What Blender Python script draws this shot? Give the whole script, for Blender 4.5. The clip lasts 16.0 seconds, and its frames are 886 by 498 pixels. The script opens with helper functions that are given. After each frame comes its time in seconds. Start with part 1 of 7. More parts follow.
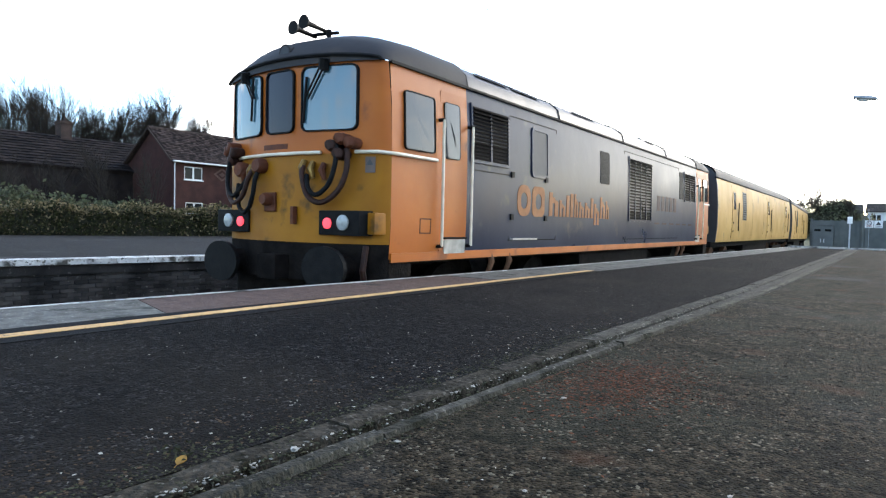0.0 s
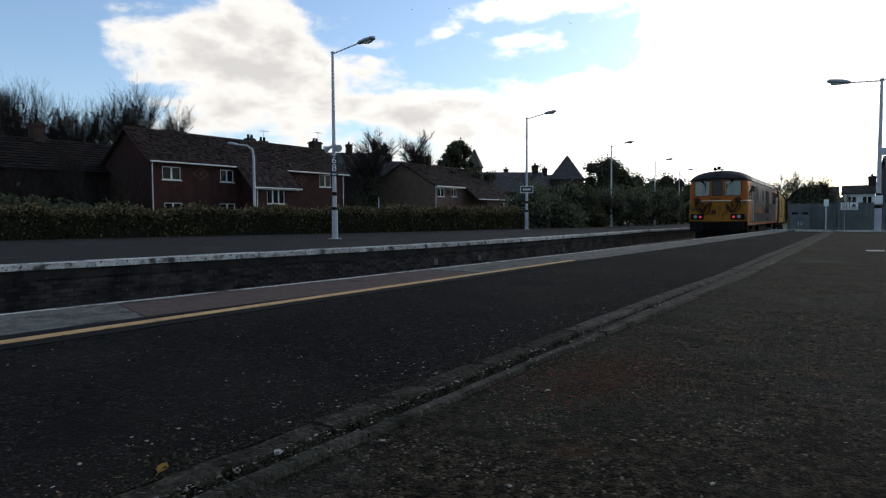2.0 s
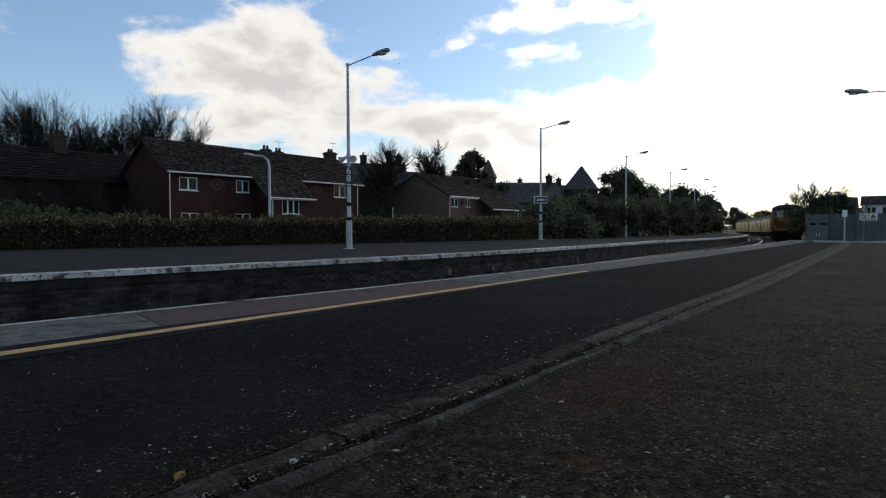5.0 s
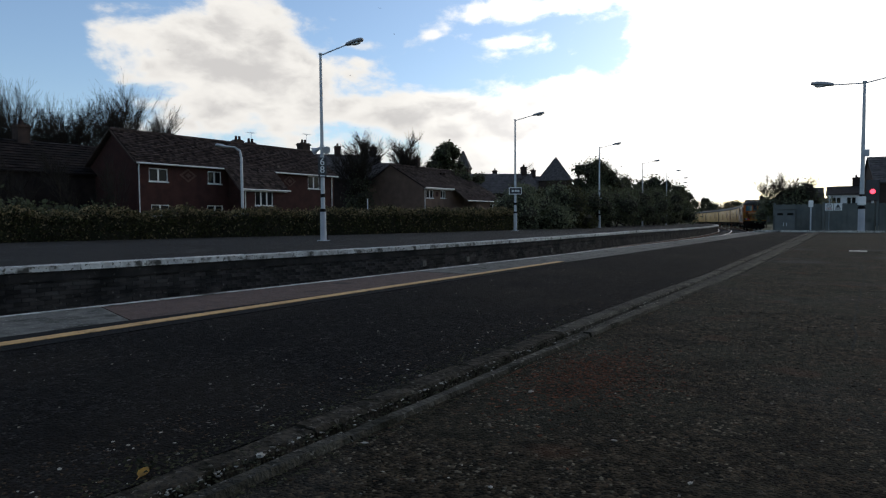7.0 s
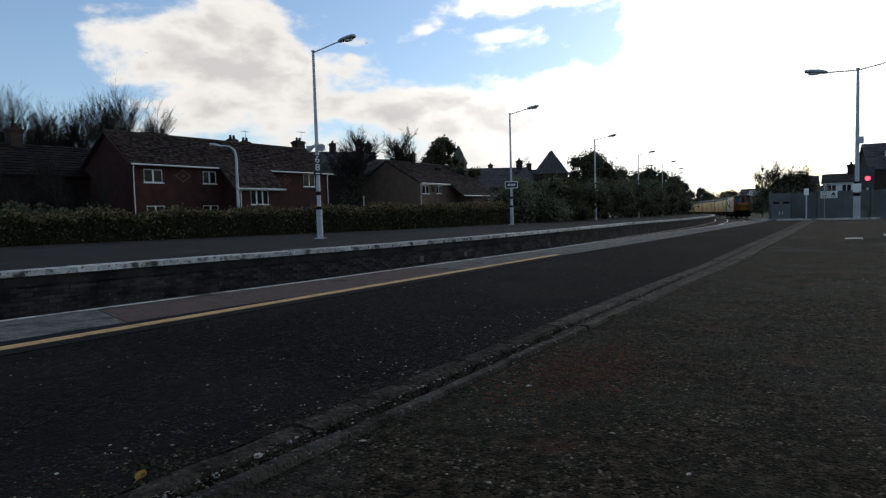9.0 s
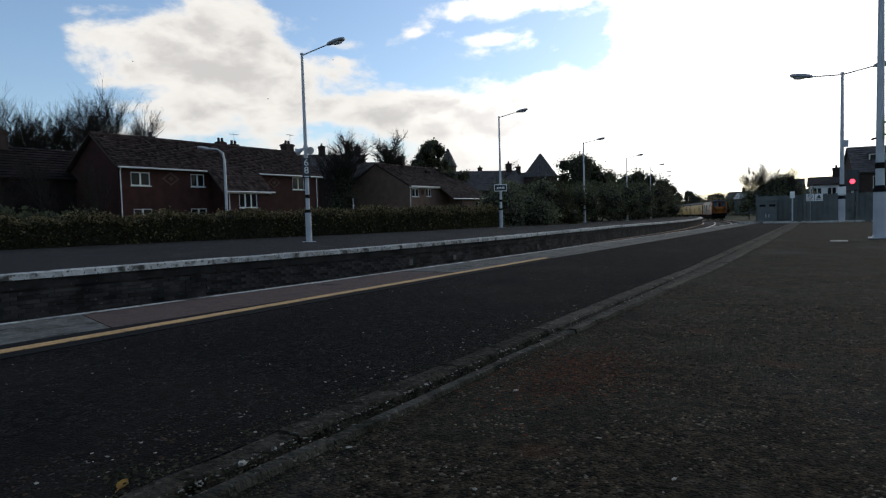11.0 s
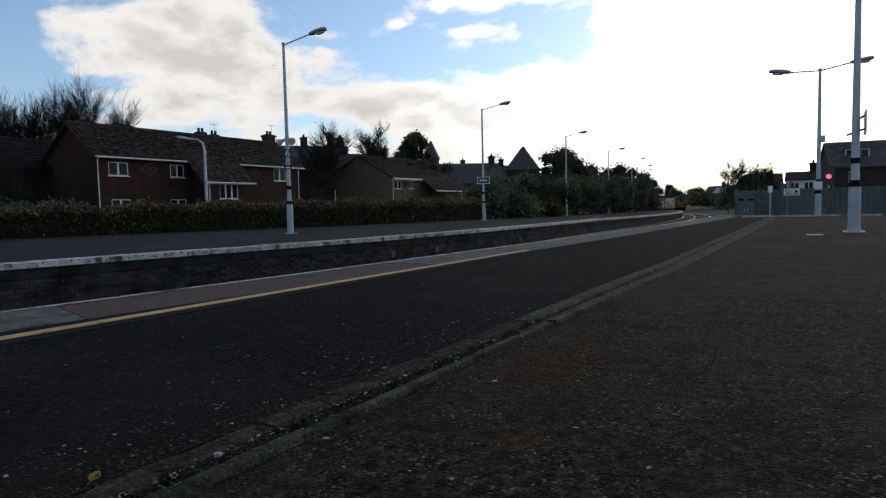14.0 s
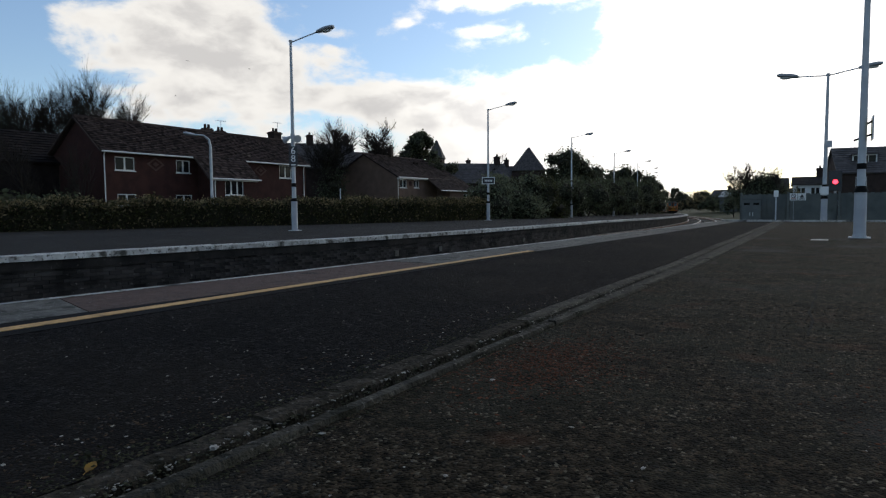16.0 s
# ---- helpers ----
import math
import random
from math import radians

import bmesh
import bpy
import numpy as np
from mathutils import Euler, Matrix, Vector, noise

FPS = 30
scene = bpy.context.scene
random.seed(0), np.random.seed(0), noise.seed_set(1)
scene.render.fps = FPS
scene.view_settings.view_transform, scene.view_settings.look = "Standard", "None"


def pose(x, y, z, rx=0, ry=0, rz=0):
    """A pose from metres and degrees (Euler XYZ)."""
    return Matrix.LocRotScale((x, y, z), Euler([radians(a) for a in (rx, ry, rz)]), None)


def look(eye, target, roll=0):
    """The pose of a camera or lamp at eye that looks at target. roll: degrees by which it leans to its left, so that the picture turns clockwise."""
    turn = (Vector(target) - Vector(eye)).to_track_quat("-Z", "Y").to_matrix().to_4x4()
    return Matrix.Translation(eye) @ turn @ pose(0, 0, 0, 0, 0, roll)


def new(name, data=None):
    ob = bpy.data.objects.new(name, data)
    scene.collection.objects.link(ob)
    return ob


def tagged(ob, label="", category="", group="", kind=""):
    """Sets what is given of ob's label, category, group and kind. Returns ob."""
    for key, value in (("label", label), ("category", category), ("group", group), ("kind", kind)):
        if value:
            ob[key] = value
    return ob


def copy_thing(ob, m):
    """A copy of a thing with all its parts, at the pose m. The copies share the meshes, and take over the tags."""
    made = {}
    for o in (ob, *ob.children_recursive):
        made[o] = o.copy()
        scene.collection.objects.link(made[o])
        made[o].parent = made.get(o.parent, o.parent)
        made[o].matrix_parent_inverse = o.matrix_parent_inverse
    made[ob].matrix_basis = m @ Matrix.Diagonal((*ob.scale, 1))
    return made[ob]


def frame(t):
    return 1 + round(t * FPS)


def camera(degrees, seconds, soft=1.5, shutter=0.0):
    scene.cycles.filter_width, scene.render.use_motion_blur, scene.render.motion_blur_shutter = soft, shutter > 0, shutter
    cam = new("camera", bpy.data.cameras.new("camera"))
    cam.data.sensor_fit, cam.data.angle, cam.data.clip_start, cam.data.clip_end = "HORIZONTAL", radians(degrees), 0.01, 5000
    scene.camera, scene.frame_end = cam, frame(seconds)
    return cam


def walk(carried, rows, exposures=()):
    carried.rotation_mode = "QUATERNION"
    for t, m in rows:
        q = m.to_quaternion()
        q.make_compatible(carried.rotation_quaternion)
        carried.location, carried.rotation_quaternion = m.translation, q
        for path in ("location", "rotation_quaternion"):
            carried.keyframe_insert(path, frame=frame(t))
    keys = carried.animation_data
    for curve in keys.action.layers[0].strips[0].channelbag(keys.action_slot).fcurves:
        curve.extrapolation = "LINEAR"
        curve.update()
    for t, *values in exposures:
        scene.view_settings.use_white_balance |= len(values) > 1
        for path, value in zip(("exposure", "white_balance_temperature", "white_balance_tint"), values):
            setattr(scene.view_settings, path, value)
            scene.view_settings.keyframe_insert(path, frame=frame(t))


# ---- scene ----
cam = camera(70.4, 16.0, soft=1.25)
PATH = [
    (0.0, (-0.026, -0.025, 0.606), (-5.936, 8.032, 0.205), 1.26),
    (0.5, (-0.025, -0.022, 0.611), (-5.795, 8.135, 0.196), 1.17),
    (1.0, (-0.022, -0.020, 0.614), (-5.757, 8.162, 0.204), 0.34),
    (1.5, (-0.021, -0.015, 0.616), (-5.714, 8.192, 0.132), 0.02),
    (2.0, (-0.021, -0.011, 0.616), (-5.716, 8.194, 0.106), -0.31),
    (2.5, (-0.021, -0.018, 0.617), (-5.822, 8.117, 0.197), 0.01),
    (3.0, (-0.021, -0.023, 0.616), (-5.884, 8.069, 0.246), -0.02),
    (3.5, (-0.017, -0.026, 0.619), (-5.908, 8.045, 0.232), -0.23),
    (4.0, (-0.015, -0.024, 0.619), (-5.903, 8.050, 0.245), -0.25),
    (6.5, (-0.003, -0.024, 0.622), (-5.812, 8.109, 0.293), -0.20),
    (7.0, (0.001, -0.007, 0.620), (-5.553, 8.294, 0.132), -0.43),
    (7.5, (0.000, 0.001, 0.622), (-5.433, 8.379, 0.083), -1.62),
    (8.0, (0.003, 0.003, 0.622), (-5.470, 8.358, 0.131), -1.66),
    (8.5, (0.004, 0.002, 0.621), (-5.515, 8.322, 0.058), -1.57),
    (11.0, (0.010, 0.013, 0.627), (-5.370, 8.427, 0.105), -1.62),
    (11.5, (0.011, 0.016, 0.624), (-5.275, 8.488, 0.101), -1.53),
    (12.0, (0.011, 0.018, 0.629), (-5.330, 8.459, 0.155), -1.73),
    (12.5, (0.010, 0.017, 0.627), (-5.334, 8.456, 0.154), -1.52),
    (13.0, (0.014, 0.016, 0.624), (-5.239, 8.516, 0.218), -1.29),
    (13.5, (0.015, 0.019, 0.626), (-5.183, 8.548, 0.148), -1.50),
    (14.0, (0.017, 0.023, 0.621), (-5.126, 8.574, -0.028), -1.31),
    (14.5, (0.020, 0.023, 0.621), (-5.165, 8.559, 0.129), -1.08),
    (15.0, (0.024, 0.019, 0.620), (-5.235, 8.514, 0.204), -0.55),
    (15.5, (0.026, 0.020, 0.619), (-5.239, 8.503, 0.068), -0.55),
    (16.0, (0.031, 0.029, 0.615), (-5.169, 8.546, -0.038), -0.43),
]
walk(cam, [(t, look(eye, target, roll)) for t, eye, target, roll in PATH],
     exposures=[(0.0, 1.75), (0.2, 1.1), (0.5, 0.25), (0.8, -0.02), (1.2, -0.14), (1.6, -0.2), (4.0, -0.34), (7.0, -0.42), (16.0, -0.42)])

# ---- light ----
SUN_AZ, SUN_EL = 14.0, 24.0          # degrees to the right of +y, above the horizon


def make_world():
    w = bpy.data.worlds.new("sky")
    scene.world = w
    w.use_nodes = True
    nt = w.node_tree
    nt.nodes.clear()
    N, Lk = nt.nodes.new, nt.links.new

    def math_node(op, a, b=None, c=None):
        m = N("ShaderNodeMath")
        m.operation = op
        for k, v in enumerate((a, b, c)):
            if v is None:
                continue
            if isinstance(v, (int, float)):
                m.inputs[k].default_value = v
            else:
                Lk(v, m.inputs[k])
        return m.outputs[0]

    def vec_node(op, a, b):
        m = N("ShaderNodeVectorMath")
        m.operation = op
        Lk(a, m.inputs[0])
        m.inputs[1].default_value = b
        return m

    def span(value, lo, hi, to_lo=0.0, to_hi=1.0):
        r = N("ShaderNodeMapRange")
        r.interpolation_type = 'SMOOTHSTEP'
        for name, v in (("From Min", lo), ("From Max", hi), ("To Min", to_lo), ("To Max", to_hi)):
            r.inputs[name].default_value = v
        Lk(value, r.inputs["Value"])
        return r.outputs[0]

    def cloud_noise(vector, scale, detail, rough):
        n = N("ShaderNodeTexNoise")
        n.inputs["Scale"].default_value, n.inputs["Detail"].default_value, n.inputs["Roughness"].default_value = scale, detail, rough
        n.inputs["Distortion"].default_value = 0.25
        Lk(vector, n.inputs["Vector"])
        return n.outputs["Fac"]

    out, bg = N("ShaderNodeOutputWorld"), N("ShaderNodeBackground")
    sky = N("ShaderNodeTexSky")
    sky.sky_type, sky.sun_disc = 'NISHITA', False
    sky.sun_elevation, sky.sun_rotation = radians(SUN_EL), radians(SUN_AZ)
    sky.air_density, sky.dust_density, sky.ozone_density = 1.0, 1.0, 1.4
    tc = N("ShaderNodeTexCoord")
    nrm = N("ShaderNodeVectorMath"); nrm.operation = 'NORMALIZE'
    Lk(tc.outputs["Generated"], nrm.inputs[0])
    d = nrm.outputs[0]
    sep = N("ShaderNodeSeparateXYZ")
    Lk(d, sep.inputs[0])
    # azimuth to the left of +y and elevation, both in degrees
    az = math_node('MULTIPLY', math_node('ARCTAN2', math_node('MULTIPLY', sep.outputs["X"], -1.0), sep.outputs["Y"]), 57.2958)
    el = math_node('MULTIPLY', math_node('ARCSINE', sep.outputs["Z"]), 57.2958)
    flat = N("ShaderNodeCombineXYZ")
    Lk(az, flat.inputs[0]); Lk(el, flat.inputs[1])
    # clouds flattened in height: broad billows and ragged edges
    squashed = vec_node('MULTIPLY', d, (1.0, 1.0, 1.9)).outputs[0]
    broad = cloud_noise(squashed, 9.0, 10.0, 0.60)
    fine = cloud_noise(squashed, 26.0, 8.0, 0.62)
    field = math_node('MULTIPLY_ADD', broad, 1.9, -1.03)
    field = math_node('ADD', field, math_node('MULTIPLY_ADD', fine, 0.5, -0.25))
    for a_c, e_c, ra, re, gain in CLOUDS:
        rel = vec_node('MULTIPLY', vec_node('SUBTRACT', flat.outputs[0], (a_c, e_c, 0)).outputs[0], (1 / ra, 1 / re, 0))
        ln = N("ShaderNodeVectorMath"); ln.operation = 'LENGTH'
        Lk(rel.outputs[0], ln.inputs[0])
        field = math_node('ADD', field, span(ln.outputs["Value"], 1.35, 0.35, 0.0, gain))
    mask = span(field, -0.10, 0.40)
    # thin edges are white, thick bellies grey
    belly = math_node('MULTIPLY', span(field, 0.18, 0.80), span(cloud_noise(squashed, 13.0, 6.0, 0.55), 0.34, 0.66))
    tone = N("ShaderNodeMix"); tone.data_type = 'RGBA'
    tone.inputs["A"].default_value, tone.inputs["B"].default_value = (10.4, 10.1, 9.6, 1), (7.2, 7.0, 6.85, 1)
    Lk(belly, tone.inputs["Factor"])
    # glow of the veiled sun
    sund = Vector((math.sin(radians(SUN_AZ)) * math.cos(radians(SUN_EL)), math.cos(radians(SUN_AZ)) * math.cos(radians(SUN_EL)), math.sin(radians(SUN_EL))))
    dot = vec_node('DOT_PRODUCT', d, sund)
    lit = N("ShaderNodeVectorMath"); lit.operation = 'SCALE'
    Lk(tone.outputs["Result"], lit.inputs[0]); Lk(span(dot.outputs["Value"], 0.60, 0.98, 1.0, 2.3), lit.inputs["Scale"])
    pale = N("ShaderNodeVectorMath"); pale.operation = 'MULTIPLY_ADD'
    pale.inputs[1].default_value, pale.inputs[2].default_value = (1.40, 1.55, 1.70), (0.36, 0.44, 0.54)
    Lk(sky.outputs[0], pale.inputs[0])
    mix = N("ShaderNodeMix"); mix.data_type = 'RGBA'
    Lk(mask, mix.inputs["Factor"]); Lk(pale.outputs[0], mix.inputs["A"]); Lk(lit.outputs[0], mix.inputs["B"])
    Lk(mix.outputs["Result"], bg.inputs["Color"])
    bg.inputs["Strength"].default_value = 0.12
    Lk(bg.outputs[0], out.inputs["Surface"])


# banks of cloud and gaps between them: azimuth to the left, elevation, half width, half height in degrees, gain
CLOUDS = [(57.5, 14.0, 6.4, 3.2, 0.56), (51.5, 14.8, 5.8, 3.6, 0.56), (47.6, 12.6, 3.6, 3.3, 0.50), (54.5, 11.2, 6.0, 2.2, 0.42), (45.8, 10.4, 4.2, 2.2, 0.45), (51.5, 9.0, 7.5, 1.6, 0.44),
          (59.8, 11.1, 1.7, 0.6, 0.26), (40.8, 9.5, 3.4, 1.3, 0.50), (42.2, 13.2, 2.6, 1.1, 0.34), (41.3, 15.2, 1.5, 0.5, 0.24), (35.5, 9.4, 4.8, 2.3, 0.62), (29.0, 9.2, 5.2, 2.6, 0.66),
          (22.0, 9.6, 6.0, 2.9, 0.66), (28.5, 17.7, 4.6, 1.1, 0.46), (28.0, 15.3, 2.5, 0.6, 0.36), (20.2, 17.9, 1.2, 0.6, 0.28), (34.8, 16.0, 1.0, 0.5, 0.22), (12.5, 13.0, 5.5, 11.0, 0.66), (-6.0, 16.0, 16.0, 15.0, 0.80),
          (30.0, 4.0, 34.0, 5.0, 0.50), (66.5, 13.0, 4.0, 5.0, -0.40), (63.0, 9.6, 3.0, 1.3, -0.26), (39.0, 17.0, 3.6, 1.6, -0.32), (36.2, 13.4, 3.6, 1.1, -0.28), (25.8, 13.5, 3.6, 0.9, -0.20), (22.4, 15.6, 2.0, 1.5, -0.20), (45.0, 18.4, 3.2, 1.0, -0.30)]
make_world()
sun_data = bpy.data.lights.new("sun", "SUN")
sun_data.energy, sun_data.angle, sun_data.color = 0.5, radians(3.0), (1.0, 0.93, 0.82)
sun = new("sun", sun_data)
a_, e_ = radians(SUN_AZ), radians(SUN_EL)
sun.matrix_world = look((math.sin(a_) * math.cos(e_) * 200, math.cos(a_) * math.cos(e_) * 200, math.sin(e_) * 200), (0, 0, 0))


# ---- materials ----
def mat(name, c1, c2=None, scale=6.0, rough=0.6, bump=0.0, bscale=60.0, metal=0.0, speck=None, stain=None, coat=0.0, emit=None, vary=0.0, spec=0.5, leafy=False):
    """Base colour c1..c2 over noise, optional fine specks (colour, scale, amount), large stains (colour, scale, amount), bump."""
    m = bpy.data.materials.new(name)
    m.use_nodes = True
    nt = m.node_tree
    N, Lk = nt.nodes.new, nt.links.new
    b = nt.nodes["Principled BSDF"]
    b.inputs["Roughness"].default_value, b.inputs["Metallic"].default_value = rough, metal
    b.inputs["Coat Weight"].default_value, b.inputs["Specular IOR Level"].default_value = coat, spec
    tc = N("ShaderNodeTexCoord")
    n = N("ShaderNodeTexNoise")
    n.inputs["Scale"].default_value, n.inputs["Detail"].default_value = scale, 6.0
    Lk(tc.outputs["Object"], n.inputs["Vector"])
    mix = N("ShaderNodeMix"); mix.data_type = 'RGBA'
    mix.inputs["A"].default_value, mix.inputs["B"].default_value = (*c1, 1), (*(c2 or c1), 1)
    mr = N("ShaderNodeMapRange")
    mr.inputs["From Min"].default_value, mr.inputs["From Max"].default_value = 0.35, 0.65
    Lk(n.outputs["Fac"], mr.inputs["Value"]); Lk(mr.outputs[0], mix.inputs["Factor"])
    col = mix.outputs["Result"]
    for extra, wide in ((stain, 0.10), (speck, 0.05)):
        if extra:
            colour, sc, amount = extra
            k = N("ShaderNodeTexNoise")
            k.inputs["Scale"].default_value, k.inputs["Detail"].default_value = sc, 4.0
            Lk(tc.outputs["Object"], k.inputs["Vector"])
            r = N("ShaderNodeMapRange")
            r.inputs["From Min"].default_value = 0.72 - 0.3 * amount
            r.inputs["From Max"].default_value = 0.72 - 0.3 * amount + wide
            Lk(k.outputs["Fac"], r.inputs["Value"])
            mm = N("ShaderNodeMix"); mm.data_type = 'RGBA'
            mm.inputs["B"].default_value = (*colour, 1)
            Lk(r.outputs[0], mm.inputs["Factor"]); Lk(col, mm.inputs["A"])
            col = mm.outputs["Result"]
    if vary:
        oi = N("ShaderNodeObjectInfo")
        geo = N("ShaderNodeNewGeometry")
        ad = N("ShaderNodeMath"); ad.operation = 'ADD'
        Lk(oi.outputs["Random"], ad.inputs[0]); Lk(geo.outputs["Random Per Island"], ad.inputs[1])
        fr = N("ShaderNodeMath"); fr.operation = 'FRACT'
        Lk(ad.outputs[0], fr.inputs[0])
        r = N("ShaderNodeMapRange")
        r.inputs["To Min"].default_value, r.inputs["To Max"].default_value = 1 - vary, 1 + vary
        Lk(fr.outputs[0], r.inputs["Value"])
        hs = N("ShaderNodeHueSaturation")
        Lk(r.outputs[0], hs.inputs["Value"]); Lk(col, hs.inputs["Color"])
        col = hs.outputs["Color"]
    Lk(col, b.inputs["Base Color"])
    rr = N("ShaderNodeMapRange")
    rr.inputs["To Min"].default_value, rr.inputs["To Max"].default_value = max(rough - 0.12, 0.02), min(rough + 0.12, 1)
    Lk(n.outputs["Fac"], rr.inputs["Value"]); Lk(rr.outputs[0], b.inputs["Roughness"])
    if bump:
        bn = N("ShaderNodeTexNoise")
        bn.inputs["Scale"].default_value, bn.inputs["Detail"].default_value = bscale, 3.0
        Lk(tc.outputs["Object"], bn.inputs["Vector"])
        bp = N("ShaderNodeBump")
        bp.inputs["Strength"].default_value, bp.inputs["Distance"].default_value = min(bump, 1.0), 0.02
        Lk(bn.outputs["Fac"], bp.inputs["Height"]); Lk(bp.outputs[0], b.inputs["Normal"])
    if leafy:
        tl = N("ShaderNodeBsdfTranslucent")
        Lk(col, tl.inputs["Color"])
        ms = N("ShaderNodeMixShader")
        ms.inputs[0].default_value = 0.42
        Lk(b.outputs[0], ms.inputs[1]); Lk(tl.outputs[0], ms.inputs[2])
        Lk(ms.outputs[0], nt.nodes["Material Output"].inputs["Surface"])
    if emit:
        b.inputs["Emission Color"].default_value, b.inputs["Emission Strength"].default_value = (*emit[0], 1), emit[1]
    return m


def aggregate(name, dark, mid, pale, cell, share, patches=(), rough=0.92, spec=0.06, relief=0.8):
    """A surface of small stones in a dark binder: each stone its own tone, some pale, over patches (colour, scale, from, to, amount)."""
    m = bpy.data.materials.new(name)
    m.use_nodes = True
    nt = m.node_tree
    N, Lk = nt.nodes.new, nt.links.new
    b = nt.nodes["Principled BSDF"]
    b.inputs["Roughness"].default_value, b.inputs["Specular IOR Level"].default_value = rough, spec
    tc = N("ShaderNodeTexCoord")
    vo = N("ShaderNodeTexVoronoi")
    vo.inputs["Scale"].default_value = 1.0 / cell
    Lk(tc.outputs["Object"], vo.inputs["Vector"])
    rnd = N("ShaderNodeSeparateColor")
    Lk(vo.outputs["Color"], rnd.inputs[0])

    def blur(scale, detail, lo, hi, top=1.0):
        n = N("ShaderNodeTexNoise")
        n.inputs["Scale"].default_value, n.inputs["Detail"].default_value = scale, detail
        Lk(tc.outputs["Object"], n.inputs["Vector"])
        r = N("ShaderNodeMapRange")
        r.inputs["From Min"].default_value, r.inputs["From Max"].default_value, r.inputs["To Max"].default_value = lo, hi, top
        Lk(n.outputs["Fac"], r.inputs["Value"])
        return r.outputs[0]

    def blend(fac, a, colour):
        k = N("ShaderNodeMix"); k.data_type = 'RGBA'
        Lk(fac, k.inputs["Factor"])
        if isinstance(a, tuple):
            k.inputs["A"].default_value = (*a, 1)
        else:
            Lk(a, k.inputs["A"])
        k.inputs["B"].default_value = (*colour, 1)
        return k.outputs["Result"]
    clump = blur(22.0, 5.0, 0.34, 0.68)
    pw = N("ShaderNodeMath"); pw.operation = 'MULTIPLY'
    Lk(rnd.outputs["Red"], pw.inputs[0]); Lk(clump, pw.inputs[1])
    col = blend(pw.outputs[0], dark, mid)
    for colour, scale, lo, hi, amount in patches:
        col = blend(blur(scale, 6.0, lo, hi, amount), col, colour)
    th = N("ShaderNodeMapRange")
    th.inputs["From Min"].default_value, th.inputs["From Max"].default_value = 1.0 - share, 1.0 - share * 0.3
    Lk(rnd.outputs["Green"], th.inputs["Value"])
    tm = N("ShaderNodeMath"); tm.operation = 'MULTIPLY'
    Lk(th.outputs[0], tm.inputs[0]); Lk(blur(5.0, 4.0, 0.36, 0.62), tm.inputs[1])
    col = blend(tm.outputs[0], col, pale)
    Lk(col, b.inputs["Base Color"])
    bp = N("ShaderNodeBump")
    bp.inputs["Strength"].default_value, bp.inputs["Distance"].default_value = relief, cell * 0.6
    bp.invert = True
    Lk(vo.outputs["Distance"], bp.inputs["Height"]); Lk(bp.outputs[0], b.inputs["Normal"])
    return m


def glass(name, tint, rough=0.04, spec=0.8):
    m = bpy.data.materials.new(name)
    m.use_nodes = True
    b = m.node_tree.nodes["Principled BSDF"]
    b.inputs["Base Color"].default_value, b.inputs["Roughness"].default_value = (*tint, 1), rough
    b.inputs["IOR"].default_value, b.inputs["Specular IOR Level"].default_value = 1.5, spec
    return m


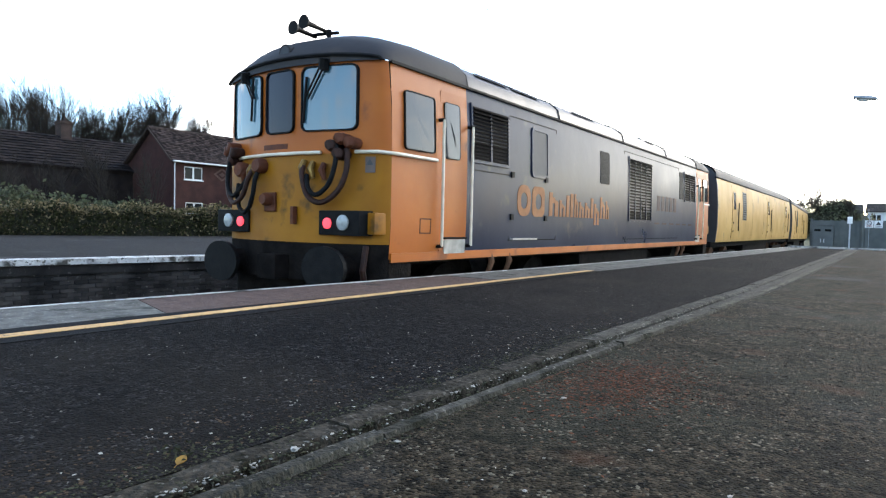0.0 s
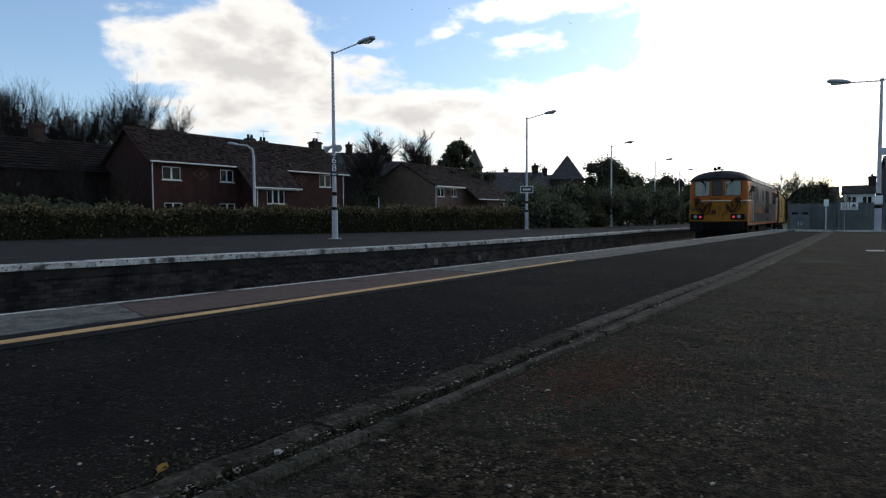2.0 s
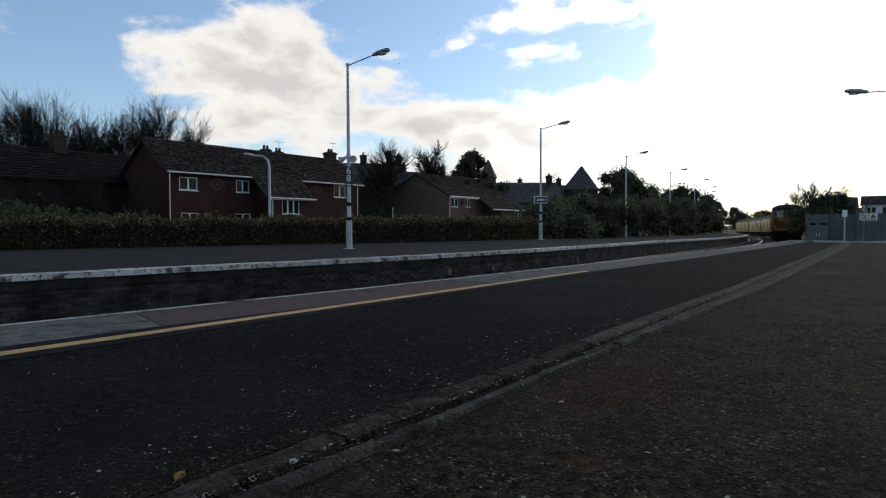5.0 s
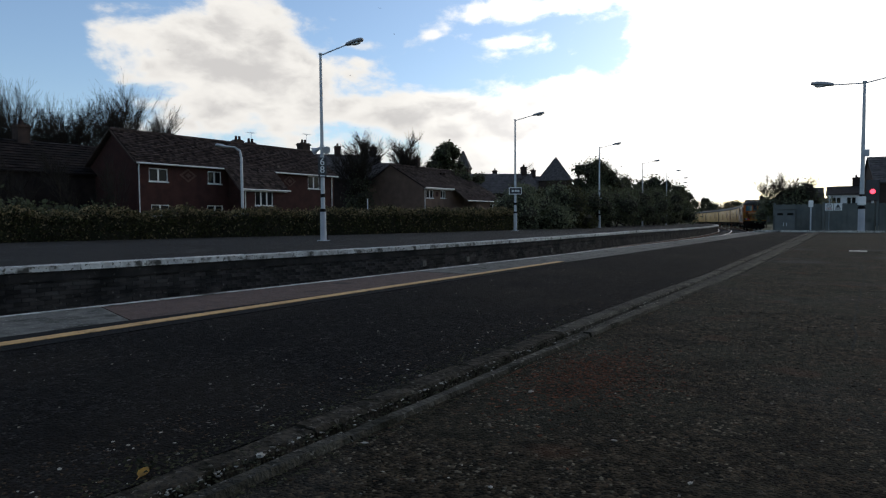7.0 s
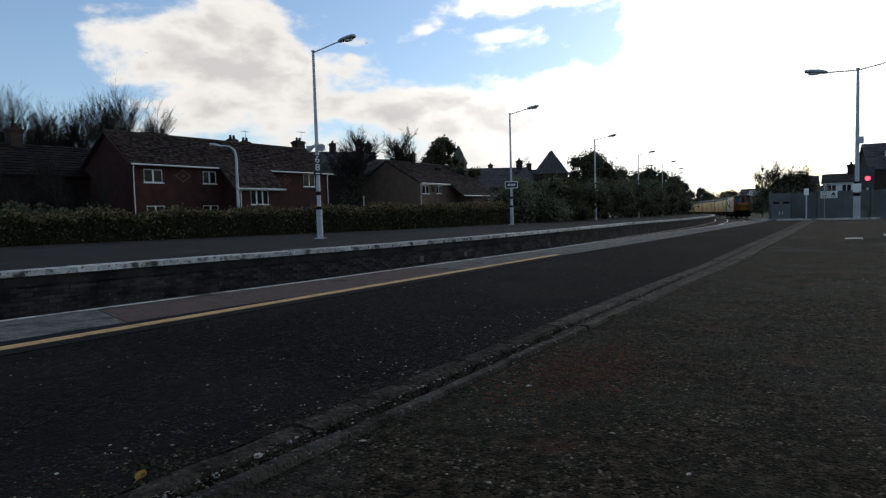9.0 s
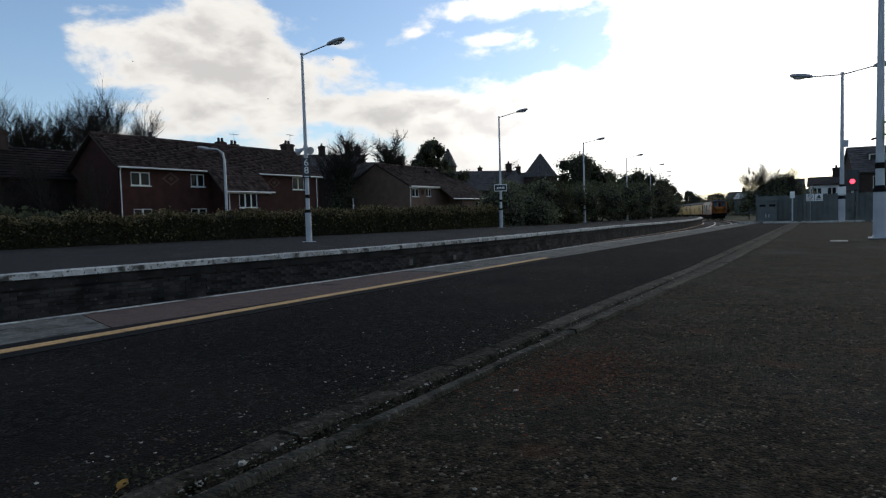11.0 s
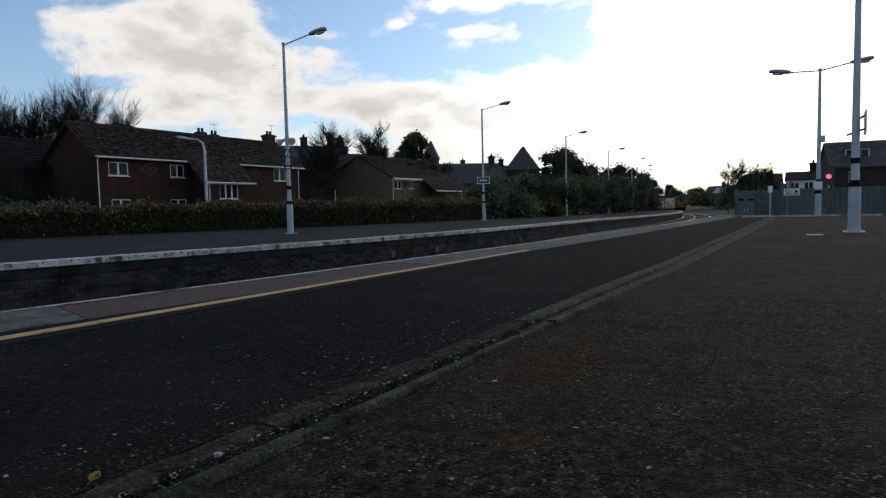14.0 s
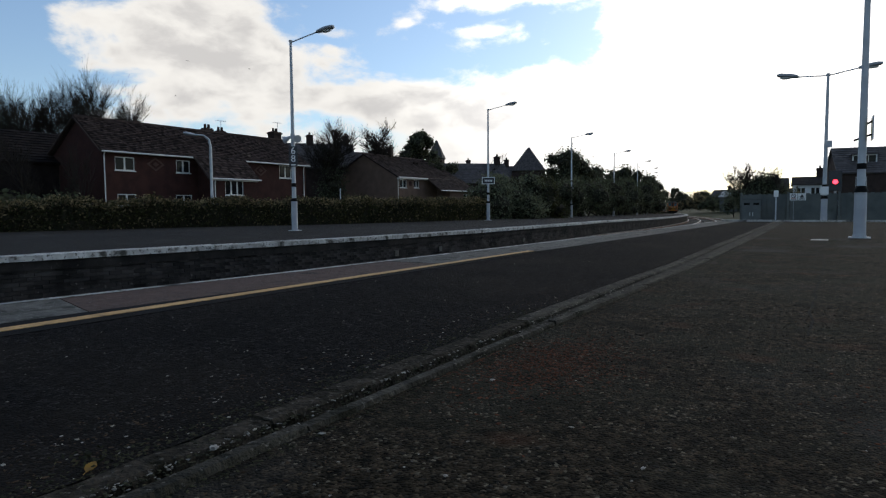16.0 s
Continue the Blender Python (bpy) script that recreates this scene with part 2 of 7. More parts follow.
M = dict(
    tarmac=aggregate("tarmac", (0.0025, 0.0023, 0.0023), (0.026, 0.0236, 0.0229), (0.058, 0.053, 0.047), 0.0088, 0.10, (((0.0205, 0.0171, 0.0135), 0.55, 0.48, 0.70, 0.65), ((0.0054, 0.0050, 0.0050), 1.6, 0.50, 0.70, 0.6)), 0.94, 0.025, 0.9),
    oldtarmac=aggregate("worn_tarmac", (0.0033, 0.0029, 0.0020), (0.074, 0.056, 0.0345), (0.135, 0.117, 0.083), 0.0085, 0.08, (((0.0225, 0.023, 0.0155), 1.3, 0.46, 0.66, 0.75), ((0.042, 0.0415, 0.039), 0.7, 0.54, 0.70, 0.65), ((0.064, 0.025, 0.0122), 2.4, 0.60, 0.74, 0.5), ((0.0054, 0.0046, 0.0032), 3.5, 0.52, 0.66, 0.7)), 0.94, 0.04, 0.9),
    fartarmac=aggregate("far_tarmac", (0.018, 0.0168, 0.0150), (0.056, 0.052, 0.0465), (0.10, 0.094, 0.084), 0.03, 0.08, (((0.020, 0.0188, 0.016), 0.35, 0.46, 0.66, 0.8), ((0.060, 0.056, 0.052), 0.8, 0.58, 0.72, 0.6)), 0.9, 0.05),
    coping=mat("coping_concrete", (0.062, 0.060, 0.051), (0.122, 0.116, 0.10), 9, 0.8, 0.5, 90, speck=((0.20, 0.19, 0.17), 40, 0.36), stain=((0.034, 0.034, 0.027), 3.5, 0.56), vary=0.12, spec=0.08),
    coping_pink=mat("coping_pink", (0.062, 0.041, 0.033), (0.098, 0.066, 0.053), 9, 0.8, 0.5, 90, speck=((0.16, 0.12, 0.10), 40, 0.34), stain=((0.036, 0.028, 0.021), 2.5, 0.5), vary=0.1, spec=0.08),
    white=mat("white_paint", (0.46, 0.45, 0.42), (0.27, 0.26, 0.235), 5, 0.6, 0.3, 90, speck=((0.10, 0.095, 0.08), 18, 0.5), stain=((0.05, 0.048, 0.04), 3.2, 0.54), vary=0.2, spec=0.1),
    yellow_line=mat("yellow_paint", (0.52, 0.32, 0.125), (0.40, 0.245, 0.10), 8, 0.7, 0.3, 150, speck=((0.16, 0.11, 0.06), 60, 0.36), stain=((0.12, 0.09, 0.05), 7.0, 0.36), spec=0.15),
    kerb=mat("kerb_concrete", (0.0155, 0.0132, 0.0095), (0.054, 0.046, 0.0345), 18, 0.9, 1.0, 45, speck=((0.088, 0.078, 0.062), 55, 0.36), stain=((0.0105, 0.0098, 0.0062), 9.0, 0.56), vary=0.15, spec=0.03),
    kerb_pale=mat("pale_kerb_concrete", (0.025, 0.0232, 0.0175), (0.066, 0.060, 0.047), 9, 0.85, 1.0, 50, speck=((0.11, 0.10, 0.083), 40, 0.38), stain=((0.0155, 0.015, 0.0105), 4.5, 0.52), vary=0.18, spec=0.05),
    gutter=mat("gutter_dirt", (0.006, 0.0055, 0.0045), (0.016, 0.015, 0.0105), 20, 0.95, 1.0, 70, spec=0.03),
    platwall=mat("platform_wall", (0.019, 0.0172, 0.016), (0.050, 0.0445, 0.040), 2.0, 0.9, 0.7, 30, speck=((0.085, 0.078, 0.070), 14, 0.24), stain=((0.0145, 0.014, 0.0138), 0.9, 0.52), vary=0.45, spec=0.08),
    mortar=mat("mortar", (0.015, 0.014, 0.0135), (0.03, 0.027, 0.025), 9, 0.95, 0.4, 60, spec=0.12),
    ballast=mat("ballast", (0.024, 0.0205, 0.017), (0.060, 0.052, 0.044), 18, 0.95, 1.0, 25, spec=0.08),
    earth=mat("grass_earth", (0.045, 0.05, 0.022), (0.075, 0.07, 0.035), 0.6, 0.95, 0.8, 8, spec=0.12),
    rail=mat("rail_steel", (0.32, 0.29, 0.27), (0.5, 0.48, 0.46), 10, 0.3, metal=1.0),
    rust=mat("rusty_steel", (0.09, 0.045, 0.025), (0.14, 0.07, 0.04), 12, 0.8, 0.3, 80, spec=0.12),
    sleeper=mat("sleeper_concrete", (0.055, 0.051, 0.046), (0.085, 0.079, 0.07), 5, 0.9, 0.4, 40, spec=0.1),
    orange=mat("orange_paint", (0.33, 0.088, 0.0075), (0.275, 0.070, 0.007), 1.6, 0.42, 0.04, 9, stain=((0.15, 0.04, 0.010), 2.2, 0.3), spec=0.18),
    loco_yellow=mat("warning_yellow_paint", (0.255, 0.105, 0.006), (0.20, 0.076, 0.006), 2.2, 0.5, 0.04, 9, stain=((0.09, 0.042, 0.009), 3.0, 0.44), spec=0.12),
    blue=mat("blue_grey_paint", (0.014, 0.018, 0.033), (0.024, 0.029, 0.046), 1.2, 0.32, 0.3, 1.4, stain=((0.05, 0.047, 0.047), 2.4, 0.30), spec=0.075),
    roofgrey=mat("roof_grey", (0.013, 0.0125, 0.013), (0.026, 0.024, 0.024), 1.5, 0.7, 0.1, 20, stain=((0.04, 0.032, 0.027), 1.2, 0.35), spec=0.18),
    coach_yellow=mat("coach_yellow", (0.44, 0.26, 0.075), (0.36, 0.21, 0.06), 1.2, 0.45, 0.05, 4, stain=((0.21, 0.135, 0.05), 1.5, 0.38), spec=0.05),
    roofsheen=mat("roof_blue_grey", (0.014, 0.016, 0.022), (0.028, 0.029, 0.034), 1.5, 0.45, 0.15, 5, stain=((0.05, 0.046, 0.043), 1.4, 0.4), spec=0.16),
    joint=mat("sooty_joint", (0.0045, 0.0042, 0.0042), (0.011, 0.0105, 0.010), 9, 0.9, 0.6, 60, spec=0.06),
    grit_rust=mat("rust_aggregate", (0.046, 0.0165, 0.0078), (0.075, 0.027, 0.012), 30, 0.9, spec=0.05, vary=0.6),
    # tile and brick darkened to hold the shade on the far-left house
    tile_shade=mat("shade_dark_roof_tile", (0.010, 0.008, 0.0075), (0.02, 0.015, 0.0135), 2.5, 0.9, 0.5, 30, vary=0.5, spec=0.08),
    brick_shade=mat("shade_dark_brick", (0.012, 0.009, 0.008), (0.022, 0.016, 0.0135), 1.5, 0.9, 0.4, 14, spec=0.1),
    black=mat("black_rubber", (0.0045, 0.0045, 0.005), (0.010, 0.0095, 0.009), 9, 0.6, 0.2, 60, spec=0.05),
    grime=mat("underframe_grime", (0.0042, 0.0037, 0.0034), (0.012, 0.0098, 0.0085), 5, 0.9, 0.5, 30, spec=0.03),
    hose=mat("brown_hose", (0.020, 0.010, 0.0075), (0.036, 0.016, 0.011), 14, 0.6, 0.2, 60, spec=0.12),
    redbrown=mat("red_brown_fitting", (0.065, 0.022, 0.012), (0.10, 0.032, 0.015), 10, 0.6, 0.2, 40, spec=0.12),
    brass=mat("brass_cock", (0.20, 0.12, 0.03), (0.15, 0.08, 0.02), 20, 0.4, metal=0.7),
    silver=mat("bare_metal", (0.36, 0.34, 0.31), (0.25, 0.235, 0.21), 8, 0.4, 0.1, 60, metal=0.3),
    cream=mat("cream_rail_paint", (0.62, 0.55, 0.42), (0.5, 0.42, 0.3), 10, 0.45),
    hatch=mat("pale_hatch", (0.030, 0.033, 0.038), (0.046, 0.049, 0.053), 3, 0.5, spec=0.1),
    letter=mat("lettering_orange", (0.27, 0.115, 0.045), (0.21, 0.09, 0.036), 8, 0.6, spec=0.1),
    numeral=mat("pale_marking", (0.13, 0.10, 0.085), (0.10, 0.08, 0.07), 8, 0.8, spec=0.05),
    windscreen=glass("windscreen_glass", (0.035, 0.085, 0.11), 0.05, 0.7),
    darkglass=glass("dark_glass", (0.012, 0.013, 0.022), 0.15, 0.18),
    paleglass=glass("side_glass", (0.018, 0.017, 0.013), 0.03, 0.3),
    roomglass=glass("room_glass", (0.010, 0.011, 0.012), 0.08, 0.10),
    redlamp=mat("red_tail_lamp", (0.45, 0.02, 0.03), emit=((1.0, 0.07, 0.10), 0.5)),
    whitelamp=mat("lamp_lens", (0.20, 0.215, 0.21), (0.28, 0.29, 0.285), 20, 0.2),
    signalred=mat("signal_red_lens", (0.6, 0.02, 0.03), emit=((1.0, 0.05, 0.09), 5.0)),
    galv=mat("galvanised_grey", (0.33, 0.35, 0.37), (0.42, 0.44, 0.46), 4, 0.5, 0.1, 60, stain=((0.22, 0.22, 0.23), 2.0, 0.3)),
    sleeve=mat("grey_sleeve_paint", (0.29, 0.30, 0.325), (0.36, 0.37, 0.39), 3, 0.5),
    lampgrey=mat("lantern_grey", (0.20, 0.21, 0.22), (0.27, 0.28, 0.29), 6, 0.5),
    diffuser=mat("lamp_diffuser", (0.6, 0.6, 0.58), (0.5, 0.5, 0.48), 6, 0.25),
    brick=mat("red_brick", (0.030, 0.0145, 0.0125), (0.046, 0.021, 0.0175), 1.5, 0.9, 0.5, 14, speck=((0.075, 0.048, 0.042), 16, 0.14), spec=0.1),
    brick_pale=mat("pale_red_brick", (0.062, 0.038, 0.031), (0.085, 0.052, 0.042), 1.5, 0.9, 0.5, 14, spec=0.1),
    brick_buff=mat("buff_brick", (0.098, 0.066, 0.050), (0.130, 0.087, 0.066), 1.2, 0.9, 0.5, 14, speck=((0.13, 0.085, 0.062), 16, 0.2), spec=0.08),
    brick_dark=mat("dark_brick", (0.030, 0.022, 0.0195), (0.052, 0.036, 0.030), 1.5, 0.9, 0.4, 14, spec=0.1),
    tile=mat("roof_tile_brown", (0.029, 0.0215, 0.0195), (0.050, 0.037, 0.033), 2.5, 0.85, 0.5, 30, stain=((0.066, 0.054, 0.047), 1.0, 0.3), vary=0.8, spec=0.06),
    slate=mat("slate", (0.06, 0.055, 0.055), (0.10, 0.09, 0.085), 3, 0.7, 0.4, 12, vary=0.2, spec=0.12),
    upvc=mat("white_window_frame", (0.58, 0.58, 0.56), (0.46, 0.46, 0.44), 5, 0.4),
    render_white=mat("white_render", (0.68, 0.68, 0.66), (0.58, 0.58, 0.56), 1.0, 0.85, 0.3, 20),
    leaf=mat("hedge_leaf", (0.026, 0.030, 0.012), (0.058, 0.055, 0.023), 0.9, 0.6, vary=0.5, spec=0.12, leafy=True),
    # dry-leaf straw, raised so it also paints sunlit leaf tips
    leaf_dry=mat("dry_lit_leaf", (0.13, 0.10, 0.054), (0.23, 0.18, 0.095), 1.4, 0.7, vary=0.4, spec=0.12, leafy=True),
    leaf_dark=mat("dark_leaf", (0.046, 0.054, 0.029), (0.088, 0.092, 0.052), 0.7, 0.6, vary=0.5, spec=0.12, leafy=True),
    leaf_grey=mat("grey_green_leaf", (0.085, 0.097, 0.058), (0.135, 0.142, 0.086), 0.5, 0.65, vary=0.45, spec=0.12, leafy=True),
    # solid core in hedges, bushes and ivy; inner shade put into its colour
    core=mat("shaded_foliage_core", (0.02, 0.02, 0.012), (0.035, 0.03, 0.02), 4, 0.95, 0.8, 20, spec=0.12),
    bark=mat("bark", (0.022, 0.0185, 0.0155), (0.036, 0.030, 0.024), 6, 0.9, 0.6, 30, spec=0.06),
    fence=mat("fence_grey", (0.078, 0.086, 0.082), (0.11, 0.118, 0.11), 2, 0.6, 0.2, 20, stain=((0.055, 0.06, 0.052), 1.2, 0.4), spec=0.1),
    cabinet=mat("cabinet_grey", (0.085, 0.093, 0.092), (0.112, 0.12, 0.118), 3, 0.55, stain=((0.06, 0.064, 0.06), 2.0, 0.3), spec=0.1),
    sign_dark=mat("sign_dark", (0.015, 0.016, 0.02), (0.025, 0.026, 0.03), 6, 0.5),
    sign_white=mat("sign_white", (0.72, 0.72, 0.70), (0.62, 0.62, 0.6), 5, 0.5),
    sign_yellow=mat("sign_yellow", (0.7, 0.55, 0.08), (0.6, 0.47, 0.08), 5, 0.5),
    sign_red=mat("sign_red", (0.5, 0.06, 0.05), (0.42, 0.05, 0.04), 5, 0.5),
    stone=mat("pale_chip", (0.14, 0.13, 0.105), (0.27, 0.25, 0.21), 30, 0.7, vary=0.5, spec=0.1),
    grit_dark=mat("dark_aggregate", (0.008, 0.0072, 0.0058), (0.022, 0.0195, 0.0155), 30, 0.9, spec=0.05, vary=0.6),
    grit_grey=mat("grey_aggregate", (0.024, 0.0225, 0.018), (0.044, 0.041, 0.033), 30, 0.9, spec=0.05, vary=0.6),
    grit_brown=mat("brown_aggregate", (0.034, 0.0215, 0.0125), (0.056, 0.037, 0.022), 30, 0.9, spec=0.05, vary=0.6),
    moss=mat("moss", (0.022, 0.023, 0.012), (0.042, 0.04, 0.021), 30, 0.95, spec=0.1, vary=0.4),
    leaf_yellow=mat("fallen_leaf_yellow", (0.36, 0.20, 0.02), (0.25, 0.13, 0.02), 40, 0.6, leafy=True),
    gull=mat("gull_grey", (0.12, 0.12, 0.13), (0.2, 0.2, 0.21), 9, 0.7),
)


# ---- builders ----
def box(bm, x0, x1, y0, y1, z0, z1, bevel=0.0):
    vs = [bm.verts.new((x, y, z)) for x in (x0, x1) for y in (y0, y1) for z in (z0, z1)]
    fs = [bm.faces.new([vs[i] for i in q]) for q in ((0, 1, 3, 2), (4, 6, 7, 5), (0, 4, 5, 1), (2, 3, 7, 6), (0, 2, 6, 4), (1, 5, 7, 3))]
    if bevel:
        es = list({e for f in fs for e in f.edges})
        bmesh.ops.bevel(bm, geom=es, offset=bevel, segments=2, affect='EDGES', profile=0.7)
    return bm


def tube(bm, pts, radii, seg=8, cap=True):
    """A tube along points with a radius at each."""
    pts = [Vector(p) for p in pts]
    if not hasattr(radii, "__len__"):
        radii = [radii] * len(pts)
    rings, side = [], None
    for i, p in enumerate(pts):
        d = (pts[min(i + 1, len(pts) - 1)] - pts[max(i - 1, 0)]).normalized()
        if side is None:
            side = d.orthogonal().normalized()
        side = (side - d * side.dot(d)).normalized()
        up = d.cross(side)
        rings.append([bm.verts.new(p + radii[i] * (math.cos(2 * math.pi * k / seg) * side + math.sin(2 * math.pi * k / seg) * up)) for k in range(seg)])
    for a, b in zip(rings, rings[1:]):
        for k in range(seg):
            bm.faces.new((a[k], a[(k + 1) % seg], b[(k + 1) % seg], b[k]))
    if cap:
        bm.faces.new(rings[0][::-1]), bm.faces.new(rings[-1])
    return bm


def prism(bm, outline, axis, a, b):
    """An outline of (u, v) pushed along an axis from a to b: axis x -> (y, z), y -> (x, z), z -> (x, y)."""
    def at(u, v, w):
        return {"x": (w, u, v), "y": (u, w, v), "z": (u, v, w)}[axis]
    A = [bm.verts.new(at(u, v, a)) for u, v in outline]
    B = [bm.verts.new(at(u, v, b)) for u, v in outline]
    n = len(outline)
    for i in range(n):
        bm.faces.new((A[i], A[(i + 1) % n], B[(i + 1) % n], B[i]))
    bm.faces.new(A[::-1]), bm.faces.new(B)
    return bm


def finish(bm, name, smooth=False):
    bmesh.ops.recalc_face_normals(bm, faces=bm.faces)
    me = bpy.data.meshes.new(name)
    bm.to_mesh(me)
    bm.free()
    if smooth:
        for p in me.polygons:
            p.use_smooth = True
        me.set_sharp_from_angle(angle=radians(38))
    return me


def part(name, bm, material, parent=None, label="", smooth=False):
    me = finish(bm, name, smooth) if isinstance(bm, bmesh.types.BMesh) else bm
    if material and not me.materials:
        me.materials.append(material)
    ob = new(name, me)
    if parent:
        ob.parent = parent
    if label:
        ob["label"] = label
    return ob


def thing(name, at=None, label="", category="", group="", kind=""):
    ob = new(name)
    if at is not None:
        ob.matrix_basis = at
    return tagged(ob, label, category, group, kind)


def boxm(*a, bevel=0.0):
    return box(bmesh.new(), *a, bevel=bevel)


def mesh_of(name, verts, faces, material):
    me = bpy.data.meshes.new(name)
    me.from_pydata(verts, [], faces)
    me.materials.append(material)
    return me


# ---- the line of the track ----
RAIL = -0.915                      # rail level below the platform


def track_x(y):
    k = max(0.0, y - 35.0)
    k2 = min(k, 200.0)
    return -5.70 - 0.024 * y - 0.00131 * k2 * k2 - (k - k2) * 0.524


def grade(y):
    """The line falls gently past the platform."""
    return -0.007 * min(max(0.0, y - 35.0), 170.0)


def interp(table, y):
    return float(np.interp(y, [p[0] for p in table], [p[1] for p in table]))


NEAR = [(-30, -4.85), (1.5, -4.68), (4.3, -4.46), (9.0, -4.22), (14.2, -4.03), (20, -3.88), (30.3, -3.62)]
FARE = [(-30, -14.2), (0, -13.0), (4.2, -12.5), (8.2, -11.9), (11.1, -11.4), (14.8, -10.9), (20, -10.62), (32.7, -10.62), (46, -11.0)]
FAR_Z = -0.19
FAR_END = 135.0


def far_edge(y):
    return interp(FARE, y) if y < 46 else -11.0 + (track_x(y) - track_x(46)) * 1.02


def ribbon(name, ys, xs, z, material, parent=None, depth=0.0, **tags):
    """A strip between functions xs[0](y) and xs[1](y) at height z, with a depth below."""
    bm = bmesh.new()
    rows = []
    for y in ys:
        a, b = xs[0](y), xs[1](y)
        g = grade(y)
        rows.append([bm.verts.new(v) for v in ((a, y, z + g), (b, y, z + g), (b, y, z - depth + g), (a, y, z - depth + g))] if depth else
                    [bm.verts.new(v) for v in ((a, y, z + g), (b, y, z + g))])
    for r, s in zip(rows, rows[1:]):
        n = len(r)
        for k in range(n if depth else 1):
            bm.faces.new((r[k], r[(k + 1) % n], s[(k + 1) % n], s[k]))
    if depth:
        bm.faces.new(rows[0][::-1]), bm.faces.new(rows[-1])
    ob = part(name, bm, material, parent)
    return tagged(ob, **tags) if tags else ob


def steps(a, b, n):
    return [a + (b - a) * i / n for i in range(n + 1)]


# ---- ground ----
def ground():
    ys = steps(-300, 200, 50) + [260, 400, 700, 1200, 2500]
    lat = [(-2500, 0.5), (-120, -0.3), (-40, -0.45), (-20, -0.45), (-11.5, -0.5), (-9.3, -1.45), (5.0, -1.45), (9.5, -0.9), (40, -0.6), (120, -0.4), (2500, 0.5)]
    verts, faces = [], []
    for y in ys:
        for dx, z in lat:
            verts.append((track_x(max(y, -20)) + dx, y, z + (grade(y) if abs(dx) < 15 else 0.0)))
    n = len(lat)
    for j in range(len(ys) - 1):
        for i in range(n - 1):
            faces.append((j * n + i, j * n + i + 1, (j + 1) * n + i + 1, (j + 1) * n + i))
    tagged(part("ground", mesh_of("ground", verts, faces, M["earth"]), None), "rough grassy ground beside the railway", "ground", kind="structure")
    ribbon("ballast_bed", steps(-40, 200, 60), (lambda y: track_x(y) - 5.6, lambda y: track_x(y) + 2.4), RAIL - 0.2, M["ballast"], depth=0.4,
           label="brown stone ballast under two tracks", category="ballast", kind="structure")


def rails():
    for off in (0.0, -3.35):
        tr = thing("railway_track", label="railway track with bright-topped steel rails on sleepers", category="track", group="tracks", kind="structure")
        for g in (-0.75, 0.75):
            head, web = bmesh.new(), bmesh.new()
            for bm, w, z0, z1 in ((head, 0.035, RAIL - 0.03, RAIL), (web, 0.06, RAIL - 0.15, RAIL - 0.031)):
                rows = []
                for y in steps(-30, 200, 92):
                    x, gz = track_x(y) + off + g, grade(y)
                    rows.append([bm.verts.new(v) for v in ((x - w, y, z0 + gz), (x + w, y, z0 + gz), (x + w, y, z1 + gz), (x - w, y, z1 + gz))])
                for r, s in zip(rows, rows[1:]):
                    for k in range(4):
                        bm.faces.new((r[k], r[(k + 1) % 4], s[(k + 1) % 4], s[k]))
            rail_ob = part("rail", head, M["rail"], tr, "worn bright rail head")
            part("rail_web", web, M["rust"], rail_ob, "rusty rail web")
        verts, faces = [], []
        for i in range(300):
            y = -10 + i * 0.66
            x = track_x(y) + off
            b = len(verts)
            verts += [(x + sx * 1.25, y + sy * 0.13, RAIL - 0.15 + grade(y) - (0.1 if sz else 0)) for sz in (0, 1) for sx, sy in ((-1, -1), (1, -1), (1, 1), (-1, 1))]
            faces += [tuple(b + k for k in q) for q in ((0, 1, 2, 3), (0, 4, 5, 1), (1, 5, 6, 2), (2, 6, 7, 3), (3, 7, 4, 0))]
        tagged(part("sleepers", mesh_of("sleepers", verts, faces, M["sleeper"]), None, tr), kind="stuff")


ground()
rails()


# ---- platforms ----
def channel_x(y):
    """The left lip of the drainage channel, bending away toward the platform end."""
    return -1.41 - 0.0145 * max(0.0, y - 7.0)


def channel_w(y):
    return interp([(-30, 0.235), (2.4, 0.24), (5.2, 0.30), (8.0, 0.36), (14, 0.40), (31, 0.46)], y)


def channel_r(y):
    return channel_x(y) + channel_w(y)


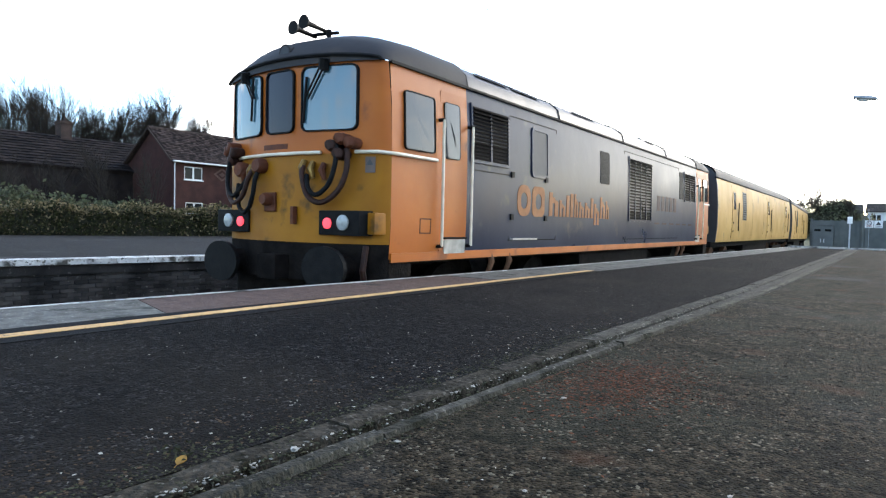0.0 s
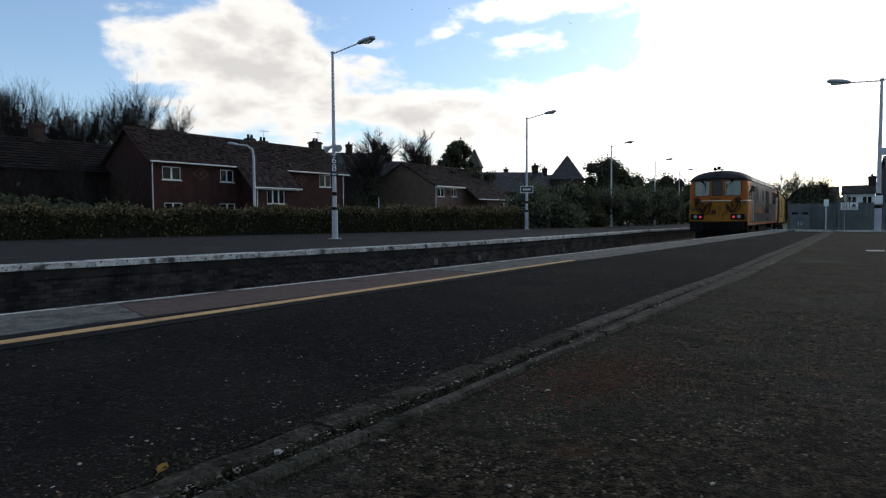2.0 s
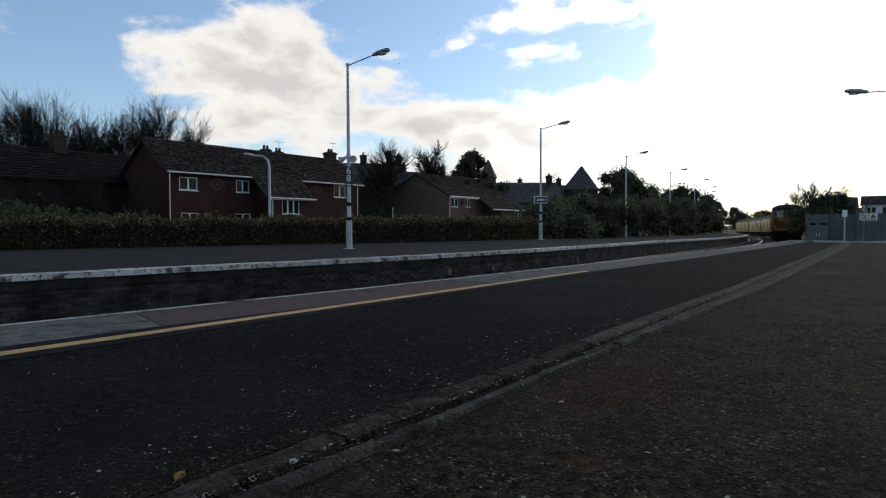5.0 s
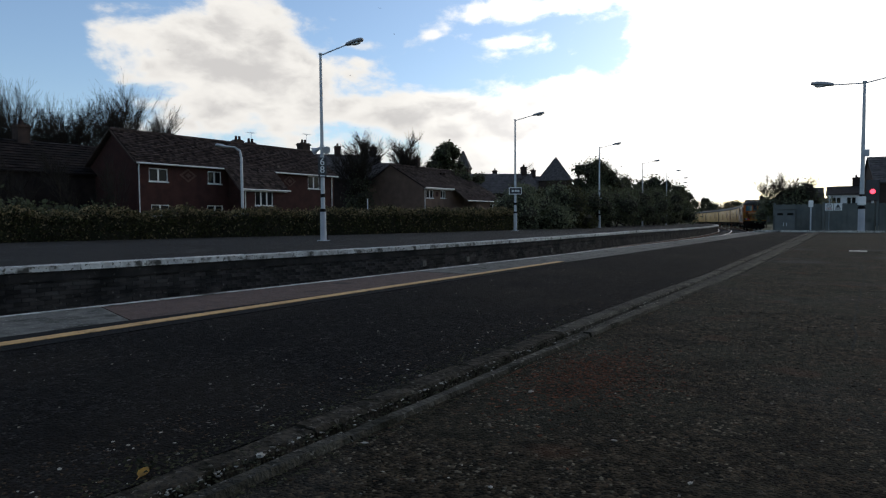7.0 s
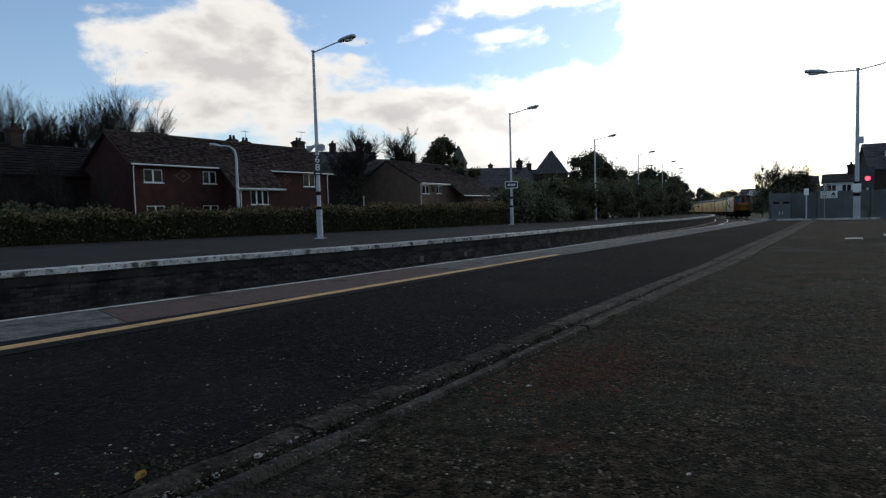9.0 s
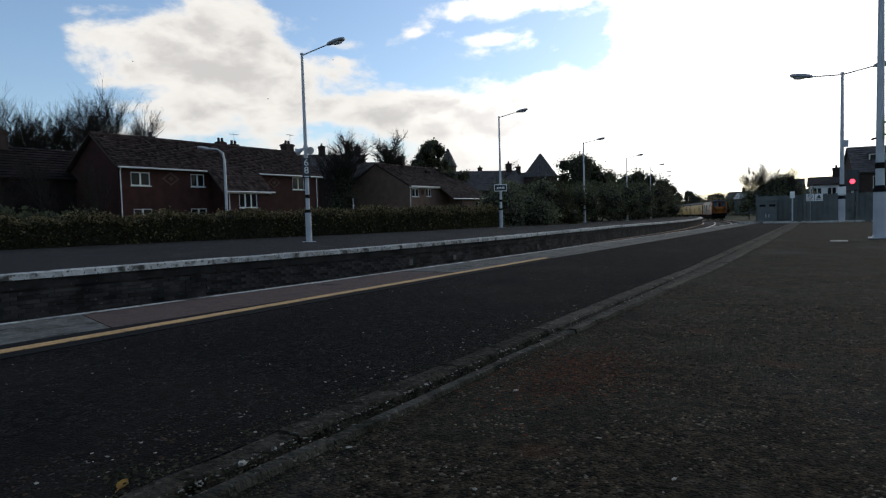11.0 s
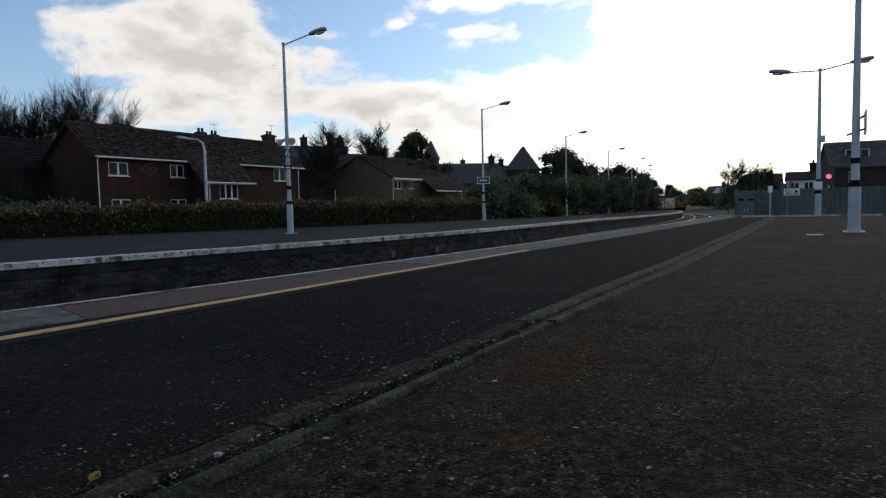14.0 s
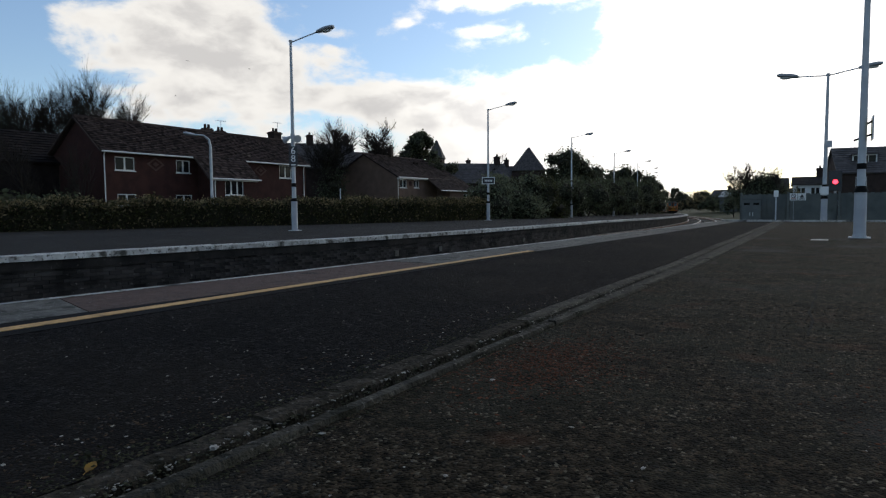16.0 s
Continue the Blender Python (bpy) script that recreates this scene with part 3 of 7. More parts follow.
def near_platform():
    edge = lambda y: interp(NEAR, y)
    ys = steps(-30, 30.2, 60)
    root = thing("near_platform", label="station platform of dark tarmac with pale edge slabs", category="platform", kind="structure")
    ribbon("tarmac_strip", ys, (lambda y: edge(y) + 0.86, channel_x), 0.0, M["tarmac"], root, 0.3)
    ribbon("worn_tarmac", steps(-30, 27.6, 60), (channel_r, lambda y: 14.0), 0.0, M["oldtarmac"], root, 0.3)
    ribbon("worn_tarmac_end", steps(27.6, 30.2, 4), (channel_r, lambda y: channel_r(y) + max(0.02, (30.2 - y) * 1.25)), 0.0, M["oldtarmac"], root, 0.3)
    ribbon("platform_core", ys, (lambda y: edge(y) + 0.12, lambda y: -1.0), -0.31, M["brick_dark"], root, 1.2)
    ribbon("platform_core_east", steps(-30, 27, 20), (lambda y: -1.0, lambda y: 13.9), -0.31, M["brick_dark"], root, 1.2)
    # yellow line and the dark joints at its sides
    ribbon("yellow_line", steps(-30, 8.2, 40), (lambda y: -3.66 + 0.012 * y, lambda y: -3.56 + 0.012 * y), 0.006, M["yellow_line"], root, 0.004)
    ribbon("yellow_line_worn", steps(8.2, 30, 24), (lambda y: -3.555 + 0.006 * (y - 8), lambda y: -3.50 + 0.006 * (y - 8)), 0.006, M["coping"], root, 0.004)
    # low white-painted kerb across the platform end
    rng = np.random.default_rng(66)
    for k in range(17):
        x0, dz = -3.5 + k * 0.915, rng.uniform(-0.008, 0.008)
        part("end_kerb", boxm(x0, x0 + 0.905, 26.95, 27.07, 0.0, 0.066 + dz, bevel=0.006), M["white"], root, "worn white-painted kerb block")
    part("white_mark", boxm(-0.19, 0.07, 12.72, 13.08, 0.002, 0.007), M["white"], root, "short white painted mark")
    # a crack that wanders through the worn surface
    bm = bmesh.new()
    line = [(-0.12, 10.7), (0.0, 8.97), (0.03, 7.4), (-0.01, 5.8), (-0.03, 4.4), (-0.02, 3.5)]
    rows = []
    for y in steps(3.4, 11.0, 90):
        x = float(np.interp(-y, [-q[1] for q in line], [q[0] for q in line])) + 0.02 * noise.noise(Vector((3.0, y * 3, 0)))
        h_ = 0.006 + 0.004 * noise.noise(Vector((9.0, y * 5, 0)))
        rows.append([bm.verts.new((x - h_, y, 0.0035)), bm.verts.new((x + h_, y, 0.0035))])
    for r, q in zip(rows, rows[1:]):
        bm.faces.new((r[0], r[1], q[1], q[0]))
    part("surface_crack", bm, M["joint"], root, "dark wandering crack")
    return root, edge


PLAT, near_edge = near_platform()


def far_platform():
    ys = steps(-30, FAR_END, 110)
    root = thing("far_platform", label="opposite station platform, tarmac with a worn white edge", category="platform", kind="structure")

    def back(y):
        return far_edge(y) - interp([(-30, 19.0), (18, 17.0), (38, 10.8), (200, 10.5)], y)
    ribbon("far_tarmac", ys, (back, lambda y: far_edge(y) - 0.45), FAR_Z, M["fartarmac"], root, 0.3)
    ribbon("wall_core", ys, (back, lambda y: far_edge(y) - 0.16), FAR_Z - 0.302, M["mortar"], root, 1.0)
    return root


FARP = far_platform()


# ---- lamp posts ----
def lantern(bm, x, y, z, dx, dy, length=0.74):
    """A street-lamp head: a flattened tapered body whose long way is (dx, dy)."""
    d = Vector((dx, dy, 0)).normalized()
    s = Vector((-d.y, d.x, 0))
    rings = []
    for f, w, h in ((0, 0.05, 0.05), (0.08, 0.09, 0.08), (0.35, 0.13, 0.11), (0.8, 0.14, 0.10), (0.97, 0.10, 0.07), (1.0, 0.05, 0.04)):
        c = Vector((x, y, z + 0.1 * f)) + d * (length * f)
        rings.append([bm.verts.new(c + s * (w * math.cos(a)) + Vector((0, 0, (h if math.sin(a) > 0 else 0.6 * h) * math.sin(a)))) for a in [2 * math.pi * k / 10 for k in range(10)]])
    for a, b in zip(rings, rings[1:]):
        for k in range(10):
            bm.faces.new((a[k], a[(k + 1) % 10], b[(k + 1) % 10], b[k]))
    bm.faces.new(rings[0][::-1]), bm.faces.new(rings[-1])
    return bm


def lamp_post(x, y, base, height, arms, label, group, r=0.055, signs=True):
    at = pose(x, y, base)
    p = thing("lamp_post", at, label, "lamp post", group)
    low = 0.16 * height
    part("base_plate", boxm(-0.17, 0.17, -0.17, 0.17, 0, 0.02, bevel=0.006), M["galv"], p)
    part("sleeve", tube(bmesh.new(), [(0, 0, 0.02), (0, 0, low)], [r * 1.75, r * 1.7], 12), M["sleeve"], p, "thicker grey painted base sleeve", True)
    part("collar", tube(bmesh.new(), [(0, 0, low - 0.02), (0, 0, low + 0.02), (0, 0, low + 0.10)], [r * 2.0, r * 2.0, r * 1.3], 12), M["black"], p, "dark collar band", True)
    part("band", tube(bmesh.new(), [(0, 0, height * 0.235), (0, 0, height * 0.255)], r * 1.35, 12), M["black"], p, "dark band round the pole", True)
    part("pole", tube(bmesh.new(), [(0, 0, low), (0, 0, height * 0.55), (0, 0, height)], [r * 1.2, r * 1.0, r * 0.72], 12), M["galv"], p, "", True)
    part("cap", tube(bmesh.new(), [(0, 0, height), (0, 0, height + 0.05)], r, 10), M["galv"], p)
    for dx, dy, reach, rise in arms:
        n = math.hypot(dx, dy)
        ux, uy = dx / n, dy / n
        arm = part("arm", tube(bmesh.new(), [(0, 0, height - 0.03), (ux * reach, uy * reach, height + rise)], 0.024, 8), M["galv"], p, "", True)
        lan = part("lantern", lantern(bmesh.new(), ux * reach, uy * reach, height + rise, ux, uy), M["lampgrey"], p, "grey lantern head", True)
        c = Vector((ux, uy, 0)) * (reach + 0.42)
        bm = bmesh.new()
        bmesh.ops.create_uvsphere(bm, u_segments=10, v_segments=6, radius=1.0, matrix=Matrix.Translation((c.x, c.y, height + rise - 0.0)) @ Matrix.Rotation(math.atan2(uy, ux), 4, 'Z') @ Matrix.Diagonal((0.22, 0.09, 0.06, 1)))
        part("diffuser", bm, M["diffuser"], lan, "pale lamp bowl", True)
    return p


FAR_POSTS = [(-16.90, 17.16), (-18.27, 35.54), (-19.45, 53.99), (-21.18, 73.03), (-23.02, 90.89), (-26.0, 108.5), (-29.3, 123.0), (-32.4, 134.0)]
posts = []
for i, (px, py) in enumerate(FAR_POSTS):
    posts.append(lamp_post(px, py, FAR_Z + grade(py), 6.92 - grade(py), [(1.0, 0.12, 1.15, 0.2)], "tall grey tapered lamp post with one arm, on the opposite platform", "far platform lamp posts", 0.066))


def speakers(p, z):
    for s in (-1, 1):
        bm = bmesh.new()
        tube(bm, [(0, 0, z), (s * 0.12, 0.02, z + 0.05), (s * 0.14, 0.02, z + 0.04)], 0.015, 6)
        tube(bm, [(s * 0.10, 0, z + 0.06), (s * 0.20, -0.05, z), (s * 0.34, -0.11, z - 0.06)], [0.05, 0.07, 0.15], 12)
        part("loudspeaker", bm, M["galv"], p, "small grey horn loudspeaker", True)
    part("bracket", boxm(-0.06, 0.06, -0.06, 0.06, z - 0.02, z + 0.16, bevel=0.01), M["galv"], p)


speakers(posts[0], 3.42)
for p in posts[2:5]:
    part("sensor_box", boxm(-0.02, 0.2, -0.1, 0.1, 2.55, 2.8, bevel=0.02), M["galv"], p)


def text(name, body, size, at, material, parent):
    cu = bpy.data.curves.new(name, "FONT")
    cu.body, cu.size, cu.align_x, cu.align_y, cu.extrude = body, size, "CENTER", "CENTER", 0.002
    cu.materials.append(material)
    ob = new(name, cu)
    ob.parent = parent
    ob.matrix_basis = at
    return ob


def stop_marker(post):
    """The car-stop board: a six above an eight."""
    s = thing("car_stop_board", post.matrix_basis @ pose(0, 0, 2.75, 0, 0, 45), "black upright board with white numerals 6 and 8", "sign")
    part("board", boxm(-0.15, 0.15, -0.12, -0.09, -0.38, 0.36, bevel=0.01), M["sign_dark"], s)
    for ch, z in (("6", 0.19), ("8", -0.10)):
        text("numeral", ch, 0.36, pose(0, -0.123, z, 90, 0, 0), M["sign_white"], s)
    part("small_bar", boxm(-0.08, 0.08, -0.124, -0.12, -0.34, -0.30), M["sign_white"], s)


stop_marker(posts[0])


def name_board(post, z):
    s = thing("name_board", post.matrix_basis @ pose(0, 0, z, 0, 0, 30), "dark station name board with a white border and pale lettering", "sign")
    part("board", boxm(-0.40, 0.40, -0.13, -0.10, -0.22, 0.22, bevel=0.01), M["sign_white"], s)
    part("panel", boxm(-0.36, 0.36, -0.136, -0.13, -0.18, 0.18), M["sign_dark"], s)
    for k in range(5):
        part("lettering_bar", boxm(-0.23 + k * 0.1, -0.16 + k * 0.1, -0.141, -0.136, -0.06, 0.06), M["sign_white"], s)


name_board(posts[1], 2.5)

near_posts = [lamp_post(0.56, 14.0, 0.0, 5.4, [(1.0, 0.15, 0.9, 0.1), (-1.0, -0.15, 0.9, 0.1)], "tall grey double-armed lamp post standing on the platform", "near platform lamp posts", 0.06),
              lamp_post(-0.06, 27.6, 0.0, 5.42, [(1.0, 0.15, 0.95, 0.16), (-1.0, -0.15, 0.95, 0.0)], "tall grey double-armed lamp post at the platform end", "near platform lamp posts", 0.066)]


# ---- train ----
LOCO_L, HALF = 15.25, 1.32


def section(s=0.0):
    """Half a body outline from the sole bar to the roof crown; s pulls it inwards."""
    pts = [(HALF - 0.02, 1.12), (HALF, 1.5), (HALF, 2.2), (HALF - 0.015, 2.8), (HALF - 0.05, 3.25)]
    return [(x - s, z) for x, z in pts]


def roof_outline(s=0.0, drop=0.0):
    pts = []
    for k in range(13):
        a = math.pi * k / 12
        pts.append(((HALF - 0.035 - s) * math.cos(a), 3.25 - 0.0 + (0.50 - drop) * math.sin(a) ** 0.85))
    return pts


def loft(bm, stations, closed=False):
    """Faces between outlines at stations: list of lists of points."""
    rows = [[bm.verts.new(p) for p in st] for st in stations]
    for r, s in zip(rows, rows[1:]):
        n = len(r)
        for k in range(n - (0 if closed else 1)):
            bm.faces.new((r[k], r[(k + 1) % n], s[(k + 1) % n], s[k]))
    return rows


def bow(u):
    return -0.30 * (1 - min(1.0, abs(u) / HALF) ** 2.0)


def shell(bm, y0, y1, n=1):
    for sx in (1, -1):
        rows = loft(bm, [[(sx * x, y, z) for x, z in section()] for y in steps(y0, y1, n)])
    return bm


def face_sheet(bm, z0, z1, y, sgn, nz=6, inset=0.0, wide=HALF):
    """The bowed end wall between two heights, its corners rounded; sgn -1 faces backwards."""
    us = [-1.0, -0.985, -0.95] + [k / 10 - 0.9 for k in range(19)] + [0.95, 0.985, 1.0]
    back = {1.0: 0.10, 0.985: 0.045, 0.95: 0.012}
    rows = []
    for z in steps(z0, z1, nz):
        half = float(np.interp(z, [1.12, 1.5, 2.2, 2.8, 3.25], [HALF - 0.02, HALF, HALF, HALF - 0.015, HALF - 0.05]))
        rows.append([bm.verts.new((u * half, y + sgn * (-bow(u * half) - back.get(abs(u), 0.0) - inset), z)) for u in us])
    for r, s in zip(rows, rows[1:]):
        for k in range(len(us) - 1):
            bm.faces.new((r[k], r[k + 1], s[k + 1], s[k]))
    return bm


def rounded(u0, u1, z0, z1, r=0.07, n=4):
    out = []
    for cx, cz, a0 in ((u1 - r, z1 - r, 0), (u0 + r, z1 - r, 90), (u0 + r, z0 + r, 180), (u1 - r, z0 + r, 270)):
        for k in range(n + 1):
            a = radians(a0 + 90 * k / n)
            out.append((cx + r * math.cos(a), cz + r * math.sin(a)))
    return out


def face_panel(outline, y, sgn, thick=0.02, proud=0.012):
    """A plate that follows the bow of the end wall, sliced upright so that it bends with it."""
    us = sorted({round(u, 4) for u, _ in outline})
    us = sorted(set(us + [us[0] + (us[-1] - us[0]) * k / 8 for k in range(1, 8)]))

    def span(u):
        zs = []
        n = len(outline)
        for i in range(n):
            (u0, z0), (u1, z1) = outline[i], outline[(i + 1) % n]
            if min(u0, u1) - 1e-6 <= u <= max(u0, u1) + 1e-6:
                if abs(u1 - u0) < 1e-6:
                    zs += [z0, z1]
                else:
                    zs.append(z0 + (z1 - z0) * (u - u0) / (u1 - u0))
        return min(zs), max(zs)
    bm = bmesh.new()
    rows = []
    for u in us:
        a, b = span(u)
        if b - a < 0.002:
            b = a + 0.002
        yo = y + sgn * (-bow(u) + proud)
        rows.append([bm.verts.new(v) for v in ((u, yo, a), (u, yo, b), (u, yo - sgn * thick, b), (u, yo - sgn * thick, a))])
    for r, s in zip(rows, rows[1:]):
        for k in range(4):
            bm.faces.new((r[k], r[(k + 1) % 4], s[(k + 1) % 4], s[k]))
    bm.faces.new(rows[0]), bm.faces.new(rows[-1][::-1])
    return bm


def face_ring(outer, inner, y, sgn, thick=0.04, proud=0.032):
    bm = bmesh.new()
    loops = [[bm.verts.new((u, y + sgn * (-bow(u) + p), z)) for u, z in o] for o, p in ((outer, proud - thick), (outer, proud), (inner, proud), (inner, proud - thick))]
    n = len(outer)
    for a, b in zip(loops, loops[1:]):
        for i in range(n):
            bm.faces.new((a[i], a[(i + 1) % n], b[(i + 1) % n], b[i]))
    return bm


def side_plate(outline, sx, thick=0.02, proud=0.01):
    """A plate on the body side; outline of (y, z)."""
    def half(z):
        return float(np.interp(z, [1.12, 1.5, 2.2, 2.8, 3.25], [HALF - 0.02, HALF, HALF, HALF - 0.015, HALF - 0.05]))
    bm = bmesh.new()
    A = [bm.verts.new((sx * (half(z) + proud), y, z)) for y, z in outline]
    B = [bm.verts.new((sx * (half(z) + proud - thick), y, z)) for y, z in outline]
    n = len(A)
    for i in range(n):
        bm.faces.new((A[i], A[(i + 1) % n], B[(i + 1) % n], B[i]))
    bm.faces.new(A), bm.faces.new(B[::-1])
    return bm


def side_ring(outer, inner, sx, thick=0.03, proud=0.02):
    def half(z):
        return float(np.interp(z, [1.12, 1.5, 2.2, 2.8, 3.25], [HALF - 0.02, HALF, HALF, HALF - 0.015, HALF - 0.05]))
    bm = bmesh.new()
    loops = [[bm.verts.new((sx * (half(z) + p), y, z)) for y, z in o] for o, p in ((outer, proud - thick), (outer, proud), (inner, proud), (inner, proud - thick))]
    n = len(outer)
    for a, b in zip(loops, loops[1:]):
        for i in range(n):
            bm.faces.new((a[i], a[(i + 1) % n], b[(i + 1) % n], b[i]))
    return bm


def cab_end(loco, sgn):
    """One driving end. sgn -1: at the tail."""
    yc = sgn * LOCO_L / 2
    F = lambda v: yc - sgn * v                          # v metres in from the end
    bm = bmesh.new()
    shell(bm, F(0.10), F(1.60))
    face_sheet(bm, 2.26, 3.25, yc, sgn)
    cab = part("cab_shell", bm, M["orange"], loco, "bright orange cab", True)
    part("front_panel", face_sheet(bmesh.new(), 1.28, 2.26, yc, sgn), M["loco_yellow"], loco, "yellow lower warning panel, grimy", True)
    part("bulkhead", boxm(-1.2, 1.2, min(F(1.5), F(1.6)), max(F(1.5), F(1.6)), 1.2, 3.3), M["grime"], loco)
    part("buffer_beam", face_sheet(bmesh.new(), 0.86, 1.28, yc, sgn, 2), M["grime"], loco, "black buffer beam", True)
    for sx in (-1, 1):
        part("side_sill", boxm(min(sx * 1.02, sx * 1.3), max(sx * 1.02, sx * 1.3), min(F(0.1), F(0.5)), max(F(0.1), F(0.5)), 0.8, 1.12, bevel=0.02), M["grime"], loco)
    # windscreens
    for u0, u1, g in ((-1.05, -0.335, "windscreen"), (-0.235, 0.225, "darkglass"), (0.345, 1.03, "windscreen")):
        rim = part("window_rim", face_ring(rounded(u0 - 0.006, u1 + 0.006, 2.504, 3.216, 0.08), rounded(u0 + 0.010, u1 - 0.010, 2.520, 3.200, 0.07), yc, sgn), M["black"], cab, "black rubber window rim", True)
        part("windscreen", face_panel(rounded(u0, u1, 2.51, 3.21, 0.08), yc, sgn, 0.02, 0.014), M[g], cab, "reflecting cab window")
    # dome over the end, with its peak
    dome = bmesh.new()
    st = []
    for v, sc, up in ((-0.015, 0.985, 0.18), (0.02, 1.0, 0.30), (0.15, 1.0, 0.62), (0.45, 1.0, 0.90), (0.9, 1.0, 1.0), (1.6, 1.0, 1.0)):
        row = []
        for k in range(17):
            a = math.pi * k / 16
            x = (HALF - 0.03) * sc * math.cos(a)
            blend = max(0.0, 1 - v / 0.9)
            row.append((x, F(v) + sgn * (-bow(x)) * blend, 3.25 + 0.53 * up * math.sin(a) ** 0.8))
        st.append(row)
    loft(dome, st)
    low = [(x, y + sgn * 0.02, z) for x, y, z in [(p[0], p[1], 3.235) for p in st[0]]]
    loft(dome, [low, st[0]])
    part("roof_dome", dome, M["roofgrey"], loco, "dark sooty domed cab roof", True)
    rim = bmesh.new()
    tube(rim, [(p[0], p[1] + sgn * 0.012, 3.245 + 0.09 * math.sin(math.pi * k / 16)) for k, p in enumerate(st[0])], 0.022, 6)
    part("roof_gutter", rim, M["black"], loco, "", True)
    # roof lamp and horns
    y = F(-0.20)
    part("headlamp", tube(bmesh.new(), [(0, y + sgn * 0.05, 3.43), (0, y - sgn * 0.25, 3.45)], [0.10, 0.09], 14), M["roofgrey"], loco, "round roof headlamp", True)
    part("headlamp_lens", tube(bmesh.new(), [(0, y + sgn * 0.06, 3.43), (0, y + sgn * 0.052, 3.43)], [0.07, 0.08], 14), M["hatch"], loco, "", True)
    horns = part("horn_mount", tube(bmesh.new(), [(0.1, F(0.34), 3.60), (0.1, F(0.34), 3.83)], 0.03, 8), M["black"], loco, "", True)
    for hx, hz in ((-0.16, 3.81), (0.02, 3.85)):
        bm = tube(bmesh.new(), [(hx, F(0.0), hz), (hx, F(0.02), hz), (hx, F(0.09), hz), (hx, F(0.38), hz - 0.02)], [0.085, 0.075, 0.032, 0.02], 12)
        part("horn", bm, M["black"], loco, "black trumpet horn on the roof", True)
    part("horn_bar", tube(bmesh.new(), [(-0.18, F(0.34), 3.81), (0.24, F(0.36), 3.78)], 0.02, 6), M["black"], loco)
    # waist rail
    def on(u, z, out):
        return (u, yc + sgn * (-bow(u) + out), z)
    part("waist_rail", tube(bmesh.new(), [on(u, 2.27, 0.035) for u in steps(-1.0, 0.62, 10)], 0.02, 8), M["cream"], loco, "cream waist handrail", True)
    part("waist_rail", tube(bmesh.new(), [on(u, 2.27, 0.035) for u in steps(1.02, 1.26, 3)] + [(HALF + 0.03, F(0.14), 2.265)] + [(HALF + 0.03, F(v), 2.265) for v in (0.4, 0.9)], 0.02, 8), M["cream"], loco, "cream waist handrail", True)
    part("waist_rail", tube(bmesh.new(), [(-HALF - 0.03, F(v), 2.265) for v in (0.12, 0.9)], 0.02, 8), M["cream"], loco, "cream waist handrail", True)
    # tail lamp boxes
    for sx in (-1, 1):
        bx = boxm(min(sx * 0.60, sx * 1.2), max(sx * 0.60, sx * 1.2), min(yc + sgn * 0.02, yc + sgn * 0.27), max(yc + sgn * 0.02, yc + sgn * 0.27), 1.37, 1.64, bevel=0.02)
        lb = part("lamp_box", bx, M["black"], loco, "black tail lamp box", True)
        yf = yc + sgn * 0.275
        part("tail_lamp", tube(bmesh.new(), [(sx * 0.74, yf - sgn * 0.02, 1.50), (sx * 0.74, yf + sgn * 0.012, 1.50), (sx * 0.74, yf + sgn * 0.02, 1.50)], [0.06, 0.06, 0.045], 14), M["redlamp"] if sgn < 0 else M["whitelamp"], lb, "lit red tail lamp", True)
        part("marker_lamp", tube(bmesh.new(), [(sx * 0.97, yf - sgn * 0.02, 1.51), (sx * 0.97, yf + sgn * 0.012, 1.51), (sx * 0.97, yf + sgn * 0.02, 1.51)], [0.084, 0.084, 0.07], 14), M["whitelamp"], lb, "unlit white lamp lens", True)
        part("lamp_box_flank", boxm(min(sx * 1.2, sx * 1.30), max(sx * 1.2, sx * 1.30), min(yc - sgn * 0.05, yc + sgn * 0.14), max(yc - sgn * 0.05, yc + sgn * 0.14), 1.39, 1.62, bevel=0.01), M["loco_yellow"], loco, "", True)
        # jumper cables and air hoses
        def hose(pts, r=0.035, m="hose"):
            P = [Vector(on(sx * u, z, o)) for u, z, o in pts]
            fine = []
            for i in range(len(P) - 1):
                a, b = P[max(i - 1, 0)], P[min(i + 2, len(P) - 1)]
                for k in range(5):
                    t = k / 5
                    fine.append(0.5 * ((2 * P[i]) + (P[i + 1] - a) * t + (2 * a - 5 * P[i] + 4 * P[i + 1] - b) * t * t + (3 * P[i] - a - 3 * P[i + 1] + b) * t ** 3))
            fine.append(P[-1])
            return part("hose", tube(bmesh.new(), fine, r, 8), M[m], loco, "dark jumper cable", True)
        hose([(0.98, 2.30, 0.10), (1.0, 2.05, 0.14), (0.92, 1.84, 0.16), (0.74, 1.72, 0.17), (0.55, 1.80, 0.15), (0.45, 2.02, 0.12), (0.42, 2.12, 0.06)], 0.03)
        hose([(0.88, 2.34, 0.12), (0.90, 2.10, 0.18), (0.84, 1.90, 0.2), (0.70, 1.80, 0.2), (0.58, 1.88, 0.17), (0.50, 2.02, 0.1)], 0.026, "black")
        for k, (u, z) in enumerate(((0.92, 2.40), (0.82, 2.33), (1.02, 2.36), (0.90, 2.24))):
            c = on(sx * u, z, 0.08)
            part("coupler_head", tube(bmesh.new(), [on(sx * u, z, -0.02), on(sx * u, z, 0.09), on(sx * u, z, 0.13), on(sx * (u + 0.03), z - 0.05, 0.16)], [0.06, 0.065, 0.075, 0.03], 10), M["redbrown"] if k % 2 == 0 else M["hose"], loco, "brown cable coupler head", True)
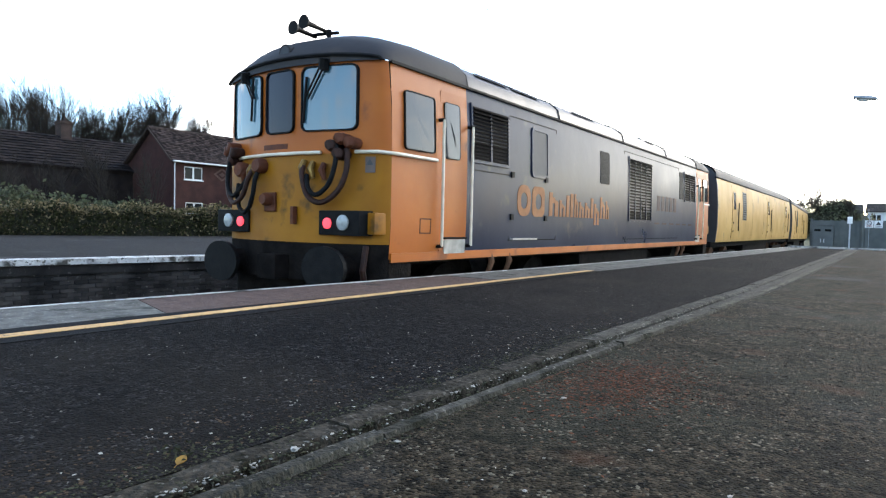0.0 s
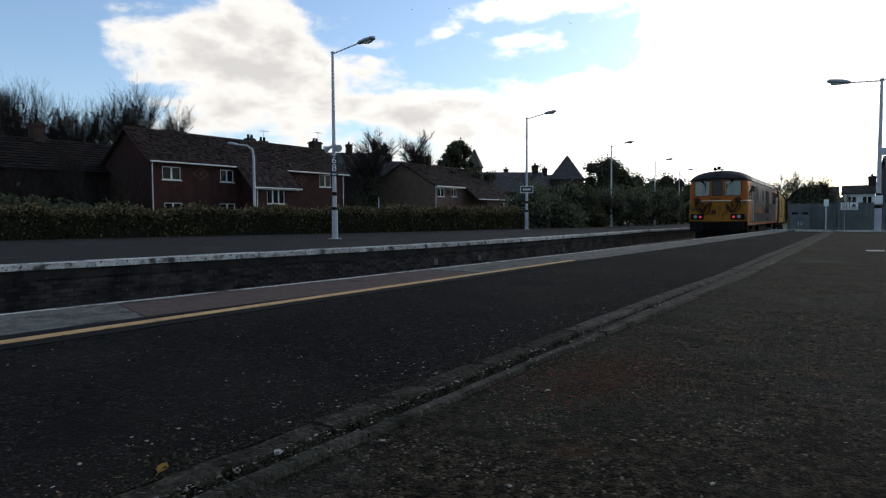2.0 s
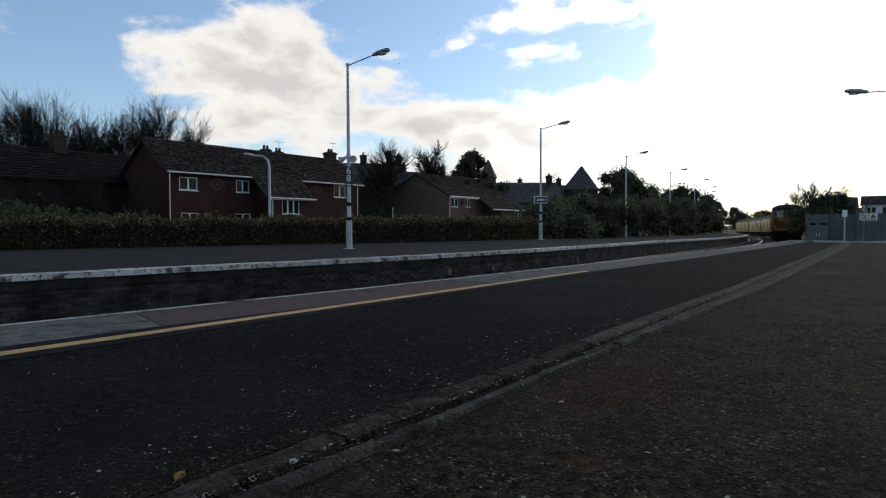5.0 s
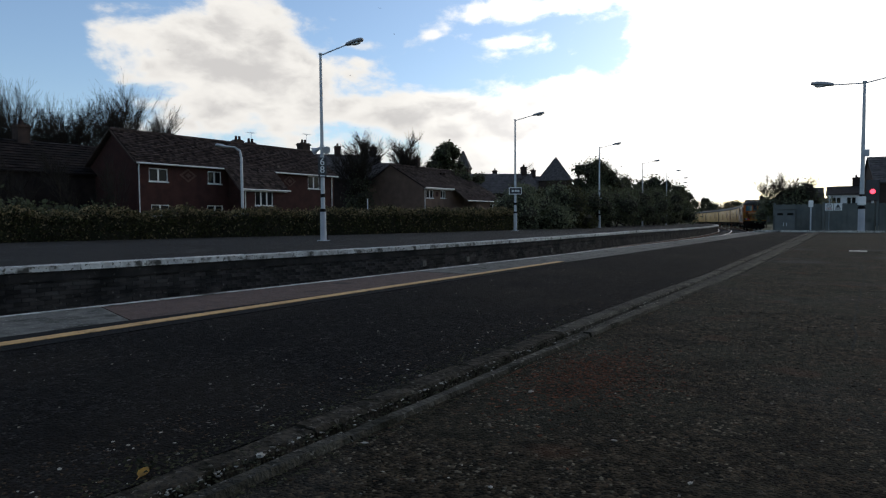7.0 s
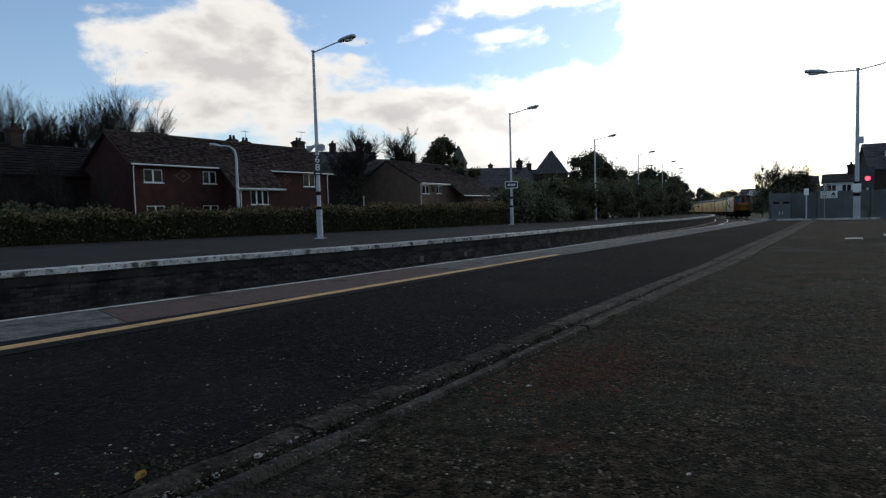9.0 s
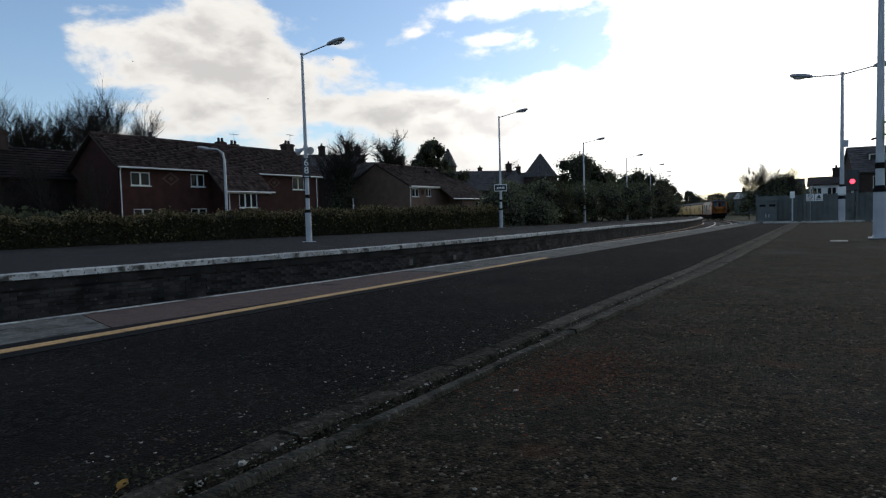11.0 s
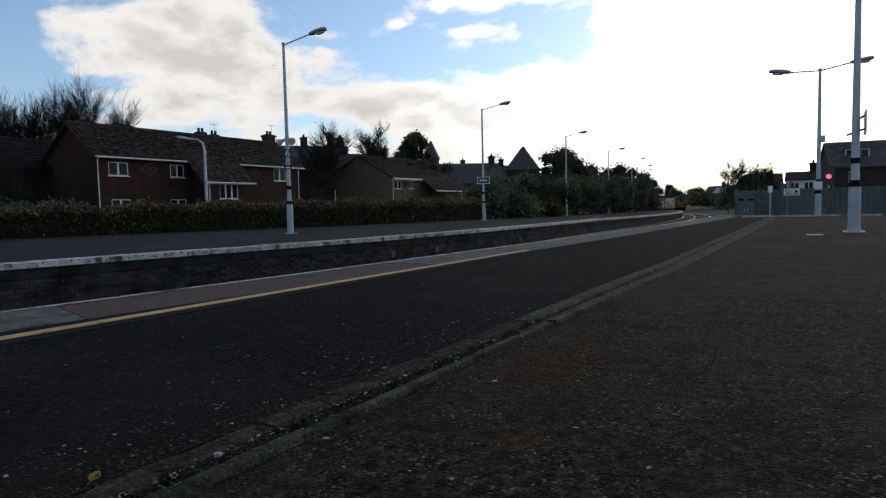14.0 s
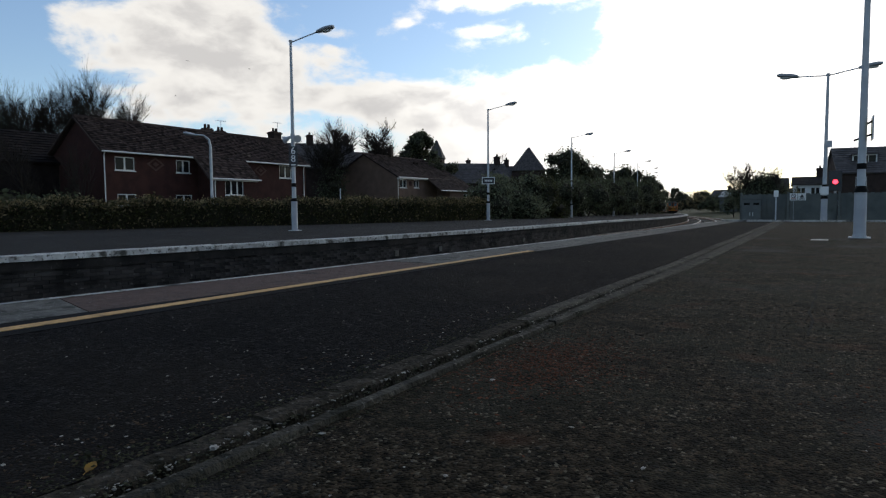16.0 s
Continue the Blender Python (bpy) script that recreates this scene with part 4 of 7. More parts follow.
        for u, z in ((0.40, 2.14), (0.52, 2.12), (0.66, 2.1)):
            part("air_cock", tube(bmesh.new(), [on(sx * u, z + 0.05, 0.03), on(sx * u, z - 0.03, 0.07), on(sx * (u + 0.03), z - 0.13, 0.06)], [0.03, 0.04, 0.022], 8), M["brass"] if u < 0.6 else M["redbrown"], loco, "brass air cock", True)
    # single long hose and sockets in the middle left
    def hose2(pts, r, m):
        P = [on(u, z, o) for u, z, o in pts]
        part("hose", tube(bmesh.new(), P, r, 8), M[m], loco, "dark air hose", True)
    hose2([(-0.30, 2.10, 0.08), (-0.29, 1.98, 0.14), (-0.31, 1.82, 0.15), (-0.38, 1.67, 0.15), (-0.50, 1.60, 0.15), (-0.62, 1.66, 0.15), (-0.70, 1.80, 0.14), (-0.74, 1.95, 0.1)], 0.026, "black")
    for u, z, r in ((-0.30, 2.15, 0.085), (-0.72, 2.12, 0.09), (-0.16, 1.76, 0.07)):
        part("socket", tube(bmesh.new(), [on(u, z, -0.02), on(u, z, 0.10), on(u, z, 0.13)], [r, r * 1.05, r * 0.8], 12), M["redbrown"], loco, "brown round socket cover", True)
    part("plate", boxm(-0.24, -0.05, min(yc + sgn * 0.30, yc + sgn * 0.33), max(yc + sgn * 0.30, yc + sgn * 0.33), 1.62, 1.84, bevel=0.01), M["redbrown"], loco)
    part("lamp_iron", boxm(0.24, 0.29, min(yc + sgn * 0.30, yc + sgn * 0.36), max(yc + sgn * 0.30, yc + sgn * 0.36), 1.48, 1.68, bevel=0.01), M["redbrown"], loco)
    # maker's lettering stays as a faint plate
    part("lettering_bar", face_panel([(-0.30, 2.33), (0.12, 2.33), (0.12, 2.39), (-0.30, 2.39)], yc, sgn, 0.01, 0.004), M["redbrown"], loco, "small dark lettering")
    part("warning_label", face_panel([(1.12, 2.05), (1.22, 2.05), (1.22, 2.22), (1.12, 2.22)], yc, sgn, 0.01, 0.016), M["numeral"], loco, "small pale warning label")
    part("warning_symbol", face_panel([(1.135, 2.13), (1.205, 2.13), (1.17, 2.20)], yc, sgn, 0.005, 0.021), M["sign_dark"], loco)
    # wipers
    for u0, z0, u1, z1 in ((0.62, 3.22, 0.40, 2.86), (-0.70, 3.22, -0.52, 2.95)):
        for d in (0.0, 0.05):
            part("wiper_arm", tube(bmesh.new(), [on(u0 + d, z0, 0.05), on(u1 + d, z1, 0.04)], 0.011, 6), M["black"], loco)
        part("wiper_blade", tube(bmesh.new(), [on(u1 + 0.02, z1 + 0.24, 0.035), on(u1 - 0.02, z1 - 0.26, 0.035)], 0.014, 6), M["black"], loco)
        part("wiper_motor", tube(bmesh.new(), [on(u0 + 0.02, z0 - 0.06, 0.03), on(u0 + 0.05, z0 + 0.06, 0.06)], 0.06, 8), M["black"], loco, "", True)
    # buffers, coupler
    for sx in (-1, 1):
        b = part("buffer", tube(bmesh.new(), [(sx * 0.87, yc - sgn * 0.05, 1.02), (sx * 0.87, yc + sgn * 0.42, 1.02)], [0.17, 0.13], 14), M["grime"], loco, "black buffer", True)
        bm = bmesh.new()
        prism(bm, [(sx * 0.87 + 0.33 * math.cos(a) * (1 if abs(math.cos(a)) < .7 else 0.95), 1.02 + 0.24 * math.sin(a)) for a in [2 * math.pi * k / 20 for k in range(20)]], "y", yc + sgn * 0.42, yc + sgn * 0.47)
        part("buffer_head", bm, M["black"], b, "large oval buffer head", True)
    part("coupler", boxm(-0.16, 0.16, min(yc, yc + sgn * 0.5), max(yc, yc + sgn * 0.5), 0.86, 1.14, bevel=0.04), M["grime"], loco, "black knuckle coupler", True)
    part("snow_plough", boxm(-1.0, 1.0, min(yc, yc + sgn * 0.12), max(yc, yc + sgn * 0.12), 0.32, 0.86, bevel=0.03), M["grime"], loco)
    part("hanging_pipes", tube(bmesh.new(), [(1.15, yc + sgn * 0.10, 1.26), (1.16, yc + sgn * 0.16, 1.0), (1.14, yc + sgn * 0.1, 0.8)], 0.035, 8), M["hose"], loco)
    # side windows and door of the cab
    for sx in (-1, 1):
        def rr(a, b, z0, z1, r=0.05):
            return [(F(v), z) for v, z in rounded(a, b, z0, z1, r)]
        part("side_window_rim", side_ring(rr(0.308, 0.882, 2.338, 2.992, 0.05), rr(0.32, 0.87, 2.35, 2.98, 0.04), sx, 0.034, 0.028), M["black"], cab, "", True)
        part("side_window", side_plate(rr(0.31, 0.89, 2.34, 2.99), sx, 0.016, 0.019), M["paleglass"], cab, "dull brown-tinted side window")
        door = part("cab_door", side_plate(rr(1.02, 1.58, 1.14, 3.12, 0.03), sx, 0.02, 0.008), M["orange"], loco, "orange cab door")
        part("door_window_rim", side_ring(rr(1.085, 1.425, 2.31, 2.99, 0.05), rr(1.095, 1.415, 2.32, 2.98, 0.04), sx, 0.024, 0.016), M["black"], door, "", True)
        part("door_window", side_plate(rr(1.09, 1.43, 2.31, 2.99), sx, 0.012, 0.014), M["paleglass"], door)
        part("kick_plate", side_plate(rr(1.12, 1.58, 1.13, 1.33, 0.01), sx, 0.02, 0.016), M["silver"], door, "white worn kick plate")
        part("threshold", side_plate(rr(1.1, 1.6, 1.335, 1.36, 0.005), sx, 0.03, 0.03), M["black"], door)
        for v in (0.985, 1.625):
            part("door_handrail", tube(bmesh.new(), [(sx * (HALF + 0.06), F(v), z) for z in (1.25, 2.0, 2.75)], 0.018, 8), M["cream"], loco, "cream upright door handrail", True)
            for z in (1.25, 2.75):
                part("handrail_bracket", tube(bmesh.new(), [(sx * (HALF - 0.02), F(v), z), (sx * (HALF + 0.06), F(v), z)], 0.022, 6), M["black"], loco)
        part("access_flap", side_ring(rr(0.62, 0.84, 1.40, 1.58, 0.01), rr(0.635, 0.825, 1.415, 1.565, 0.01), sx, 0.01, 0.004), M["redbrown"], loco)


def louvre(loco, sx, y0, y1, z0, z1, rows, name="side_grille", cols=1):
    g = part(name, side_ring([(y0 - 0.04, z0 - 0.04), (y1 + 0.04, z0 - 0.04), (y1 + 0.04, z1 + 0.04), (y0 - 0.04, z1 + 0.04)], [(y0, z0), (y1, z0), (y1, z1), (y0, z1)], sx, 0.03, 0.025), M["blue"], loco, "louvred grille in the body side")
    part("grille_back", side_plate([(y0, z0), (y1, z0), (y1, z1), (y0, z1)], sx, 0.01, 0.004), M["black"], g)
    w = (y1 - y0) / cols
    for c in range(cols):
        if c:
            part("grille_bar", side_plate([(y0 + c * w - 0.02, z0), (y0 + c * w + 0.02, z0), (y0 + c * w + 0.02, z1), (y0 + c * w - 0.02, z1)], sx, 0.02, 0.024), M["blue"], g)
    h = (z1 - z0) / rows
    for k in range(rows):
        za = z0 + (k + 0.25) * h
        bm = bmesh.new()
        xa, xb = sx * (HALF - 0.01), sx * (HALF + 0.015)
        prism(bm, [(xa, za + 0.55 * h), (xb, za), (xb, za + 0.12 * h), (xa, za + 0.7 * h)], "y", y0, y1)
        part("slat", bm, M["grime"], g)


def locomotive():
    lo = thing("locomotive", None, "orange, yellow and blue-grey railway locomotive leaving along the platform", "locomotive")
    B0, B1 = -LOCO_L / 2 + 1.60, LOCO_L / 2 - 1.60
    part("body_side", shell(bmesh.new(), B0, B1, 6), M["blue"], lo, "dark blue-grey body side with worn reflections", True)
    bm = bmesh.new()
    loft(bm, [[(x, y, z) for x, z in roof_outline()] for y in steps(B0, B1, 12)])
    part("roof", bm, M["roofsheen"], lo, "weathered silver-grey curved roof", True)
    half = sorted((x, z) for x, z in roof_outline() if x >= 0)
    hx, hz = [p[0] for p in half], [p[1] for p in half]
    for sx in (-1, 1):
        for v0, v1 in ((2.5, 3.5), (3.75, 4.5), (6.3, 7.3), (9.6, 10.2), (11.3, 12.1)):
            bm = bmesh.new()
            prof = [(sx * x, float(np.interp(x, hx, hz)) + 0.012) for x in (0.80, 0.95, 1.08)]
            prism(bm, prof + [(x * 0.985, z - 0.05) for x, z in prof[::-1]], "y", -LOCO_L / 2 + v0, -LOCO_L / 2 + v1)
            part("roof_grille", bm, M["black"], lo, "dark grille in the roof shoulder")
    part("floor_pan", boxm(-1.25, 1.25, -7.5, 7.5, 1.05, 1.13), M["grime"], lo)
    cab_end(lo, -1)
    cab_end(lo, 1)
    Y = lambda v: -LOCO_L / 2 + v
    for sx in (-1, 1):
        part("sill_stripe", boxm(min(sx * 1.24, sx * 1.318), max(sx * 1.24, sx * 1.318), Y(0.12), Y(15.1), 1.085, 1.185), M["orange"], lo, "orange stripe along the sole bar")
        part("rain_strip", boxm(min(sx * 1.26, sx * 1.30), max(sx * 1.26, sx * 1.30), Y(0.1), Y(15.15), 3.235, 3.265), M["black"], lo)
        louvre(lo, sx, Y(1.72), Y(2.64), 2.36, 3.04, 14, cols=2)
        louvre(lo, sx, Y(7.86), Y(9.36), 1.70, 2.97, 20, cols=4)
        louvre(lo, sx, Y(12.3), Y(13.4), 2.28, 3.0, 12, cols=2)
        part("body_window", side_plate([(Y(v), z) for v, z in rounded(3.42, 3.92, 2.29, 2.97, 0.06)], sx, 0.02, 0.012), M["hatch"], lo, "grey blanked window hatch")
        part("body_window_rim", side_ring([(Y(v), z) for v, z in rounded(3.38, 3.96, 2.25, 3.01, 0.08)], [(Y(v), z) for v, z in rounded(3.43, 3.91, 2.30, 2.96, 0.05)], sx, 0.03, 0.022), M["blue"], lo)
        part("dark_window", side_plate([(Y(v), z) for v, z in rounded(6.2, 6.68, 2.34, 2.95, 0.05)], sx, 0.02, 0.008), M["black"], lo, "dark narrow window")
        part("dark_window", side_plate([(Y(v), z) for v, z in rounded(11.8, 12.15, 2.30, 3.0, 0.05)], sx, 0.02, 0.008), M["black"], lo, "dark narrow window")
        # panel joints
        for a, b, z0, z1 in ((2.72, 4.30, 1.30, 3.08), (7.56, 11.75, 1.28, 3.1)):
            o = [(Y(a), z0), (Y(b), z0), (Y(b), z1), (Y(a), z1)]
            i = [(Y(a + 0.015), z0 + 0.015), (Y(b - 0.015), z0 + 0.015), (Y(b - 0.015), z1 - 0.015), (Y(a + 0.015), z1 - 0.015)]
            part("panel_joint", side_ring(o, i, sx, 0.01, 0.004), M["black"], lo)
        part("panel_joint", side_plate([(Y(1.66), 2.22), (Y(2.72), 2.22), (Y(2.72), 2.235), (Y(1.66), 2.235)], sx, 0.01, 0.004), M["black"], lo)
        part("footstep", side_plate([(Y(2.78), 1.31), (Y(3.55), 1.31), (Y(3.55), 1.335), (Y(2.78), 1.335)], sx, 0.06, 0.05), M["silver"], lo)
        for k in range(4):
            part("hinge", boxm(min(sx * 1.3, sx * 1.345), max(sx * 1.3, sx * 1.345), Y(2.74 + 1.1 * (k % 2)), Y(2.82 + 1.1 * (k % 2)), 1.6 + 0.6 * (k // 2), 1.68 + 0.6 * (k // 2)), M["black"], lo)
        # fleet lettering as plain blocks
        x = 2.95
        for k, (w, h0, h1, c) in enumerate([(0.42, 1.66, 2.12, 1), (0.42, 1.66, 2.12, 1), (0.06, 0, 0, 0), (0.34, 1.68, 2.06, 1), (0.22, 1.68, 1.95, 1), (0.11, 1.68, 2.04, 1), (0.11, 1.68, 2.08, 1),
                                            (0.16, 1.68, 2.08, 1), (0.20, 1.68, 1.95, 1), (0.22, 1.68, 1.95, 1), (0.11, 1.68, 2.04, 1), (0.24, 1.56, 1.95, 1), (0.24, 1.68, 2.08, 1), (0.16, 1.68, 2.02, 1)]):
            if c:
                if k < 2:      # two large rounded ring-like letters
                    part("lettering_block", side_ring([(Y(v), z) for v, z in rounded(x, x + w, h0, h1, 0.17 if k == 0 else 0.1)], [(Y(v), z) for v, z in rounded(x + 0.11, x + w - 0.11, h0 + 0.11, h1 - 0.11, 0.09)], sx, 0.008, 0.006), M["letter"], lo)
                else:
                    m_ = 0.32 * w if w > 0.15 else 0
                    if m_:
                        part("lettering_block", side_plate([(Y(x), h0), (Y(x + w * 0.36), h0), (Y(x + w * 0.36), h1), (Y(x), h1)], sx, 0.008, 0.006), M["letter"], lo)
                        part("lettering_block", side_plate([(Y(x + w * 0.62), h0), (Y(x + w), h0), (Y(x + w), h0 + (h1 - h0) * 0.62), (Y(x + w * 0.62), h0 + (h1 - h0) * 0.72)], sx, 0.008, 0.006), M["letter"], lo)
                        part("lettering_block", side_plate([(Y(x + w * 0.36), h0 + (h1 - h0) * 0.55), (Y(x + w * 0.62), h0 + (h1 - h0) * 0.55), (Y(x + w * 0.62), h0 + (h1 - h0) * 0.8), (Y(x + w * 0.36), h0 + (h1 - h0) * 0.8)], sx, 0.008, 0.0055), M["letter"], lo)
                    else:
                        part("lettering_block", side_plate([(Y(x), h0), (Y(x + w), h0), (Y(x + w), h1), (Y(x), h1)], sx, 0.008, 0.006), M["letter"], lo)
            x += w + 0.055
        for k in range(5):
            part("number_bar", side_plate([(Y(9.85 + k * 0.35), 1.94), (Y(10.1 + k * 0.35), 1.94), (Y(10.1 + k * 0.35), 2.29), (Y(9.85 + k * 0.35), 2.29)], sx, 0.008, 0.006), M["numeral"], lo)
        for k in range(6):
            part("small_lettering", side_plate([(Y(9.7 + k * 0.62), 1.62), (Y(10.05 + k * 0.62), 1.62), (Y(10.05 + k * 0.62), 1.66), (Y(9.7 + k * 0.62), 1.66)], sx, 0.008, 0.006), M["numeral"], lo)
        # hanging brackets and pipes under the sill
        for v in (2.25, 2.75, 11.9, 12.4):
            part("hanger", tube(bmesh.new(), [(sx * 1.27, Y(v), 1.22), (sx * 1.30, Y(v + 0.05), 1.02), (sx * 1.24, Y(v + 0.02), 0.82)], [0.03, 0.045, 0.03], 8), M["rust"], lo, "", True)
        for v in (3.2, 12.0):
            bg = part("bogie_frame", boxm(min(sx * 1.0, sx * 1.16), max(sx * 1.0, sx * 1.16), Y(v - 1.9), Y(v + 1.9), 0.42, 0.82, bevel=0.05), M["grime"], lo, "grimy bogie frame", True)
            for dv in (-1.3, 1.3):
                # wheels take the underframe colour to paint the dark void beneath the body
                part("wheel", tube(bmesh.new(), [(sx * 0.70, Y(v + dv), 0.5), (sx * 0.84, Y(v + dv), 0.5)], [0.5, 0.5], 24), M["grime"], bg, "steel wheel coloured dark for the shade under the body", True)
                part("axle_box", boxm(min(sx * 1.12, sx * 1.24), max(sx * 1.12, sx * 1.24), Y(v + dv - 0.16), Y(v + dv + 0.16), 0.36, 0.64, bevel=0.04), M["grime"], bg)
        part("equipment_case", boxm(min(sx * 0.75, sx * 1.2), max(sx * 0.75, sx * 1.2), Y(5.6), Y(9.6), 0.5, 1.05, bevel=0.04), M["grime"], lo, "grimy underfloor equipment case")
    # roof hatches and vents
    for v0, v1, s in ((2.0, 2.9, 1), (3.0, 3.9, 1), (5.2, 6.2, 1), (9.4, 10.0, 1), (2.0, 3.9, -1), (5.2, 6.2, -1)):
        bm = bmesh.new()
        rows = []
        for y in (Y(v0), Y(v1)):
            rows.append([bm.verts.new((s * (HALF - 0.035) * math.cos(a) * 1.01, y, 3.25 + 0.515 * math.sin(a) ** 0.85)) for a in steps(0.42, 0.85, 4)])
        for k in range(4):
            bm.faces.new((rows[0][k], rows[0][k + 1], rows[1][k + 1], rows[1][k]))
        part("roof_vent", bm, M["black"], lo, "black roof vent grille")
    for y in (Y(1.62), Y(4.4), Y(7.5), Y(10.6), Y(13.62)):
        part("roof_rib", tube(bmesh.new(), [(x * 1.003, y, z + 0.004) for x, z in roof_outline()], 0.014, 6), M["roofgrey"], lo)
    return lo


COALIP_A = 19.3


def coach(windows):
    c = thing("coach", None, "yellow railway test coach with a dark grey roof", "coach", "train coaches")
    h = COALIP_A / 2
    prof = [(1.33, 1.12), (1.38, 1.6), (1.38, 2.3), (1.34, 2.9), (1.29, 3.2)]
    bm = bmesh.new()
    for sx in (1, -1):
        loft(bm, [[(sx * x, y, z) for x, z in prof] for y in (-h + 0.06, h - 0.06)])
    body = part("body_side", bm, M["coach_yellow"], c, "dull yellow body side", True)
    for s in (-1, 1):
        bm = bmesh.new()
        out = [(x, z) for x, z in prof] + [(1.29 * math.cos(a), 3.2 + 0.55 * math.sin(a)) for a in steps(0.2, math.pi - 0.2, 10)] + [(-x, z) for x, z in reversed(prof)]
        prism(bm, out, "y", s * (h - 0.06), s * h)
        part("end_wall", bm, M["sign_dark"], c, "dark coach end")
        part("gangway", boxm(-0.55, 0.55, min(s * h, s * (h + 0.32)), max(s * h, s * (h + 0.32)), 1.2, 3.25, bevel=0.05), M["black"], c, "black gangway bellows")
        for sx in (-1, 1):
            part("buffer", tube(bmesh.new(), [(sx * 0.87, s * h, 1.02), (sx * 0.87, s * (h + 0.3), 1.02), (sx * 0.87, s * (h + 0.31), 1.02), (sx * 0.87, s * (h + 0.35), 1.02)], [0.1, 0.1, 0.22, 0.22], 12), M["grime"], c, "", True)
    bm = bmesh.new()
    loft(bm, [[(1.31 * math.cos(a), y, 3.19 + 0.60 * math.sin(a) ** 0.85) for a in steps(0, math.pi, 14)] for y in (-h, h)])
    part("roof", bm, M["roofgrey"], c, "dark grey arched roof", True)
    for k in range(7):
        part("roof_vent", boxm(-0.16, 0.16, -h + 1.8 + k * 2.6, -h + 2.2 + k * 2.6, 3.76, 3.88, bevel=0.04), M["roofgrey"], c)
    part("underframe", boxm(-1.2, 1.2, -h, h, 0.95, 1.13), M["grime"], c)
    for sx in (-1, 1):
        def half_at(z):
            return float(np.interp(z, [q[1] for q in prof], [q[0] for q in prof]))

        def plate(a, b, z0, z1, m, nm, out=0.004, lab="", under=c):
            bm = bmesh.new()
            zs = steps(z0, z1, 5)
            rows = [[bm.verts.new(v) for v in ((sx * (half_at(z) + out), a, z), (sx * (half_at(z) + out), b, z), (sx * (half_at(z) - 0.02), b, z), (sx * (half_at(z) - 0.02), a, z))] for z in zs]
            for r, q in zip(rows, rows[1:]):
                for k in range(4):
                    bm.faces.new((r[k], r[(k + 1) % 4], q[(k + 1) % 4], q[k]))
            bm.faces.new(rows[0]), bm.faces.new(rows[-1][::-1])
            return part(nm, bm, M[m], under, lab)
        part("cantrail", boxm(min(sx * 1.25, sx * 1.31), max(sx * 1.25, sx * 1.31), -h, h, 3.17, 3.21), M["grime"], c)
        for a in windows:
            d = plate(-h + a, -h + a + 0.78, 1.22, 3.05, "coach_yellow", "coach_door", 0.012, "yellow coach door")
            plate(-h + a - 0.03, -h + a, 1.2, 3.07, "grime", "door_joint", 0.003, "", d)
            plate(-h + a + 0.78, -h + a + 0.81, 1.2, 3.07, "grime", "door_joint", 0.003, "", d)
            part("door_handrail", tube(bmesh.new(), [(sx * 1.43, -h + a + 0.92, z) for z in (1.5, 2.5)], 0.02, 6), M["black"], d)
            plate(-h + a + 0.2, -h + a + 0.58, 2.25, 2.85, "darkglass", "door_window", 0.015, "", d)
            for z in (1.45, 1.75):
                plate(-h + a + 0.1, -h + a + 0.2, z, z + 0.06, "black", "door_hinge", 0.03, "", d)
        lv = plate(-h + 4.4, -h + 5.2, 1.9, 2.95, "hatch", "side_louvre", 0.006, "pale louvred panel")
        for k in range(12):
            plate(-h + 4.42, -h + 5.18, 1.93 + k * 0.085, 1.965 + k * 0.085, "grime", "slat", 0.012, "", lv)
        for k in (6.6, 9.5, 12.4):
            plate(-h + k, -h + k + 0.03, 1.2, 3.1, "grime", "panel_joint", 0.002)
        for y in (-6.6, 6.6):
            part("bogie_frame", boxm(min(sx * 0.95, sx * 1.12), max(sx * 0.95, sx * 1.12), y - 1.6, y + 1.6, 0.4, 0.78, bevel=0.04), M["grime"], c)
            for d in (-1.2, 1.2):
                part("wheel", tube(bmesh.new(), [(sx * 0.70, y + d, 0.46), (sx * 0.84, y + d, 0.46)], 0.46, 20), M["rust"], c, "", True)
        part("underfloor_box", boxm(min(sx * 0.6, sx * 1.15), max(sx * 0.6, sx * 1.15), -3.6, 2.6, 0.45, 0.95, bevel=0.04), M["grime"], c)
    return c


LOCO = locomotive()
COACHES = [coach((2.4, 10.6, 17.0))]
for _ in range(3):
    COACHES.append(copy_thing(COACHES[0], Matrix()))


# ---- motion ----
S_Y = steps(-60, 330, 780)
S_X = [track_x(y) for y in S_Y]
S_S = [0.0]
for i in range(1, len(S_Y)):
    S_S.append(S_S[-1] + math.hypot(S_Y[i] - S_Y[i - 1], S_X[i] - S_X[i - 1]))


def on_line(s):
    return float(np.interp(s, S_S, S_X)), float(np.interp(s, S_S, S_Y))


# where the tail end stands along the line (y of the rear face) at each time
TAIL = [(0.0, 4.98), (0.5, 11.7), (1.0, 18.6), (1.5, 25.8), (2.0, 32.6), (2.5, 38.6), (3.0, 44.4), (3.5, 50.0), (4.0, 55.6), (6.5, 81.5), (7.0, 86.5), (7.5, 91.5), (8.0, 96.5), (8.5, 101.5),
        (11.0, 125.5), (12.0, 135), (13.0, 144.5), (14.5, 158.5), (16.0, 172.5)]


def tail_s(t):
    return float(np.interp(float(np.interp(t, [a for a, _ in TAIL], [b for _, b in TAIL])), S_Y, S_S))


